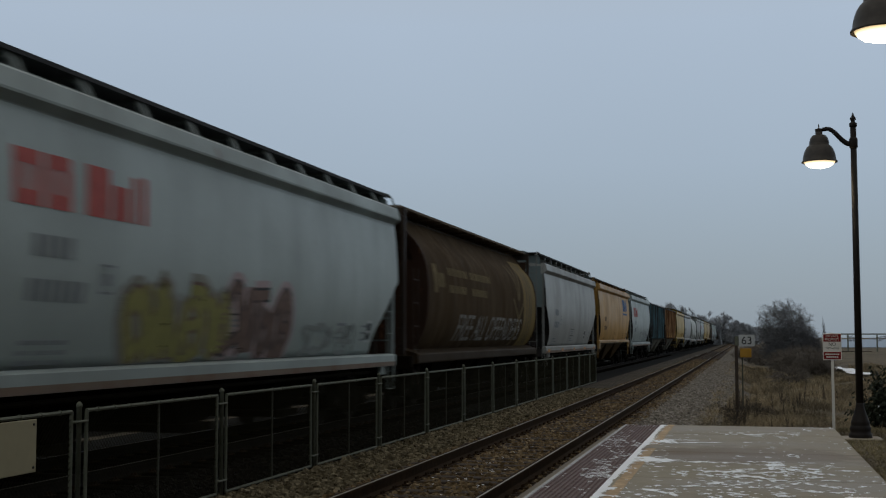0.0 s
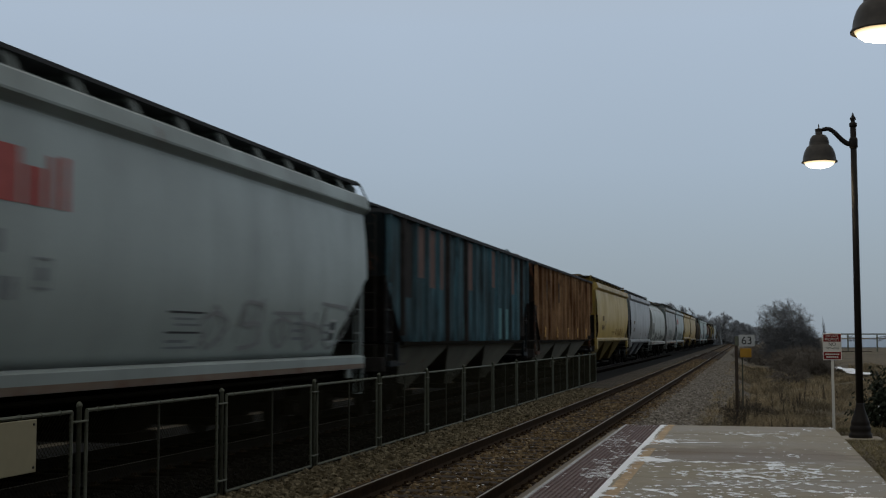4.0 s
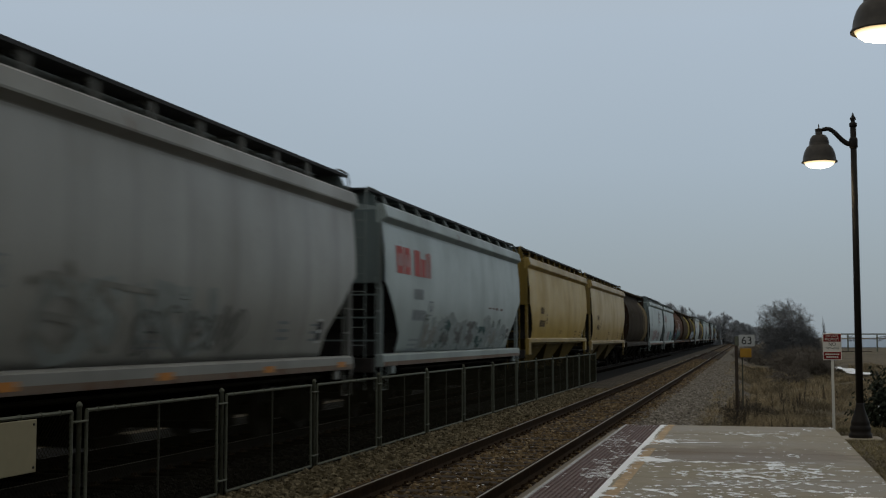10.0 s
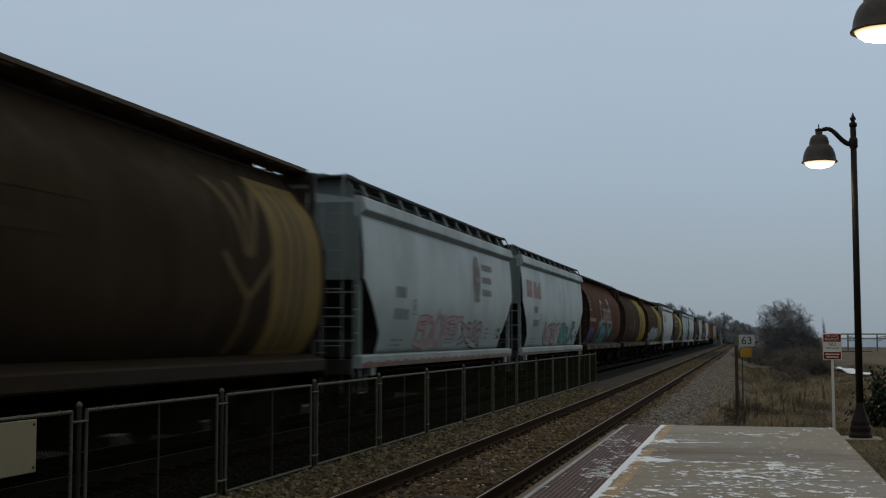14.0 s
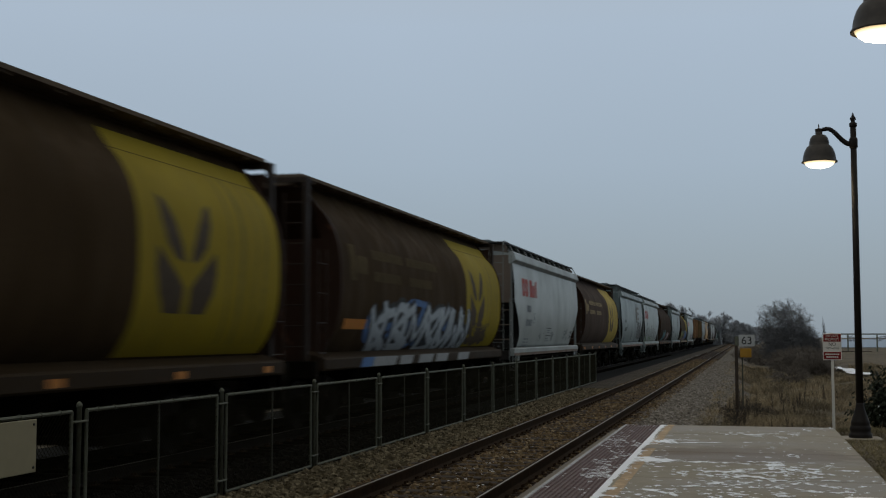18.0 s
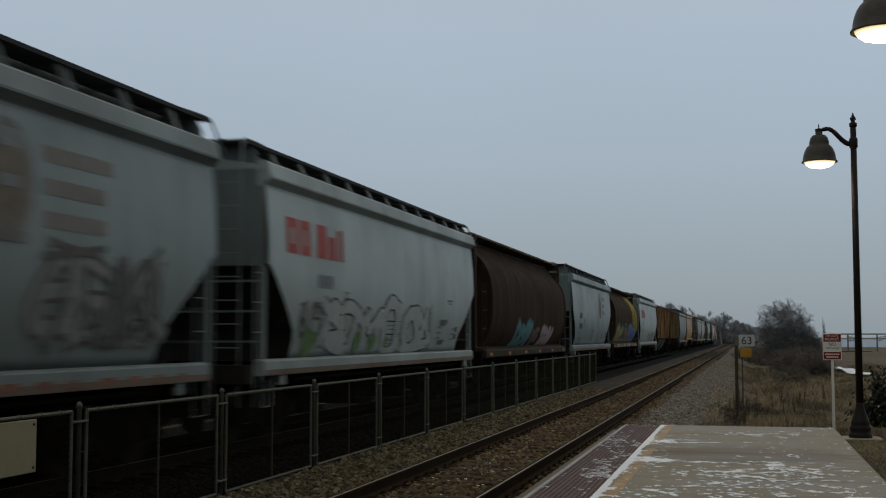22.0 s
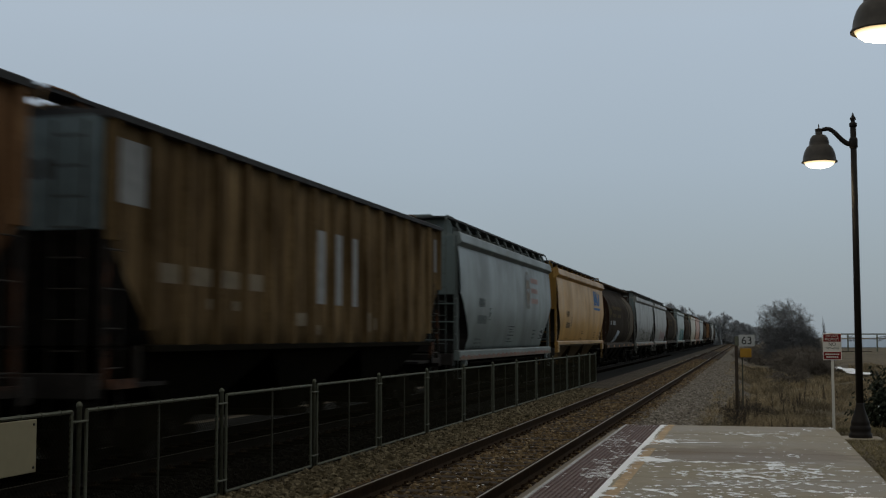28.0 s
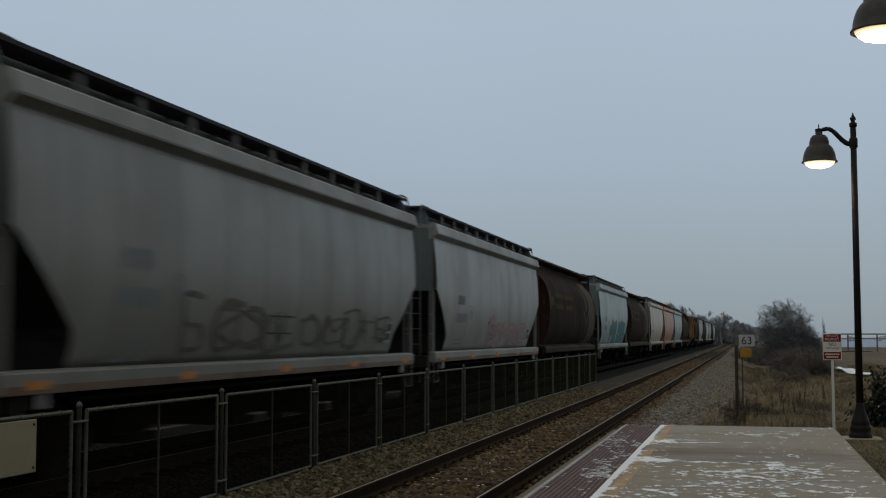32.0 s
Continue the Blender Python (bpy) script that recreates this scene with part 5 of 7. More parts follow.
def chutes(car, half, mat, top, n, span=None):
    span = span or 2 * (half - 3.6)
    step = span / n
    for i in range(n):
        c = -span / 2 + (i + 0.5) * step
        bm = bmesh.new()
        r1 = [bm.verts.new(p) for p in ((-1.38, c - step * 0.52, top), (1.38, c - step * 0.52, top), (1.38, c + step * 0.52, top), (-1.38, c + step * 0.52, top))]
        r2 = [bm.verts.new(p) for p in ((-0.75, c - 0.38, 0.42), (0.75, c - 0.38, 0.42), (0.75, c + 0.38, 0.42), (-0.75, c + 0.38, 0.42))]
        for k in range(4):
            bm.faces.new((r1[k], r1[(k + 1) % 4], r2[(k + 1) % 4], r2[k]))
        bm.faces.new(r2[::-1])
        bm.faces.new(r1)
        bmesh.ops.recalc_face_normals(bm, faces=bm.faces)
        ch = part("hopper_chute", bm, mat, car)
        bm = bmesh.new()
        box(bm, -0.9, 0.9, c - 0.46, c + 0.46, 0.30, 0.42, 0.01)
        part("outlet_gate", bm, M_UNDER, ch)


def common_gear(car, L, trim):
    """Centre sill, couplers, end platforms, end posts, ladders, bogies."""
    half = L / 2
    bm = bmesh.new()
    box(bm, -0.2, 0.2, -half + 0.55, half - 0.55, 0.78, 1.08)
    part("centre_sill", bm, M_UNDER, car)
    ws = []
    for s in (-1, 1):
        ws += build_truck(car, s * (half - 2.55))
        bm = bmesh.new()
        box(bm, -0.11, 0.11, *sorted((s * (half - 0.6), s * (half - 0.12))), 0.78, 0.98, 0.02)
        box(bm, -0.15, 0.15, *sorted((s * (half - 0.16), s * (half + 0.02))), 0.70, 1.02, 0.04)
        part("coupler", bm, M_UNDER, car)
        bm = bmesh.new()
        box(bm, -1.5, 1.5, *sorted((s * (half - 0.62), s * (half - 0.78))), 0.98, 1.28, 0.01)
        box(bm, -1.45, 1.45, *sorted((s * (half - 0.78), s * (half - 2.6))), 1.08, 1.13)
        part("end_platform", bm, trim, car)
    return ws


def end_ladders(car, half, trim, z1):
    for s in (-1, 1):
        for sx in (-1, 1):
            bm = bmesh.new()
            ladder(bm, sx * 1.50, s * (half - 1.06), 0.62, z1, "y", 0.44, max(5, int((z1 - 0.6) / 0.46)))
            part("side_ladder", bm, trim, car)
    bm = bmesh.new()
    ladder(bm, 1.1, -(half - 0.70), 0.62, 4.3, "x", 0.42, 10)
    part("end_ladder", bm, trim, car)


def roof_walk(car, L, trim, x0, x1, z, y0, y1, posts, foot_z, dark, rails=True, lean=False, inset=0.9):
    for sx in (-1, 1):
        bm = bmesh.new()
        a, b = sorted((sx * x0, sx * x1))
        box(bm, a, b, y0, y1, z - 0.035, z)
        rb = part("running_board", bm, dark, car, "dark steel running board")
        bm = bmesh.new()
        box(bm, *sorted((sx * (x1 + 0.001), sx * (x1 + 0.012))), y0, y1, z - 0.05, z + 0.006)
        part("edge_angle", bm, dark, rb)
    for yy, s in ((y0, 1), (y1, -1)):
        bm = bmesh.new()
        box(bm, -x0 + 0.002, x0 - 0.002, *sorted((yy, yy + s * 0.5)), z - 0.045, z - 0.004)
        part("crossover_platform", bm, dark, car)
    bm = bmesh.new()
    for sx in (-1, 1):
        hi, lo = x1 - 0.05, x1 - 0.05
        if lean:
            hi, lo = x1 - 0.06, x1 + 0.1
        w = 0.075 if lean else 0.08
        top = [bm.verts.new((sx * hi + dx, dy, z - 0.034)) for dx, dy in ((-0.03, -w), (0.03, -w), (0.03, w), (-0.03, w))]
        foot = [bm.verts.new((sx * lo + dx, dy, foot_z)) for dx, dy in ((-0.03, -w), (0.03, -w), (0.03, w), (-0.03, w))]
        for k in range(4):
            bm.faces.new((foot[k], foot[(k + 1) % 4], top[(k + 1) % 4], top[k]))
    box(bm, -x1 + 0.021, x1 - 0.021, -0.03, 0.03, z - 0.075, z - 0.037)
    br = None
    for i in range(posts):
        m = Matrix.Translation((0, y0 + inset + (y1 - y0 - 2 * inset) * i / (posts - 1), 0))
        if br is None:
            br = part("board_bracket", bm, trim, car)
            br.matrix_basis = m
        else:
            part_data("board_bracket", br.data, car, m)
    if rails:
        for yy, s, up in ((y0, 1, 0.012), (y1, -1, 0.05)):
            for sx in (-1, 1):
                bm = bmesh.new()
                if lean and s < 0:
                    tube(bm, [(sx * x1, yy - 0.8, z), (sx * x1, yy - 0.1, z + 0.015), (sx * (x1 + 0.03), yy - 0.02, z - 0.02), (sx * (x1 + 0.24), yy, foot_z - 0.1)], 0.02, 6)
                    part("grab_rail", bm, trim, car)
                    continue
                tube(bm, [(sx * x1, yy + s * 0.8, z), (sx * x1, yy + s * 0.5, z + up), (sx * x1, yy + s * 0.05, z + up * 0.7), (sx * x1, yy - s * 0.06, z - 0.10), (sx * x1, yy - s * 0.1, foot_z - 0.1)], 0.02, 6)
                part("grab_rail", bm, trim, car)


def steel_hopper(car, L, mats, deep=True, walk_z=4.98, lean=False, sill_z=(1.36, 1.5)):
    body, trim, under, ends, post_mat, hatch = mats
    half = L / 2
    bn, bf = half - 1.18, half - 0.80
    lo = 1.30 if deep else sill_z[1]

    def front(z):
        if z > 2.86:
            return -bn
        if z > 2.80:
            return -bn + 0.14
        cap = 1.3 if deep else 0.72
        return -bn + 0.14 + min(cap, (2.80 - z) / (1.05 if deep else 0.8) * cap)

    def rear(z):
        return bf - (front(z) + bn)
    levels = [lo, 1.5, 1.65, 1.8, 1.95, 2.1, 2.25, 2.4, 2.6, 2.80, 2.87, 3.1, 3.35, 3.6, 3.85, 4.05, 4.19]
    levels = sorted({lo} | {z for z in levels if z > lo})
    bm = bmesh.new()
    loft(bm, levels, w_steel, front, rear, ends=False)
    part("body", bm, body, car, "smooth curved steel side sheets")
    slope_sheets(car, [z for z in levels if z < 2.9], w_steel, front, M_SOOT_SHADE, rear)
    for sx in (-1, 1):
        bm = bmesh.new()
        prof = [(1.49, 4.115), (1.512, 4.125), (1.525, 4.15), (1.632, 4.235), (1.637, 4.265), (1.585, 4.475), (1.54, 4.51), (1.40, 4.525), (1.40, 4.115)]
        extrude_y(bm, [(sx * x, z) for x, z in prof], -bn - 0.03, bf + 0.03)
        part("roof_edge", bm, trim, car)
        bm = bmesh.new()
        if deep:
            prof = [(1.44, 1.10), (1.60, 1.10), (1.615, 1.13), (1.615, 1.32), (1.58, 1.345), (1.46, 1.36)]
        else:
            prof = [(1.44, sill_z[0]), (1.60, sill_z[0]), (1.60, sill_z[1]), (1.56, sill_z[1] + 0.035), (1.46, sill_z[1] + 0.05)]
        extrude_y(bm, [(sx * x, z) for x, z in prof], -half + 1.0, half - 1.0)
        sill = part("side_sill", bm, trim, car)
        if not deep:
            for s in (-1, 1):
                bm = bmesh.new()
                box(bm, *sorted((sx * 1.48, sx * 1.59)), *sorted((s * (half - 1.0), s * (half - 1.45))), 1.1, sill_z[0] + 0.01)
                part("bolster_end", bm, trim, sill)
            bm = bmesh.new()
            box(bm, *sorted((sx * 1.40, sx * 1.47)), -half + 2.2, half - 2.2, sill_z[0] - 0.075, sill_z[0] - 0.04)
            part("pipe", bm, under, sill)
        else:
            bm = bmesh.new()
            tube(bm, [(sx * 1.5, -half + 2.6, 1.0), (sx * 1.5, half - 2.6, 1.0)], 0.035, 6)
            part("pipe", bm, under, sill)
            bm = bmesh.new()
            box(bm, *sorted((sx * 1.612, sx * 1.618)), -half + 1.05, half - 1.05, 1.105, 1.195)
            part("scuffed_strip", bm, M_SCUFF, sill, "rust-brown scuffed lower edge")
            for s in (-1, 1):
                bm = bmesh.new()
                box(bm, *sorted((sx * 1.52, sx * 1.60)), *sorted((s * (half - 1.75), s * (half - 1.95))), 0.93, 1.11, 0.015)
                part("jacking_pad", bm, trim, sill)
                bm = bmesh.new()
                tube(bm, [(sx * 1.57, s * (half - 1.0), 1.12), (sx * 1.57, s * (half - 1.0), 0.62), (sx * 1.57, s * (half - 1.42), 0.62), (sx * 1.57, s * (half - 1.42), 1.12)], 0.016, 5)
                part("stirrup", bm, trim, sill)
    bm = bmesh.new()
    extrude_y(bm, [(-1.42, 4.40), (1.42, 4.40), (1.42, 4.46), (0.55, 4.60), (-0.55, 4.60), (-1.42, 4.46)], -bn, bf)
    part("roof", bm, trim, car)
    bm = bmesh.new()
    extrude_y(bm, [(-0.8, 4.52), (0.8, 4.52), (0.8, walk_z + 0.06), (0.7, walk_z + 0.11), (-0.7, walk_z + 0.11), (-0.8, walk_z + 0.06)], -bn + 0.2, bf - 0.2)
    part("trough_hatch", bm, hatch, car, "long dark loading hatch")
    roof_walk(car, L, post_mat, 0.85, 1.30, walk_z, -bn - 0.35, bf + 0.35, 11 if lean else 9, 4.48, M_DARKROOF, True, lean, 1.2 if lean else 2.17)
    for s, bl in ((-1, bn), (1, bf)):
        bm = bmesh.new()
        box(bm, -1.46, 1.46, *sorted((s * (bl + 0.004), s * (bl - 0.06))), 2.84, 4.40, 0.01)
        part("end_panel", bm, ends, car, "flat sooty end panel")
        bm = bmesh.new()
        top = [bm.verts.new(p) for x, z in ((-1.36, 4.41), (1.36, 4.41), (1.36, 4.66), (1.27, walk_z - 0.06), (-1.27, walk_z - 0.06), (-1.36, 4.66)) for p in ((x, s * (bl - 0.01), z), (x, s * (bl - 0.05), z))]
        near, far = top[::2], top[1::2]
        bm.faces.new(near)
        bm.faces.new(far[::-1])
        for q in range(6):
            bm.faces.new((near[q], far[q], far[(q + 1) % 6], near[(q + 1) % 6]))
        bmesh.ops.recalc_face_normals(bm, faces=bm.faces)
        part("upper_end_plate", bm, ends, car)
        for sx in (-1, 1):
            bm = bmesh.new()
            box(bm, *sorted((sx * 1.44, sx * 1.51)), *sorted((s * (bl + 0.03), s * (bl - 0.13))), 1.12, 2.85)
            part("corner_post", bm, post_mat, car)
            bm = bmesh.new()
            box(bm, *sorted((sx * 1.465, sx * 1.515)), *sorted((s * (bl + 0.03), s * (bl - 0.12))), 2.851, 4.40)
            part("corner_post", bm, post_mat, car)
        if lean:
            for z in (1.62, 2.1, 2.58):
                bm = bmesh.new()
                box(bm, -1.42, 1.42, *sorted((s * (bl - 0.01), s * (bl + 0.03))), z, z + 0.035)
                part("cross_bar", bm, ends, car)
    chutes(car, half, under, lo + 0.02, 3, None if deep else 13.4)
    end_ladders(car, half, post_mat, 2.95)
    return common_gear(car, L, M_SOOT_SHADE), w_steel


def cylinder_hopper(car, L, mats, white=False, rise=0.0):
    """rise lifts the walkway clear of the roof."""
    body, trim, under, ends, post_mat, hatch = mats
    wide = w_cylw if white else w_cyl
    half = L / 2
    f, r = -half + (1.75 if not white else 1.35), half - 1.25
    lv = [2.74 - 1.67 * math.cos(radians(a)) for a in range(8, 168, 5)] + [4.40, 4.5, 4.595]
    bm = bmesh.new()
    loft(bm, sorted(lv), wide, lambda z: f, lambda z: r, ends=False)
    part("body", bm, body, car, "rounded cylindrical steel tank body")
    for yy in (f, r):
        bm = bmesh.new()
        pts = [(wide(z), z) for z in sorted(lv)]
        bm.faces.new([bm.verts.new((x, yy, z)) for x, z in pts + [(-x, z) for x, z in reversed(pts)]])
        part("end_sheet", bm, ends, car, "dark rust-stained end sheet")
    lv2 = sorted(lv)
    ring = [(wide(z), z) for z in lv2] + [(-wide(z), z) for z in reversed(lv2)]
    for yy in (f, r):
        bm = bmesh.new()
        loops = []
        for k, dy in ((1.02, -0.04), (1.02, 0.04), (0.97, 0.04), (0.97, -0.04)):
            loops.append([bm.verts.new((x * k, yy + dy, 2.74 + (z - 2.74) * k)) for x, z in ring])
        n = len(ring)
        for q in range(4):
            a, b = loops[q], loops[(q + 1) % 4]
            for k in range(n):
                bm.faces.new((a[k], a[(k + 1) % n], b[(k + 1) % n], b[k]))
        bmesh.ops.recalc_face_normals(bm, faces=bm.faces)
        part("end_rim", bm, ends, car)
    for sx in (-1, 1):
        bm = bmesh.new()
        extrude_y(bm, [(sx * x, z) for x, z in ((1.2, 1.10), (1.56, 1.10), (1.58, 1.13), (1.58, 1.30), (1.54, 1.33), (1.1, 1.45))], -half + 1.0, half - 1.0)
        part("side_sill", bm, trim, car)
        bm = bmesh.new()
        a, b = sorted((sx * 0.63, sx * 1.16))
        box(bm, a, b, -half + 0.85, half - 0.85, 4.60 + rise, 4.66 + rise)
        part("running_board", bm, M_BRACKET, car, "overhanging roof walkway")
        bm = bmesh.new()
        box(bm, *sorted((sx * 0.80, sx * 0.82)), f + 0.02, r - 0.02, 4.4, 4.598)
        part("roof_fascia", bm, trim, car)
    bm = bmesh.new()
    for sx in (-1, 1):
        box(bm, *sorted((sx * 0.3, sx * 1.14)), -0.04, 0.04, 4.555 + rise, 4.598 + rise)
        box(bm, *sorted((sx * 0.72, sx * 0.8)), -0.038, 0.038, 4.15, 4.55 + rise)
    box(bm, -0.31, 0.31, -0.028, 0.028, 4.515, 4.59)
    br = None
    for i in range(15):
        m = Matrix.Translation((0, -half + 1.6 + (L - 3.2) * i / 14, 0))
        if br is None:
            br = part("board_bracket", bm, trim if white else M_BRACKET, car)
            br.matrix_basis = m
        else:
            part_data("board_bracket", br.data, car, m)
    bm = bmesh.new()
    extrude_y(bm, [(-0.62, 4.0), (0.62, 4.0), (0.62, 4.76), (0.5, 4.80), (-0.5, 4.80), (-0.62, 4.76)], f + 0.8, r - 0.8)
    part("trough_hatch", bm, trim, car)
    for s, e in ((-1, f), (1, r)):
        bm = bmesh.new()
        for sx in (-1.25, -0.55, 0.55, 1.25):
            box(bm, sx - 0.05, sx + 0.05, *sorted((s * (half - 0.80), s * (half - 0.92))), 1.1, 4.5)
        box(bm, -1.3, 1.3, *sorted((s * (half - 0.80), s * (half - 0.92))), 4.501, 4.595 + rise)
        part("end_frame", bm, post_mat, car, "upright end posts")
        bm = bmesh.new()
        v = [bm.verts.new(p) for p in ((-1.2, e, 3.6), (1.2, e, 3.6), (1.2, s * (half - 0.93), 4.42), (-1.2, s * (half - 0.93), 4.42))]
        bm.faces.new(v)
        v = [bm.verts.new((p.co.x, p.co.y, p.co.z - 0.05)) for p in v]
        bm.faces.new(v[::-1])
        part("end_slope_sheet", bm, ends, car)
    chutes(car, half, under, 1.32, 4)
    end_ladders(car, half, post_mat, 3.3)
    return common_gear(car, L, M_UNDER), wide


def ribbed_hopper(car, L, mats, patchy=False, pale_end=False):
    rnd = random.Random(6)
    body, trim, under, ends, post_mat, hatch = mats
    half = L / 2
    bl = half - 0.85

    def front(z):
        return -bl if z > 3.0 else -bl + (3.0 - z) / 1.4 * 1.3
    bm = bmesh.new()
    loft(bm, [1.6, 2.0, 2.5, 3.0, 3.6, 4.40], w_flat, front, lambda z: -front(z), ends=False)
    part("body", bm, body, car, "flat steel side sheets")
    slope_sheets(car, [1.6, 2.0, 2.5, 3.0, 3.05], w_flat, front, M_SOOT_SHADE)
    n = 17
    for sx in (-1, 1):
        for i in range(n):
            y = -bl + 0.12 + (2 * bl - 0.24) * i / (n - 1)
            edge = bl - abs(y)
            zb = 1.6 if edge > 1.3 else 3.0 - edge / 1.3 * 1.4
            bm = bmesh.new()
            x0, x1 = 1.495, 1.60
            prof = [(x0, y - 0.11), (x1, y - 0.045), (x1, y + 0.045), (x0, y + 0.11)]
            a = [bm.verts.new((sx * p, q, zb)) for p, q in prof]
            b = [bm.verts.new((sx * p, q, 4.36)) for p, q in prof]
            for k in range(3):
                bm.faces.new((a[k], a[k + 1], b[k + 1], b[k]))
            bm.faces.new(a)
            bm.faces.new(b)
            bmesh.ops.recalc_face_normals(bm, faces=bm.faces)
            part("side_post", bm, rnd.choice((body, body, body, M_SOOT_SHADE)) if patchy else body, car)
        bm = bmesh.new()
        extrude_y(bm, [(sx * x, z) for x, z in ((1.45, 4.34), (1.61, 4.34), (1.61, 4.42), (1.5, 4.47), (1.4, 4.47))], -bl - 0.05, bl + 0.05)
        part("roof_edge", bm, M_DARKROOF, car)
        bm = bmesh.new()
        extrude_y(bm, [(sx * x, z) for x, z in ((1.42, 1.52), (1.58, 1.52), (1.58, 1.60), (1.42, 1.62))], -bl + 1.1, bl - 1.1)
        part("side_sill", bm, M_UNDER, car)
        for s in (-1, 1):
            bm = bmesh.new()
            box(bm, *sorted((sx * 1.48, sx * 1.56)), *sorted((s * (half - 0.97), s * (half - 1.7))), 1.08, 1.2)
            box(bm, *sorted((sx * 1.48, sx * 1.56)), *sorted((s * (half - 1.6), s * (half - 1.7))), 1.1, 1.6)
            box(bm, *sorted((sx * 1.46, sx * 1.52)), *sorted((s * (half - 0.90), s * (half - 0.96))), 1.1, 3.05)
            part("corner_frame", bm, ends, car)
    bm = bmesh.new()
    extrude_y(bm, [(-1.45, 4.36), (1.45, 4.36), (1.45, 4.45), (0, 4.56), (-1.45, 4.45)], -bl, bl)
    part("roof", bm, M_DARKROOF, car)
    for s in (-1, 1):
        bm = bmesh.new()
        box(bm, -1.45, 1.45, *sorted((s * (bl + 0.004), s * (bl - 0.06))), 3.0, 4.38)
        plate = part("end_panel", bm, M_ENDBLUE if pale_end else ends, car, "pale blue-grey end panel" if pale_end else "")
        if pale_end and s < 0:
            bm = bmesh.new()
            for k in range(9):
                box(bm, -0.9 + k * 0.2, -0.77 + k * 0.2, -bl - 0.012, -bl - 0.0045, 3.62, 3.86)
            for k in range(5):
                box(bm, -0.9 + k * 0.2, -0.77 + k * 0.2, -bl - 0.012, -bl - 0.0045, 4.0, 4.2)
            tagged(part("end_marks", bm, M_MARK, plate), kind="stuff")
    roof_walk(car, L, trim, 0.45, 0.85, 4.70, -bl - 0.3, bl + 0.3, 9, 4.5, M_DARKROOF)
    for y in np.linspace(-bl + 1.6, bl - 1.6, 8):
        bm = bmesh.new()
        lathe(bm, [(0.34, 4.5), (0.36, 4.62), (0.3, 4.66), (0.05, 4.68)], 12, (0.0, float(y), 0))
        part("hatch", bm, M_DARKROOF, car)
    chutes(car, half, under, 1.55, 3, 14.0)
    end_ladders(car, half, post_mat, 3.0)
    return common_gear(car, L, M_SOOT_SHADE), w_flat


# soot and the shade of the recessed wagon ends, in one colour
M_SOOT_SHADE = plain("sooty_steel", (0.03, 0.026, 0.023), 0.9, 0, 0.4, 4)
M_BRACKET = plain("dusty_brown_bracket", (0.12, 0.09, 0.062), 0.9, 0, 0.3, 5)
M_ENDBLUE = plain("pale_blue_end_paint", (0.12, 0.155, 0.165), 0.7, 0, 0.25, 3)
M_SCUFF = paint("scuffed_rusty_edge", (0.20, 0.155, 0.12), 0.8, 0.75, 0, 0.06, 0.2)
M_DARKROOF = plain("dark_roof_steel", (0.045, 0.046, 0.048), 0.8, 0.1, 0.3, 5)
M_MARK = plain("stencil_black", (0.05, 0.052, 0.055), 0.7, 0, 0.3, 9)
M_MARKB = plain("worn_brown_stencil", (0.13, 0.088, 0.045), 0.7, 0, 0.35, 7)
M_FADED = plain("faded_stencil_grey", (0.22, 0.24, 0.25), 0.7, 0, 0.2, 9)
M_WORNMARK = plain("worn_dark_stencil", (0.09, 0.105, 0.102), 0.7, 0, 0.35, 6)
M_CPRED = plain("faded_red_lettering", (0.41, 0.10, 0.09), 0.65, 0, 0.2, 5)
M_FADERED = plain("pale_red_lettering", (0.34, 0.225, 0.205), 0.65, 0, 0.2, 5)
M_PALERED = plain("washed_out_red_lettering", (0.255, 0.235, 0.22), 0.65, 0, 0.2, 5)
M_BLUE = plain("blue_lettering", (0.05, 0.13, 0.28), 0.65, 0, 0.2, 5)
M_EMB1 = plain("emblem_grey_brown", (0.19, 0.19, 0.175), 0.65, 0, 0.3, 5)
M_EMB2 = plain("emblem_dull_gold", (0.19, 0.165, 0.13), 0.65, 0, 0.3, 5)
M_REFL = plain("orange_reflector", (0.50, 0.20, 0.04), 0.5, 0, 0.2, 9)
M_REFLY = plain("yellow_orange_reflector", (0.55, 0.29, 0.03), 0.5, 0, 0.15, 9)
M_BANDY = paint("yellow_band", (0.28, 0.212, 0.016), 0.45, 0.1, 0, 0.06, 0.25)
M_BANDF = paint("faded_yellow_band", (0.175, 0.122, 0.04), 0.5, 0.1, 0, 0.06, 0.25)
M_BANDO = paint("worn_brown_gold_band", (0.118, 0.083, 0.03), 0.6, 0.2, 0, 0.06, 0.25)
M_FAINTGOLD = plain("faint_gold_paint", (0.095, 0.071, 0.04), 0.75, 0, 0.3, 5)
M_BANDP = paint("pale_yellow_band", (0.45, 0.335, 0.075), 0.4, 0.1, 0, 0.06, 0.25)
M_WHEATD = plain("dark_wheat_paint", (0.07, 0.05, 0.03), 0.7, 0, 0.3, 5)
M_PALEY = plain("pale_yellow_lettering", (0.24, 0.18, 0.08), 0.7, 0, 0.25, 5)
M_TANTEXT = plain("worn_tan_lettering", (0.15, 0.118, 0.066), 0.85, 0, 0.3, 4, 0.03)
M_DULLTEXT = plain("dull_tan_lettering", (0.088, 0.067, 0.036), 0.85, 0, 0.25, 5, 0.03)
M_FADETEXT = plain("nearly_gone_lettering", (0.05, 0.039, 0.023), 0.85, 0, 0.3, 4, 0.03)
M_GWHITE = plain("spray_white", (0.55, 0.56, 0.56), 0.7, 0, 0.15, 7)
M_LETTER = plain("worn_white_letter", (0.38, 0.325, 0.30), 0.75, 0, 0.3, 3)
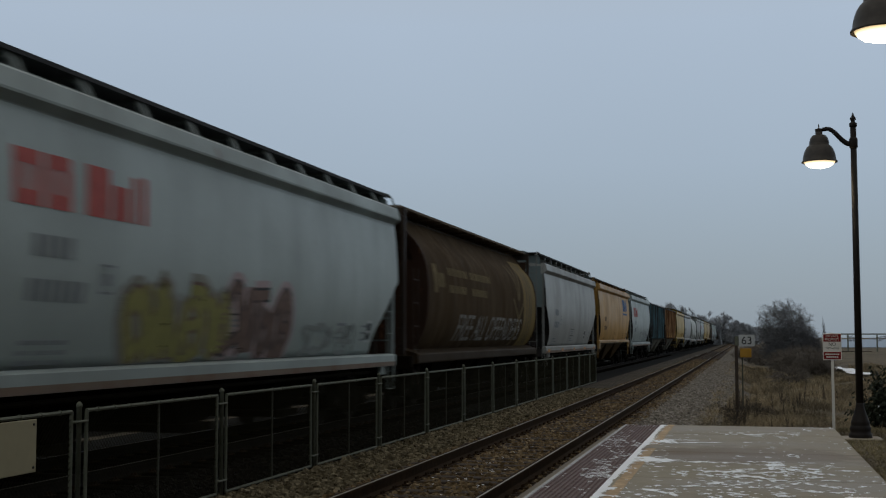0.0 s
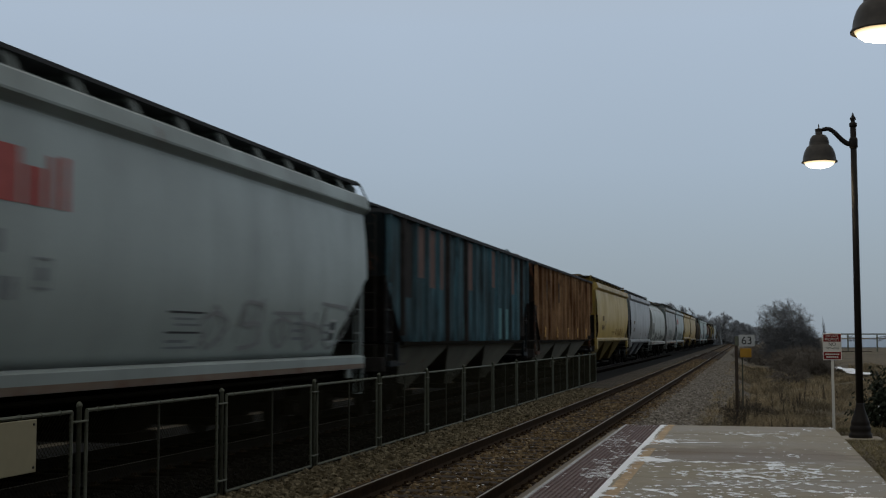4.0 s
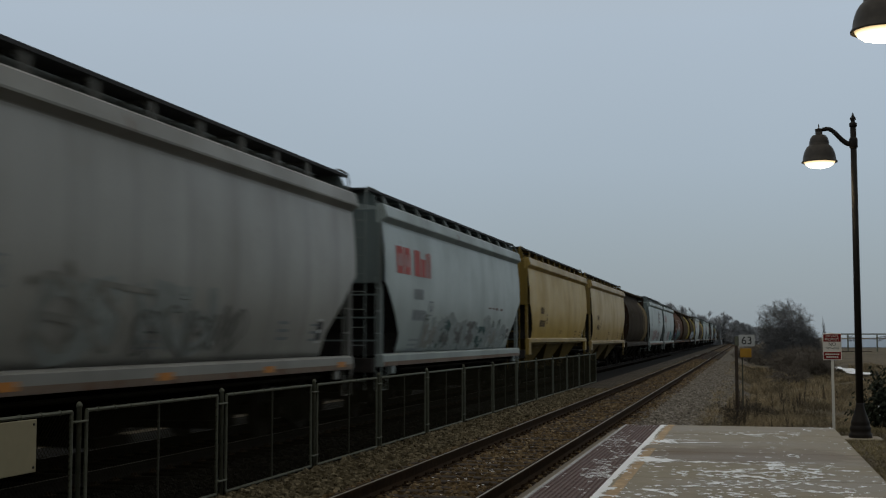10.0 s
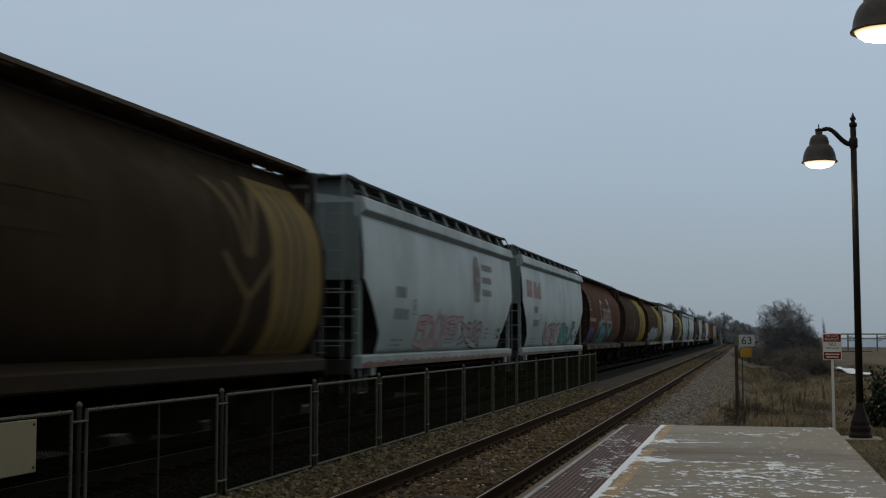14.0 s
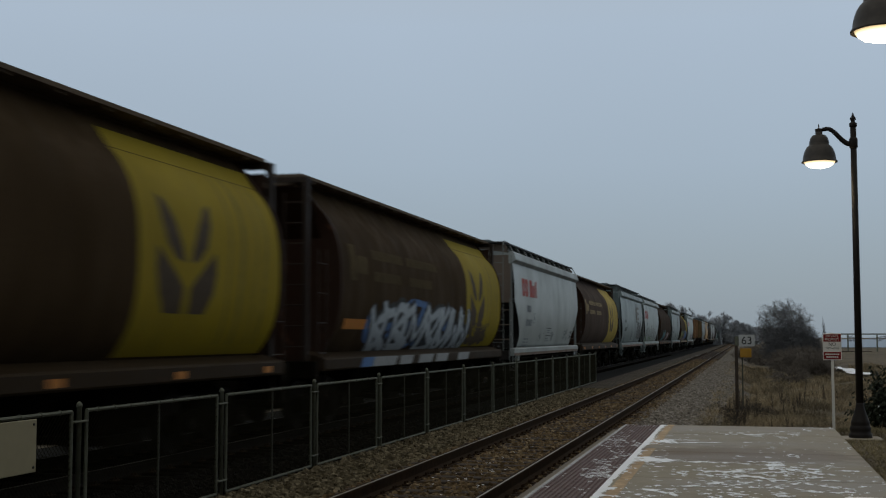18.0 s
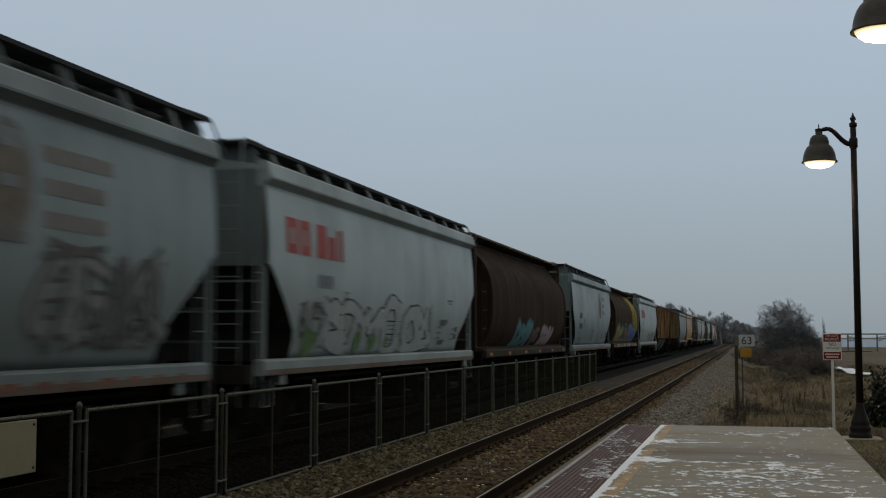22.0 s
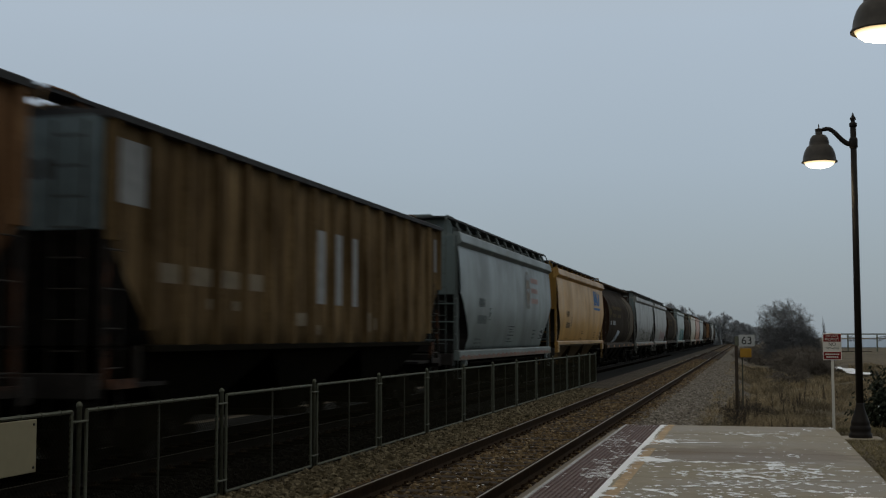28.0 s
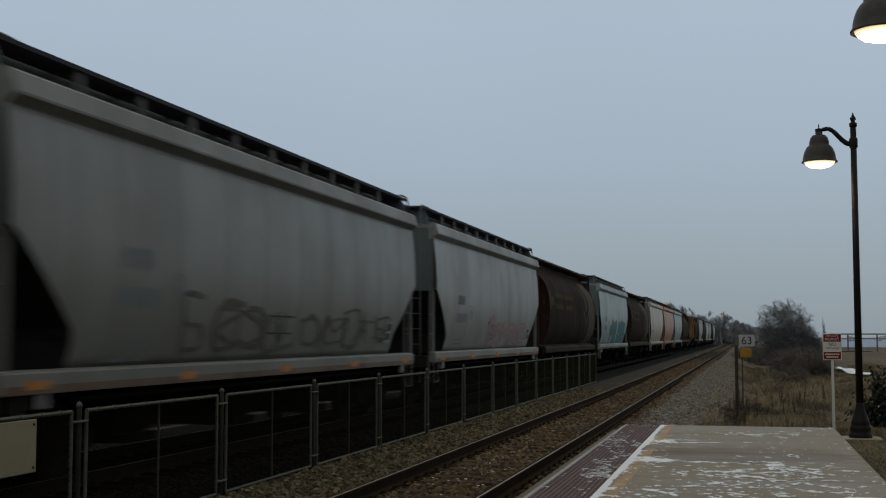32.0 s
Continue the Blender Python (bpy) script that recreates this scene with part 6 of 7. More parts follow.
M_GBRUSH = plain("thin_brown_grey_spray", (0.13, 0.122, 0.105), 0.7, 0, 0.3, 5)
M_GGREY = plain("spray_grey", (0.26, 0.27, 0.27), 0.7, 0, 0.2, 7)
M_GWORN = plain("worn_grey_spray", (0.25, 0.24, 0.215), 0.75, 0, 0.4, 3)
M_GDARK = plain("spray_dark_grey", (0.13, 0.13, 0.122), 0.7, 0, 0.3, 5)
M_GPALE = plain("spray_pale_grey_green", (0.25, 0.285, 0.275), 0.7, 0, 0.25, 5)
M_WHEATL = plain("thin_olive_streak", (0.215, 0.165, 0.017), 0.7, 0, 0.3, 5)
M_GBLACK = plain("spray_black", (0.03, 0.034, 0.036), 0.7, 0, 0.2, 7)
M_GGREEN = plain("spray_green", (0.13, 0.22, 0.09), 0.7, 0, 0.2, 7)
M_GTEAL = plain("spray_teal", (0.10, 0.22, 0.23), 0.7, 0, 0.2, 7)
M_GBLUE = plain("spray_blue", (0.08, 0.16, 0.33), 0.7, 0, 0.2, 7)
M_GPURPLE = plain("spray_purple", (0.09, 0.075, 0.24), 0.7, 0, 0.2, 7)
M_GRED = plain("spray_dull_red", (0.28, 0.10, 0.09), 0.7, 0, 0.2, 7)
M_GPINK = plain("spray_dull_pink", (0.38, 0.30, 0.30), 0.7, 0, 0.2, 7)
M_GOLIVE = plain("spray_olive", (0.26, 0.25, 0.09), 0.7, 0, 0.2, 7)
M_GBROWN = plain("spray_brown", (0.14, 0.085, 0.07), 0.7, 0, 0.2, 7)
M_GTAUPE = plain("spray_taupe", (0.175, 0.12, 0.10), 0.7, 0, 0.3, 6)
M_GICE = plain("spray_pale_blue_white", (0.38, 0.425, 0.455), 0.7, 0, 0.2, 5)
M_GCLEAR = plain("spray_clear_grey", (0.37, 0.40, 0.385), 0.7, 0, 0.15, 5)
M_GFAINT = plain("spray_faint_grey", (0.25, 0.275, 0.262), 0.7, 0, 0.2, 5)
M_GMID = plain("spray_mid_grey", (0.245, 0.245, 0.222), 0.7, 0, 0.35, 4)
M_GORANGE = plain("spray_orange", (0.36, 0.17, 0.045), 0.7, 0, 0.25, 6)
M_GPETROL = plain("spray_petrol", (0.035, 0.075, 0.07), 0.7, 0, 0.3, 6)
M_STAIN = plain("brown_stencil_stain", (0.25, 0.155, 0.045), 0.75, 0, 0.35, 5)
M_OLDTAN = plain("old_tan_paint", (0.20, 0.165, 0.115), 0.75, 0, 0.3, 4)
M_OLDPANEL = plain("old_olive_panel", (0.27, 0.275, 0.24), 0.75, 0, 0.25, 3)
M_TAPE = plain("faded_red_tape", (0.25, 0.11, 0.075), 0.6, 0, 0.35, 4)

COL = {
    "ice": ("pale blue-grey", (0.335, 0.39, 0.372)), "teal": ("dull blue-grey", (0.215, 0.265, 0.257)), "dimgrey": ("dull grey", (0.225, 0.226, 0.20)), "grey": ("light grey", (0.29, 0.29, 0.262)), "silver": ("light silver-grey", (0.36, 0.37, 0.37)),
    "white": ("dirty white", (0.355, 0.385, 0.362)), "tan": ("orange-tan", (0.475, 0.262, 0.062)), "yellow": ("dull yellow", (0.46, 0.315, 0.075)), "ochre": ("ochre yellow", (0.415, 0.278, 0.062)),
    "beige": ("beige-tan", (0.42, 0.294, 0.104)), "brown": ("dark brown", (0.058, 0.037, 0.0175)), "redbrown": ("red-brown", (0.066, 0.039, 0.021)), "oxide": ("oxide red-brown", (0.095, 0.044, 0.024)), "maroon": ("dull red-brown", (0.085, 0.06, 0.045)), "plum": ("grey-brown", (0.055, 0.0385, 0.023)),
    "cream": ("cream", (0.5, 0.45, 0.34)), "orange": ("faded orange", (0.44, 0.21, 0.12)), "slate": ("sooty grey-green", (0.165, 0.198, 0.187)), "blue": ("weathered blue", (0.065, 0.14, 0.172)), "rust": ("rust-brown", (0.17, 0.105, 0.062)), "dirt": ("dirty brown", (0.17, 0.118, 0.066)),
}
TRAIN = [("steel", "ice"), ("cyl", "brown"), ("steel", "grey"), ("open", "tan"), ("steel", "ice"), ("rib", "blue"), ("rib", "rust"), ("open", "yellow"), ("open", "silver"), ("cylw", "white"),
         ("steel", "grey"), ("steel", "ice"), ("open", "ochre"), ("open", "beige"), ("cyl", "plum"), ("steel", "ice"), ("steel", "ice"), ("cyl", "oxide"), ("cyl", "brown"), ("cyl", "brown"),
         ("steel", "white"), ("cyl", "maroon"), ("steel", "teal"), ("steel", "ice"), ("cyl", "redbrown"), ("steel", "teal"), ("cyl", "brown"), ("steel", "ice"), ("rib", "rust"), ("rib", "dirt"),
         ("steel", "slate"), ("open", "tan"), ("cyl", "plum"), ("steel", "dimgrey"), ("steel", "grey"), ("cyl", "plum"), ("steel", "ice"), ("cyl", "plum"), ("steel", "cream"), ("steel", "orange"),
         ("steel", "white"), ("cyl", "brown"), ("rib", "rust"), ("cyl", "plum"), ("steel", "grey"), ("cyl", "brown"), ("steel", "ice"), ("steel", "grey"), ("cyl", "plum"), ("steel", "ice"),
         ("cyl", "redbrown"), ("steel", "grey"), ("steel", "ice"), ("open", "beige"), ("cyl", "brown"), ("steel", "ice"), ("cyl", "plum"), ("steel", "grey"), ("rib", "rust"), ("steel", "ice"), ("cyl", "brown"), ("steel", "grey")]
while len(BOUNDS) < len(TRAIN) + 1:
    BOUNDS.append(BOUNDS[-1] + 17.8)

CARS = []
LABELS = {
    0: "pale blue-grey hopper wagon, red lettering, olive and brown graffiti", 1: "dark brown cylindrical hopper wagon with white sprayed words", 2: "plain light grey hopper wagon with small orange reflectors",
    3: "orange-tan hopper wagon with blue lettering near its end", 4: "pale blue-grey hopper wagon with red lettering and stains", 5: "rib-sided hopper wagon of weathered blue and rust", 6: "rust-brown rib-sided hopper wagon with yellow reflectors",
    7: "dull yellow hopper wagon with exposed discharge chutes", 8: "light silver-grey hopper wagon with exposed discharge chutes", 9: "dirty white rounded hopper wagon with dark graffiti below", 10: "light grey hopper wagon with thin black graffiti",
    11: "pale blue-grey hopper wagon, red lettering, black graffiti below", 12: "ochre yellow hopper wagon with exposed discharge chutes", 13: "beige-tan hopper wagon with exposed discharge chutes", 14: "grey-brown cylindrical hopper wagon with faded end band",
    15: "pale blue-grey hopper wagon with emblem and coloured graffiti", 16: "pale blue-grey hopper wagon with red lettering and graffiti", 17: "oxide red-brown cylindrical hopper wagon with a large white word", 18: "dark brown cylindrical hopper wagon with yellow wheat end band",
    19: "dark brown cylindrical hopper wagon, yellow band, white-blue graffiti", 20: "dirty white hopper wagon with red company lettering", 21: "dull red-brown cylindrical hopper wagon with pale yellow lettering", 22: "dull blue-grey hopper wagon with shield emblem and graffiti",
    23: "pale blue-grey hopper wagon with large black-outlined graffiti", 24: "red-brown cylindrical hopper wagon with teal and pink graffiti", 25: "dull blue-grey hopper wagon with a shield emblem", 26: "dark brown cylindrical hopper wagon, yellow band, colourful graffiti",
    27: "pale blue-grey hopper wagon with red company lettering", 28: "rust-brown rib-sided hopper wagon with pale lower band", 29: "dirty brown rib-sided hopper wagon with white patches", 30: "streaked sooty grey-green hopper wagon with shield emblem",
    31: "faded orange-tan hopper wagon with blue company lettering", 32: "grey-brown cylindrical hopper wagon with pale sprayed blob",
}


REFL = {}


def reflectors(car, width, half, mat, n=5, z=1.15, x=1.62, h=0.10, w=0.42):
    key = (x, z, h, w)
    if key not in REFL:
        bm = bmesh.new()
        box(bm, 0, 0.004, -w / 2, w / 2, 0, h)
        me = bpy.data.meshes.new("reflector")
        bm.to_mesh(me)
        bm.free()
        me.materials.append(mat)
        REFL[key] = me
    for i in range(n):
        y = -half + 1.7 + (2 * half - 3.4) * i / (n - 1)
        tagged(part_data("reflector", REFL[key], car, Matrix.Translation((x, y, z))), "orange reflective strip")


def decorate(i, kind, car, L, wf):
    half = L / 2
    k = chr(65 + i) if i < 26 else "abcdefghijklmnopqrstuvwxyz"[(i - 26) % 26] if i < 52 else "-"
    if kind in ("steel", "open"):
        dark = M_MARKB if kind == "open" else M_WORNMARK if k in "WZe" else M_FADED
        marks(car, wf, -half + 3.5, 2.57, dark, i)
        side_data(car, wf, half, dark, i, kind == "steel")
    if kind == "steel" and k in "CGKhi":
        reflectors(car, wf, half, M_REFL)
    if kind == "steel" and k in "PWZe":
        bm = bmesh.new()
        n = 22
        rnd = random.Random(i)
        for j in range(n):
            y = -half + 1.3 + (L - 2.6) * j / n
            box(bm, 1.616, 1.619, y, y + (L - 2.6) / n * rnd.uniform(0.25, 0.6), 1.15, 1.23)
        tagged(part("reflective_tape", bm, M_TAPE, car, "row of faded red reflective strips"), kind="stuff")
        emblem(car, wf, 2.8, 3.35, M_PALERED if k in "PWZ" else M_FADERED)
    if kind == "cyl" and k not in "BOTjl":
        reflectors(car, wf, half, M_REFL, 6, 1.15, 1.584, 0.1, 0.3)
    if k in "AELQUXb" and kind == "steel":
        y0 = {"A": -6.0, "E": -6.05, "L": -6.75, "Q": -6.75, "U": -6.05, "X": -6.5, "b": -6.55}[k]
        word_blocks(car, wf, y0, 3.1, 0.6, M_FADERED if k == "Q" else M_CPRED, "company_word", "two_groups")
    if k in "Df":
        word_blocks(car, wf, half - 5.0, 3.27, 0.72, M_BLUE, "company_word", "initials")
    if k == "A":
        graffiti(car, wf, -3.5, -0.75, 1.40, 2.42, M_GOLIVE, M_GTAUPE, 1, 6, 0.15, edge=0.05, back=M_OLDPANEL, slant=0.3)
        graffiti(car, wf, -0.75, 2.1, 1.42, 2.45, M_GTAUPE, M_GBLACK, 2, 6, 0.14, edge=0.04, back=M_GPINK)
        graffiti(car, wf, 2.5, 5.6, 1.42, 2.0, M_GFAINT, None, 52, 5, 0.09)
    if k == "B":
        vs, fs = text_mesh("FREE ALL OFFENDERS.", 0.78)
        sprayed_words(car, wf, [(0.6 + u * 1.22 + v * 0.4, 1.92 + v * 1.3) for u, v in vs], fs, M_GWORN, "graffiti_letter", "white spray-painted letter")
    if k in "BV" or k in "TOgjl":
        mat = {"V": M_PALEY, "B": M_TANTEXT, "O": M_FADETEXT}.get(k, M_DULLTEXT)
        if kind == "cyl":
            rows = [(-6.75, -6.35, 2.8, 3.5), (-6.3, -5.65, 2.95, 3.3)]
            for a, b, z in ((-5.2, -3.1, 3.28), (-2.65, -0.1, 3.28), (-5.2, -3.3, 2.84), (-2.5, -0.65, 2.84)):
                y = a
                while y < b:
                    rows.append((y, y + 0.2, z, z + 0.2))
                    y += 0.25
            tagged(decal("lettering", *rects(rows), mat, car, wf, 0.007, "faded two-line lettering blocks"), kind="stuff")
    if k in "STa":
        wheat(car, wf, half - {"T": 5.9, "S": 6.0, "a": 4.7}[k], half - 1.29, M_WHEATD, M_BANDY, 1.45 if k != "a" else 2.1, 4.38)
    if k == "U":
        for y0, y1, z0, z1 in ((-2.4, -1.2, 1.5, 1.9), (0.4, 1.6, 1.5, 2.0), (3.6, 5.2, 1.5, 2.2)):
            smear(car, wf, y0, y1, z0, z1, M_GFAINT, y0 * 1.9, "faint grey scuffs", -0.12, 0.2)
    if k == "V":
        wheat(car, wf, half - 6.0, half - 1.29, M_WHEATD, M_BANDP, 1.36, 4.38)
    if k in "BOgjl" and kind == "cyl":
        wheat(car, wf, half - 3.6, half - 1.29, None, M_BANDF if k in "BO" else M_FAINTGOLD, 1.42, 4.3)
        c = half - 4.55
        for pts in (((-0.95, 2.95), (-0.4, 2.55), (0, 2.3)), ((0.95, 2.95), (0.4, 2.55), (0, 2.3)), ((0, 2.3), (-0.06, 1.9), (-0.2, 1.45)), ((-0.95, 4.05), (-0.45, 3.6), (-0.12, 2.95)), ((0.85, 4.05), (0.4, 3.6), (0.12, 2.95)), ((0.02, 4.1), (0.0, 3.5), (0.0, 2.9))):
            decal("wheat_line", *ribbon(smooth_line([(c + u, v) for u, v in pts]), 0.15), M_BANDO if k in "BO" else M_FAINTGOLD, car, wf, 0.012, "worn gold wheat ear line")
        for u in (0.5, 0.95, 1.35):
            decal("band_streak", *ribbon(smooth_line([(half - 3.6 + u, 4.2), (half - 3.5 + u, 3.2), (half - 3.62 + u, 2.2), (half - 3.55 + u, 1.5)]), 0.13), M_WHEATD, car, wf, 0.010, "dark worn streak in the band")
    if k == "E":
        graffiti(car, wf, 0.2, 6.5, 1.5, 2.3, M_GGREY, None, 5, 5, 0.06)
    if k == "H":
        for r in ((-0.9, 0.9, 1.98, 2.03), (1.2, 1.7, 1.85, 2.2), (2.3, 2.7, 1.8, 2.2), (2.9, 3.3, 1.8, 2.1), (3.5, 4.2, 1.8, 2.2), (4.6, 4.9, 1.85, 2.2), (5.2, 5.4, 1.8, 2.25)):
            decal("stencil_bar", *rects([r]), M_STAIN, car, wf)
    if k in "J":
        decal("old_panel", *rects([(-7.0, -5.1, 1.9, 2.85)]), M_OLDPANEL, car, wf, 0.005, "olive-grey repainted panel")
        smear(car, wf, -7.0, -5.2, 2.0, 2.36, M_GDARK, 7, cover=0.45)
        smear(car, wf, -6.6, -6.1, 2.42, 2.66, M_GDARK, 8, cover=0.2)
        for y0, y1, z0, z1, m, c, sl in ((-5.9, -5.0, 1.45, 1.75, M_GDARK, 0.0, 0), (-4.5, -3.4, 1.45, 2.05, M_GMID, 0.25, 0.3), (-3.9, -2.6, 1.6, 2.12, M_GDARK, 0.28, 0.1), (-3.4, -2.9, 1.38, 1.75, M_GDARK, 0.25, 0), (-2.5, -1.75, 1.42, 1.82, M_GDARK, 0.4, 0), (-0.6, 0.7, 1.5, 2.1, M_GDARK, 0.24, 0.35), (1.3, 2.0, 1.5, 2.3, M_GMID, 0.4, 0.25), (2.0, 3.3, 1.45, 1.95, M_GDARK, 0.18, 0.3), (3.5, 5.0, 1.45, 1.9, M_GDARK, 0.32, 0), (5.1, 6.5, 1.5, 1.88, M_GDARK, 0.12, 0.2), (5.9, 6.9, 1.4, 1.7, M_GBROWN, 0.0, 0)):
            smear(car, wf, y0, y1, z0, z1, m, y0 * 3.1, "dark smeared graffiti patch", c, sl)
        for y0, y1 in ((-8.0, -7.2), (-6.9, -6.2), (-5.6, -5.3), (-3.9, -3.1), (-1.5, -0.7), (1.2, 2.0), (3.9, 4.9), (5.4, 6.6)):
            smear(car, lambda z: 1.583, y0, y1, 1.13, 1.29, M_SCUFF if y0 > -7 else M_GBROWN, y0 * 1.7, "rusty scraped patch on the sill", 0.35, 0, 0.003)
        smear(car, lambda z: 1.583, -half + 1.3, half - 1.4, 1.255, 1.30, M_GTAUPE, 5, "rust line along the sill", 0.15, 0, 0.002)
        decal("seam", *rects([(-half + 1.45, half - 1.3, 3.99, 4.005)]), M_GBROWN, car, wf, 0.006, "rusty weld seam")
        decal("seam", *rects([(0.5, half - 1.3, 2.56, 2.572)]), M_GBROWN, car, wf, 0.006, "rusty weld seam")
        for y in (4.6, 5.15, 5.6):
            decal("rust_scrape", *rects([(y, y + 0.3, 2.5 + 0.03 * (y < 5), 2.56)]), M_GBROWN, car, wf, 0.008, "brown rust scrape")
    if k == "K":
        graffiti(car, wf, -3.1, 1.4, 1.5, 2.45, M_GFAINT, None, 38, 4, 0.2, off=0.004)
        graffiti(car, wf, -3.1, -1.0, 1.5, 2.5, M_GMID, None, 8, 2, 0.08, off=0.009, slant=0.35)
        graffiti(car, wf, -0.9, 2.4, 1.5, 2.2, M_GDARK, None, 48, 4, 0.045, off=0.009, slant=0.3)
    if k == "L":
        graffiti(car, wf, -4.6, 5.6, 1.42, 2.15, M_GPALE, M_GFAINT, 9, 10, 0.15, edge=0.1)
        for y0, y1, z0, z1, m, c in ((-4.3, -3.1, 1.45, 2.1, M_GMID, 0.15), (-2.8, -1.7, 1.45, 2.15, M_GPETROL, 0.0), (-2.6, -1.5, 1.5, 2.0, M_GDARK, 0.1), (-1.2, -0.3, 1.45, 2.05, M_GDARK, 0.12), (0.2, 1.5, 1.42, 2.15, M_GDARK, 0.1), (1.2, 2.7, 1.42, 2.1, M_GPETROL, -0.04), (3.1, 4.8, 1.45, 1.95, M_GMID, 0.05)):
            smear(car, wf, y0, y1, z0, z1, m, y0 * 2.7, "dark smeared graffiti patch", c, 0.2, 0.018)
        for y in (2.95, 3.5, 4.0, 4.7):
            decal("rust_scrape", *rects([(y, y + 0.35, 2.53 - 0.02 * (y > 3.6), 2.575)]), M_GBROWN, car, wf, 0.008, "brown rust scrape")
    if k == "P":
        graffiti(car, wf, -3.6, 0.9, 1.5, 2.35, M_GPINK, M_GRED, 10, 5, 0.11, edge=0.028)
        graffiti(car, wf, 1.0, 3.6, 1.55, 2.15, M_GPINK, M_GPETROL, 11, 4, 0.12, edge=0.05)
    if k == "Q":
        graffiti(car, wf, -2.6, 1.0, 1.5, 2.3, M_GPINK, M_GBLACK, 12, 4, 0.18, edge=0.05)
        graffiti(car, wf, 1.3, 5.2, 1.5, 2.3, M_GTEAL, M_GPETROL, 13, 4, 0.18, edge=0.05)
    if k == "R":
        vs, fs = text_mesh("Canada", 1.25)
        sprayed_words(car, wf, [(-0.05 + u * 1.3, 2.98 + v * 1.4) for u, v in vs], fs, M_LETTER, "letter", "large faded white letter")
        decal("flag", *rects([(1.15, 1.32, 3.5, 3.8), (1.65, 1.82, 3.5, 3.8), (1.4, 1.58, 3.54, 3.76)]), M_GPINK, car, wf, 0.009)
        for pts in (((-3.35, 1.38), (-3.2, 1.9), (-2.95, 2.3)), ((-3.1, 2.32), (-2.4, 2.42), (-1.9, 2.3)), ((-2.2, 2.35), (-2.1, 1.9), (-2.4, 1.42)), ((-1.6, 2.35), (-1.65, 1.9), (-1.9, 1.45)), ((-1.2, 2.2), (-0.75, 2.2), (-0.45, 1.9), (-0.75, 1.5)), ((-1.1, 2.15), (-1.2, 1.8), (-1.0, 1.5)), ((0.05, 2.1), (-0.15, 1.8), (0.05, 1.5)), ((0.6, 2.6), (0.65, 2.1), (0.4, 1.42)), ((1.25, 2.4), (1.4, 2.05), (1.8, 1.98), (2.3, 2.2)), ((2.95, 2.65), (2.55, 2.15), (2.15, 1.75), (2.0, 1.38)), ((-2.6, 1.43), (-1.0, 1.46), (0.9, 1.43)), ((-2.3, 2.0), (-0.3, 2.05))):
            decal("tag_shadow", *ribbon(smooth_line(pts), 0.40), M_GPETROL, car, wf, 0.006)
            decal("tag_stroke", *ribbon(smooth_line(pts), 0.27), M_GTEAL, car, wf, 0.011, "broad pale teal spray stroke")
        graffiti(car, wf, 3.1, 4.9, 1.55, 1.95, M_GPETROL, None, 14, 4, 0.06)
        graffiti(car, wf, -4.6, -3.4, 1.55, 1.85, M_GPETROL, None, 64, 3, 0.05)
        graffiti(car, wf, -7.3, -5.6, 1.42, 2.25, M_GPURPLE, None, 15, 2, 0.18, slant=0.4)
        decal("patch", *rects([(-6.64, -6.15, 2.46, 2.70)]), M_CPRED, car, wf, 0.009, "orange-red painted square")
        decal("small_letters", *rects([(-7.1, -6.68, 2.48, 2.63), (-6.05, -4.65, 2.48, 2.65), (-7.1, -6.6, 3.2, 3.28), (-7.1, -6.5, 3.38, 3.46), (-7.1, -6.6, 3.56, 3.64), (-7.05, -6.3, 3.0, 3.1)]), M_EMB1, car, wf, 0.009)
    if k == "T":
        graffiti(car, wf, -5.6, 1.2, 1.6, 2.5, M_GBLUE, None, 17, 7, 0.16, off=0.004)
        graffiti(car, wf, -5.3, 0.2, 1.40, 2.5, M_GICE, M_GBLACK, 16, 4, 0.19, off=0.009, edge=0.11)
        graffiti(car, wf, 0.5, 3.3, 1.40, 2.45, M_GICE, M_GBLACK, 66, 3, 0.15, off=0.009, edge=0.12)
        for a, b, m in ((-6.0, -5.3, M_GBLUE), (-5.25, -3.6, M_GGREY), (-3.3, -2.3, M_GGREY), (-1.7, -0.5, M_GGREY), (-0.1, 1.0, M_GGREY), (2.2, 3.4, M_GGREY)):
            bm = bmesh.new()
            v = [bm.verts.new((1.583, y, z)) for y, z in ((a, 1.12), (b, 1.12), (b + 0.25, 1.31), (a + 0.15, 1.31))]
            bm.faces.new(v)
            part("painted_strip", bm, m, car, "pale sprayed paint running over the sill")
        smear(car, wf, half - 6.2, half - 2.6, 1.46, 2.1, M_WHEATD, 4, "dark thin spray over the band", 0.28)
        decal("stripe", *rects([(-6.9, -4.5, 1.86, 2.06)]), M_REFL, car, wf, 0.007, "faded orange stripe")
    if k == "S":
        decal("patch", *rects([(-4.9, -4.3, 2.25, 2.5), (-4.0, -2.6, 2.25, 2.5)]), M_DULLTEXT, car, wf, 0.007, "faded lettering patch")
        for y, z0, z1 in ((-1.5, 1.7, 2.9), (-1.5, 1.75, 2.1)):
            decal("scrape", *rects([(y, y + 0.45, z0, z1)], 0.12), M_GBROWN if z1 > 2.5 else M_DULLTEXT, car, wf, 0.006 if z1 > 2.5 else 0.009, "worn paint scrape")
    if k == "W":
        graffiti(car, wf, 3.2, 6.1, 1.62, 2.85, M_GGREY, M_GDARK, 19, 3, 0.13, edge=0.06)
        graffiti(car, wf, 3.3, 5.9, 1.62, 2.8, M_GDARK, None, 69, 3, 0.07, off=0.017)
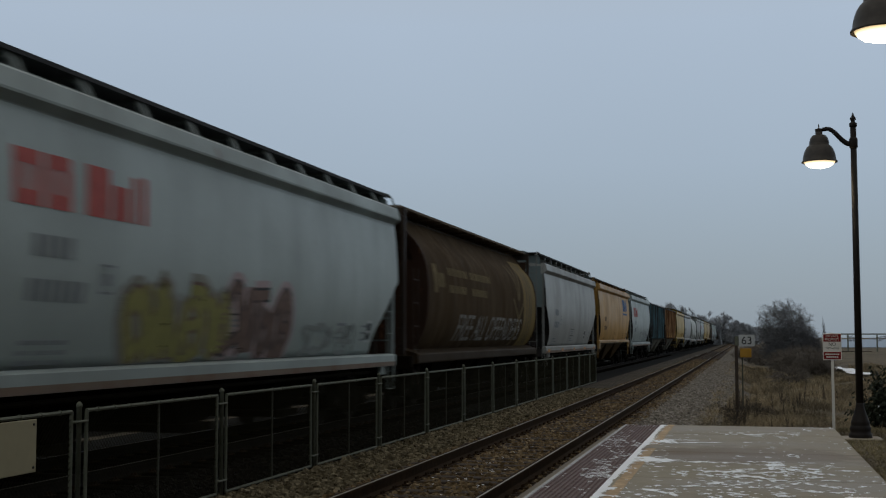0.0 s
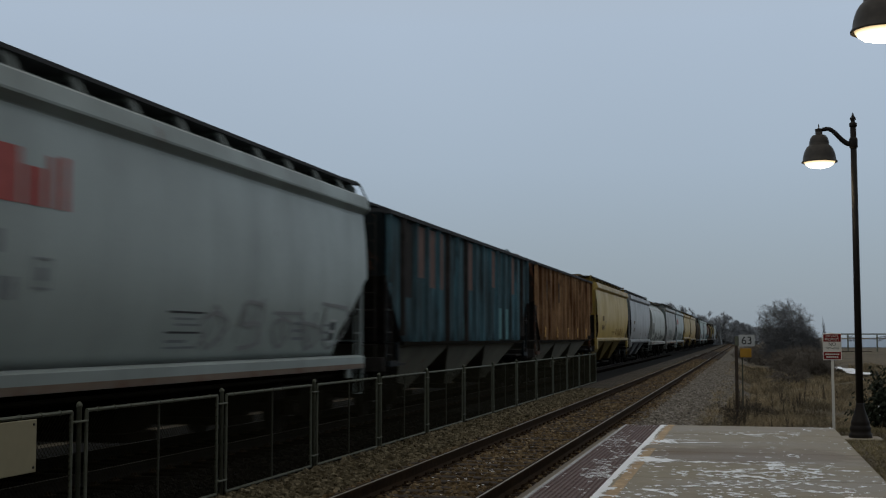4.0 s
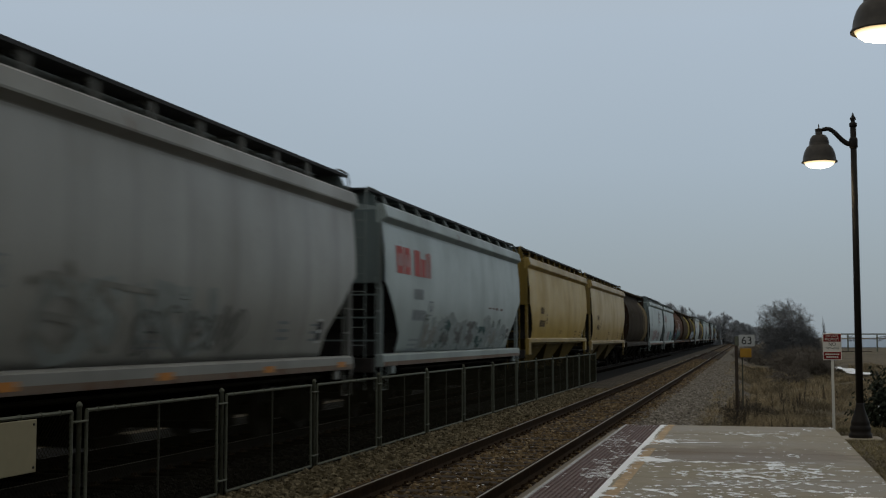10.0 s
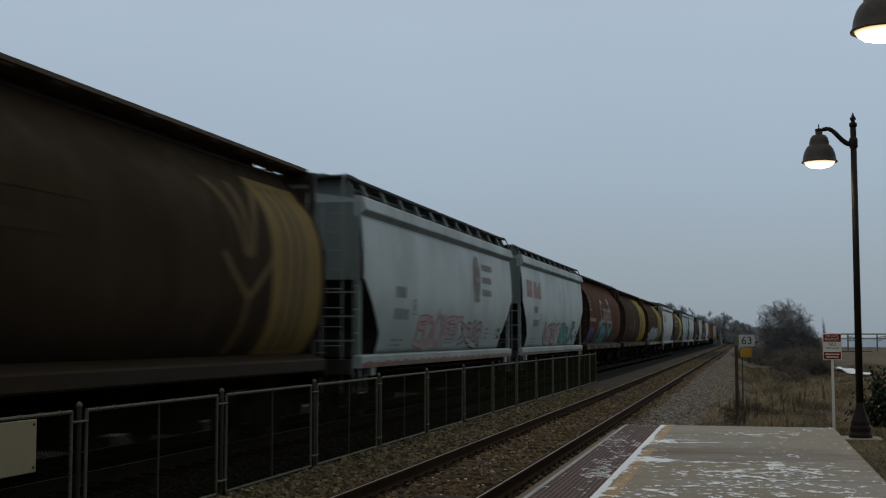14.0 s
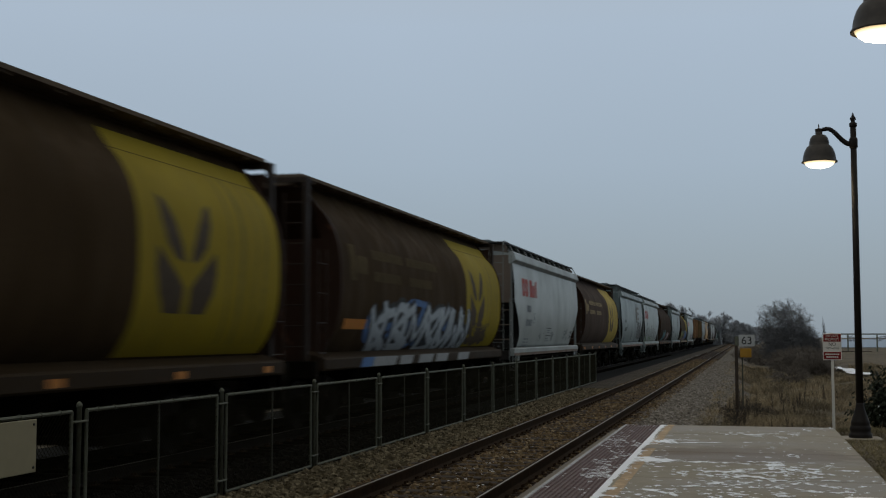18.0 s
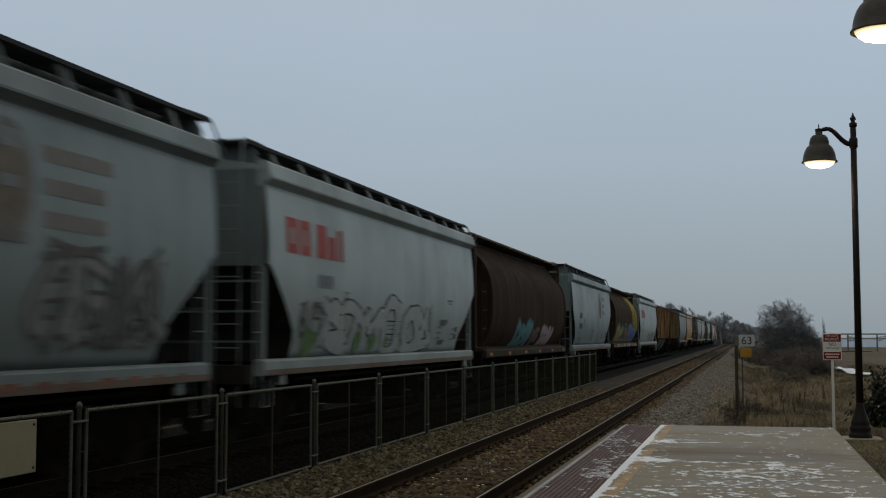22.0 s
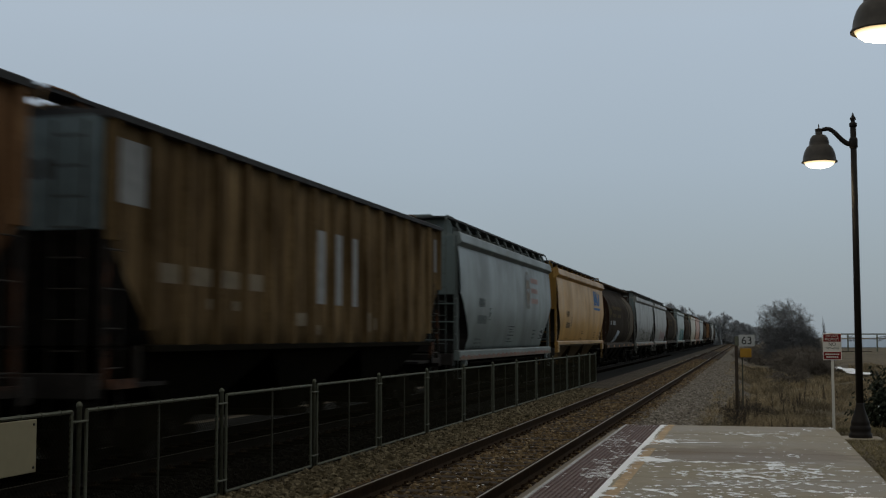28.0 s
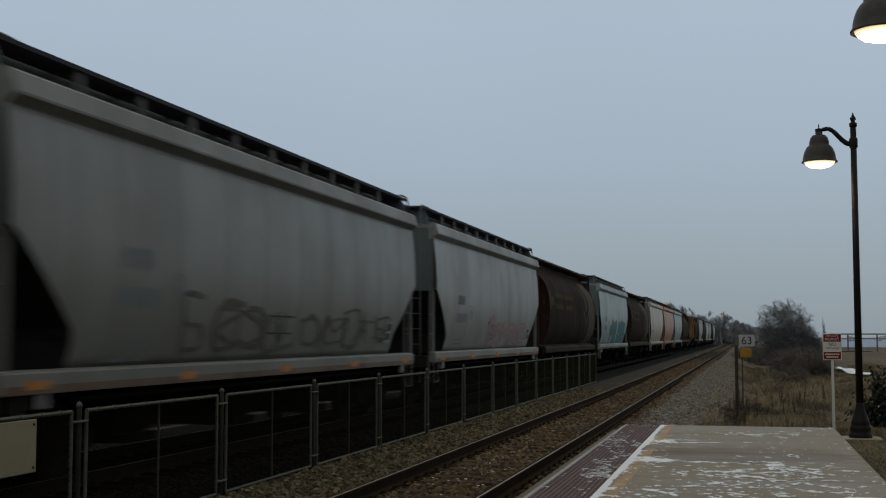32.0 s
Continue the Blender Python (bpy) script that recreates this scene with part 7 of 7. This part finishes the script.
    if k == "X":
        graffiti(car, wf, -4.9, 3.2, 1.42, 2.5, M_GCLEAR, M_GBLACK, 20, 6, 0.24, edge=0.035, slant=0.35)
        for y0, y1, z0, z1 in ((4.6, 5.15, 2.6, 2.64), (4.75, 5.05, 2.53, 2.56), (4.0, 4.8, 1.98, 2.14), (4.1, 4.8, 1.52, 1.64)):
            smear(car, wf, y0, y1, z0, z1, M_GDARK, y0 * 2, "worn dark stencil", 0.4)
        for y, w, h in ((-5.1, 0.34, 0.34), (-2.35, 0.22, 0.3), (-1.35, 0.24, 0.22), (-0.4, 0.12, 0.16)):
            vs = [(y + w * math.cos(q * 0.7) * (1 + 0.25 * math.sin(q * 2.3)), 1.62 + h * 0.75 * math.sin(q * 0.7) * (1 + 0.2 * math.cos(q * 1.9))) for q in range(9)]
            decal("green_patch", vs, [tuple(range(9))], M_GGREEN, car, wf, 0.018, "sprayed green patch")
        graffiti(car, wf, -5.8, -4.9, 1.7, 2.3, M_GDARK, None, 71, 2, 0.05)
    if k == "Y":
        graffiti(car, wf, -3.3, -0.1, 1.40, 2.2, M_GTEAL, M_GPETROL, 22, 3, 0.3, edge=0.05)
        graffiti(car, wf, 0.3, 1.6, 1.5, 2.0, M_GBROWN, None, 73, 2, 0.2)
        graffiti(car, wf, 2.0, 4.6, 1.42, 2.2, M_GPINK, M_GBROWN, 23, 3, 0.24, edge=0.05)
    if k == "a":
        graffiti(car, wf, -6.2, -2.2, 1.40, 2.3, M_GOLIVE, M_GBLACK, 24, 4, 0.3, edge=0.05, back=M_GPETROL)
        graffiti(car, wf, -2.4, 1.4, 1.40, 2.35, M_GPETROL, M_GTEAL, 25, 4, 0.3, edge=0.04, off=0.009)
        graffiti(car, wf, -0.8, 1.5, 1.42, 2.2, M_GORANGE, None, 76, 3, 0.15, off=0.019)
        graffiti(car, wf, 1.5, 6.1, 1.42, 2.45, M_GBLUE, M_GGREY, 26, 6, 0.3, edge=0.04, off=0.022)
        graffiti(car, wf, -5.8, 6.0, 1.38, 1.6, M_GPINK, None, 77, 12, 0.06, off=0.033)
        for a, b, m in ((-6.0, -4.6, M_GOLIVE), (-4.4, -3.3, M_GTAUPE), (-2.9, -2.3, M_GOLIVE), (-1.8, -0.8, M_GGREY), (0.0, 0.7, M_GORANGE), (1.0, 2.4, M_GGREY), (3.0, 4.4, M_GTAUPE), (5.0, 6.4, M_GOLIVE)):
            bm = bmesh.new()
            v = [bm.verts.new((1.583, y, z)) for y, z in ((a, 1.12), (b, 1.12), (b + 0.2, 1.31), (a + 0.1, 1.31))]
            bm.faces.new(v)
            part("painted_strip", bm, m, car, "sprayed paint running over the sill")
    if k == "b":
        graffiti(car, wf, 0.0, 5.8, 1.5, 2.1, M_GGREY, M_GPINK, 27, 6, 0.07)
    if k == "d":
        for y0, y1, z0, z1 in ((-7.85, -6.8, 3.35, 4.15), (-0.86, -0.26, 2.3, 3.62), (0.07, 0.67, 2.3, 3.62), (1.0, 1.6, 2.3, 3.62), (7.7, 8.05, 3.3, 4.1), (-5.25, -4.75, 2.1, 2.25), (-4.35, -3.9, 2.1, 2.24), (-1.8, -1.25, 1.9, 2.12), (-1.0, -0.55, 1.75, 1.92), (1.95, 2.5, 1.82, 2.2), (2.75, 3.2, 1.85, 2.1)):
            decal("patch", *rects([(y0, y1, z0, z1)]), M_OLDTAN if z1 < 2.26 else M_GGREY, car, w_flat, 0.006, "white repaint patch")
        decal("faded_band", *rects([(-6.7, -3.2, 2.42, 2.68)]), M_OLDTAN, car, w_flat, 0.005, "faded grey-brown band")
    if k == "c":
        for y in (2.0, 2.9):
            decal("letter_block", *rects([(y, y + 0.6, 3.27, 3.75)]), M_UNDER, car, w_flat, 0.006)
        decal("lower_band", *rects([(-half + 2.4, half - 2.2, 1.62, 1.83)]), M_GPINK, car, w_flat, 0.005, "worn pale lower band")
        graffiti(car, w_flat, 3.9, 5.8, 1.8, 2.25, M_GBLUE, None, 28, 3, 0.12)
    if k == "F":
        for y0, y1, z0, z1, m in ((-7.2, -6.5, 2.6, 4.3, M_SOOT_SHADE), (-5.9, -5.3, 3.1, 4.3, M_GBROWN), (-4.9, -3.5, 2.9, 4.3, M_GBROWN), (-3.3, -2.9, 2.2, 4.3, M_SOOT_SHADE), (-2.3, -1.6, 3.3, 4.3, M_SOOT_SHADE), (-0.9, 0.3, 3.0, 4.3, M_GBROWN), (1, 1.5, 2.5, 4.3, M_SOOT_SHADE), (2.2, 3.4, 3.2, 4.3, M_GBROWN), (4.2, 4.7, 2.8, 4.3, M_SOOT_SHADE), (5.6, 6.9, 3.1, 4.3, M_GBROWN), (-1.2, -0.7, 1.65, 2.3, M_GTEAL), (3.1, 5.4, 1.65, 2.6, M_GTEAL)):
            decal("faded_panel", *rects([(y0, y1, z0, z1)]), m, car, w_flat, 0.005, "worn panel of other paint")
    if k == "G":
        for j in range(5):
            bm = bmesh.new()
            y = -half + 2.6 + j * 3.0
            box(bm, 1.602, 1.61, y, y + 0.16, 1.7, 2.1)
            part("reflector", bm, M_REFLY, car, "yellow reflective strip")
        for y in (-6.0, -4.2, -2.5):
            decal("letter_block", *rects([(y, y + 0.75, 3.1, 3.9)]), M_SOOT_SHADE, car, w_flat, 0.006)
    if k == "g":
        for y in (-6.35, -6.02, -5.2, -4.93, -4.66, -4.39, -4.12, -3.85):
            decal("number_bar", *rects([(y, y + 0.22, 2.40, 2.64)]), M_GGREY, car, wf, 0.008)
        vs = [(-3.05, 1.36), (-1.35, 1.36), (-1.2, 1.7), (-0.85, 2.0), (-1.0, 2.1), (-1.3, 2.02), (-1.6, 2.12), (-1.9, 2.08), (-2.2, 2.14), (-2.45, 1.9), (-2.8, 1.6)]
        decal("graffiti", vs, [tuple(range(len(vs)))], M_GICE, car, wf, 0.009, "pale grey spray-painted blob")
        decal("outline", *rects([(-2.5, -2.2, 1.6, 1.72), (-1.5, -1.2, 1.68, 1.8), (-1.9, -1.5, 1.5, 1.55)]), M_GBLACK, car, wf, 0.012)
    if k == "h":
        graffiti(car, wf, -3.6, 0.2, 1.5, 2.3, M_GBRUSH, None, 79, 4, 0.07)
        graffiti(car, wf, 0.8, 6.0, 1.55, 2.2, M_GBRUSH, None, 29, 5, 0.055)
    if k == "i":
        graffiti(car, wf, -1.0, 5.0, 1.5, 2.2, M_GPINK, M_FADERED, 30, 6, 0.08)
    if k == "k":
        graffiti(car, wf, -2.0, 6.0, 1.4, 2.6, M_GTEAL, M_GGREEN, 31, 5, 0.3)


def build_train():
    under_dark = M_UNDER
    for i, (kind, col) in enumerate(TRAIN):
        L = BOUNDS[i + 1] - BOUNDS[i]
        word, base = COL[col]
        if kind == "cylw":
            col, base = "bone", (0.37, 0.385, 0.342)
        shape = {"steel": "smooth-sided covered hopper wagon", "open": "covered hopper wagon with exposed discharge chutes", "cyl": "cylindrical covered grain hopper wagon", "cylw": "rounded covered hopper wagon", "rib": "rib-sided covered hopper wagon"}[kind]
        car = empty("hopper_wagon", (FAR_X, (BOUNDS[i] + BOUNDS[i + 1]) / 2, 0), LABELS.get(i, word + " weathered " + shape), "freight wagon", "wagons of the train")
        rusty = {"blue": 0.3, "rust": 0.8, "dirt": 0.9}.get(col, 0.34 if kind == "cyl" else 0.12)
        round_body = kind == "cyl"
        body = paint(col + "_paint", base, 0.85 if col == "slate" else 0.55 if col == "tan" else 0.42 if kind in ("steel", "open") else 0.22 if kind == "cylw" else 0.6, rusty, {"grey": 0.3, "dimgrey": 0.3, "slate": 0.4, "tan": 0.22, "silver": 0.2}.get(col, 0.1) if kind in ("steel", "open") else 0.1, 0.07 if round_body or kind == "rib" else 0.12 if col in ("tan", "yellow", "ochre", "beige") else 0.4, 0.25 if round_body or kind == "rib" else 0.0, 0.62 if col in ("slate", "tan", "grey", "dimgrey") else 0.8)
        if kind == "rib" and col != "blue":
            body = streaked(col + "_sheet", (0.34, 0.205, 0.108) if col == "rust" else (0.215, 0.148, 0.075), (0.06, 0.023, 0.0085) if col == "rust" else (0.05, 0.03, 0.013), 0.03, 0.8)
        elif kind == "rib":
            body = streaked(col + "_sheet", (0.075, 0.16, 0.19), (0.036, 0.042, 0.042), 0.05, 0.8)
        elif round_body:
            deep = {"plum": 0.68, "redbrown": 0.76, "brown": 1.0, "oxide": 1.22, "maroon": 1.0}[col]
            if i in (1, 14):
                col, deep = ("worn_brown", 1.22) if i == 1 else ("worn_plum", 0.84)
            body = streaked(col + "_sheet", tint(base, deep), tint(base, deep * 0.72), 0.05, 0.8, 0.06)
        trim = paint(col + "_trim", (0.040, 0.029, 0.018) if col in ("redbrown", "oxide", "maroon") else tint(base, 0.55 if round_body else 0.78 if kind == "open" else 0.9), 0.3 if round_body else 0.75, 0.2 if round_body else min(1, rusty * 2.2), 0, 0.06 if round_body or kind == "rib" else 0.35, 0.2 if round_body or kind == "rib" else 0.05)
        # open chutes are body paint darkened to hold the shade under the wagon
        under = paint(col + "_chute", tint(base, 0.13 if col == "tan" else 0.5 if col == "silver" else 0.3), 0.8, 0.3, 0, 0.05, 0.2) if kind == "open" else paint("grey_chute", (0.17, 0.162, 0.125), 0.7, 0.4, 0, 0.05, 0.2) if kind == "rib" else under_dark
        if kind == "rib" and col == "dirt":
            under = under_dark
        # ends and posts carry the shade between wagons in their colour, besides dirt
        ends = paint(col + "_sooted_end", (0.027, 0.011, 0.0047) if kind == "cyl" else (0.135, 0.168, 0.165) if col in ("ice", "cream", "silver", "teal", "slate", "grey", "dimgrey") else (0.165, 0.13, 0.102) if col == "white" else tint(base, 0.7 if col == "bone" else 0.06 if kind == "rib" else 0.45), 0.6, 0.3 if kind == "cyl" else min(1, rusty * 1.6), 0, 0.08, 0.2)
        posts = paint(col + "_end_post", (0.022, 0.0135, 0.008) if kind == "cyl" else (0.022, 0.018, 0.014) if kind == "rib" else tint(base, 0.5 if col in ("yellow", "ochre", "tan", "beige") else 0.5), 0.6, 0.25, 0, 0.15, 0.15)
        hatch = paint(col + "_hatch", (0.12, 0.142, 0.14) if col in ("ice", "white", "bone", "teal", "slate", "grey", "dimgrey", "silver") else tint(base, 0.2), 0.6, 0.2, 0, 0.1, 0.2)
        mats = (body, trim, under, ends, posts, hatch)
        if kind in ("steel", "open"):
            ws, wf = steel_hopper(car, L, mats, kind == "steel", 4.82 if i in (0, 4, 11, 16, 20, 23, 27) else {"tan": 4.79, "silver": 4.79, "yellow": 4.83, "ochre": 4.86, "beige": 4.85}.get(col, 4.90), col in ("ice", "slate", "white", "teal"), {"tan": (1.40, 1.51), "silver": (1.38, 1.50), "beige": (1.37, 1.49)}.get(col, (1.52, 1.63)))
        elif kind in ("cyl", "cylw"):
            ws, wf = cylinder_hopper(car, L, mats, kind == "cylw", 0.03 if kind == "cylw" else {17: 0.065, 18: 0.01, 19: 0.0, 21: 0.0, 26: 0.02}.get(i, 0.11))
        else:
            ws, wf = ribbed_hopper(car, L, mats, col == "blue", col == "dirt")
        if i < 45:
            decorate(i, kind, car, L, wf)
        CARS.append((car, (BOUNDS[i] + BOUNDS[i + 1]) / 2, L, ws))


def motions():
    for car, y, L, ws in CARS:
        walk(car, [(t, pose(FAR_X, y - SPEED * t, 0)) for t in (0.0, 8.0, 16.0, 24.0, 32.0)])
        # the wheels turn while they roll past the fence
        for o in ws:
            ly = o.parent.matrix_basis.translation.y + o.matrix_basis.translation.y
            loc = o.matrix_basis.translation.copy()
            t0, t1 = (y + ly - 40) / SPEED, (y + ly - 8) / SPEED
            if t1 < 0.1 or t0 > 31.9:
                continue
            f0, f1 = max(0, int(t0 * FPS)), min(int(32 * FPS), int(t1 * FPS) + 1)
            rows = []
            if f0 > 0:
                rows.append((0.0, pose(*loc)))
            for f in range(f0, f1 + 1):
                rows.append((f / FPS, pose(*loc, math.degrees((f - f0) / FPS * SPEED / WHEEL_R) % 360)))
            if f1 < 32 * FPS:
                rows.append((32.0, rows[-1][1]))
            walk(o, rows)


build_ground()
build_ballast_bed()
build_track("near_track", NEAR_X, "rusty railway track on brown ballast beside the platform", 300, M_TIE)
build_track("far_track", FAR_X, "railway track carrying the freight train", 240, M_TIE_SHADED)
build_platform()
build_track_snow()
build_fence()
build_lamps()
build_signs()
build_train()
build_plants()
build_grass()
build_turf()
build_far_side()
stones("ballast_stones", M_STONE, "loose grey crushed stones between the tracks", [(-6.1, -4.9, 10.5, 45, -0.195, 7000, 0.07), (-2.6, -2.1, 10, 21.2, -0.19, 900, 0.06)], 1)
stones("shoulder_stones", M_STONE_PALE, "pale grey crushed stones of the track shoulder", [(-2.5, -0.6, 21.3, 100, -0.21, 12000, 0.08)], 3)
stones("track_stones", M_STONE_RUST, "rust-brown ballast stones between the rails", [(-4.9, -2.3, 10.5, 105, -0.195, 26000, 0.062), (-4.9, -2.3, -9, 10.5, -0.195, 7000, 0.062)], 2)
stones("oily_stones", M_STONE_SHADED, "oil-blackened crushed stones beside the train", [(-7.6, -6.2, 10.5, 30, -0.195, 2500, 0.075)], 5)
build_unseen_wall()
motions()
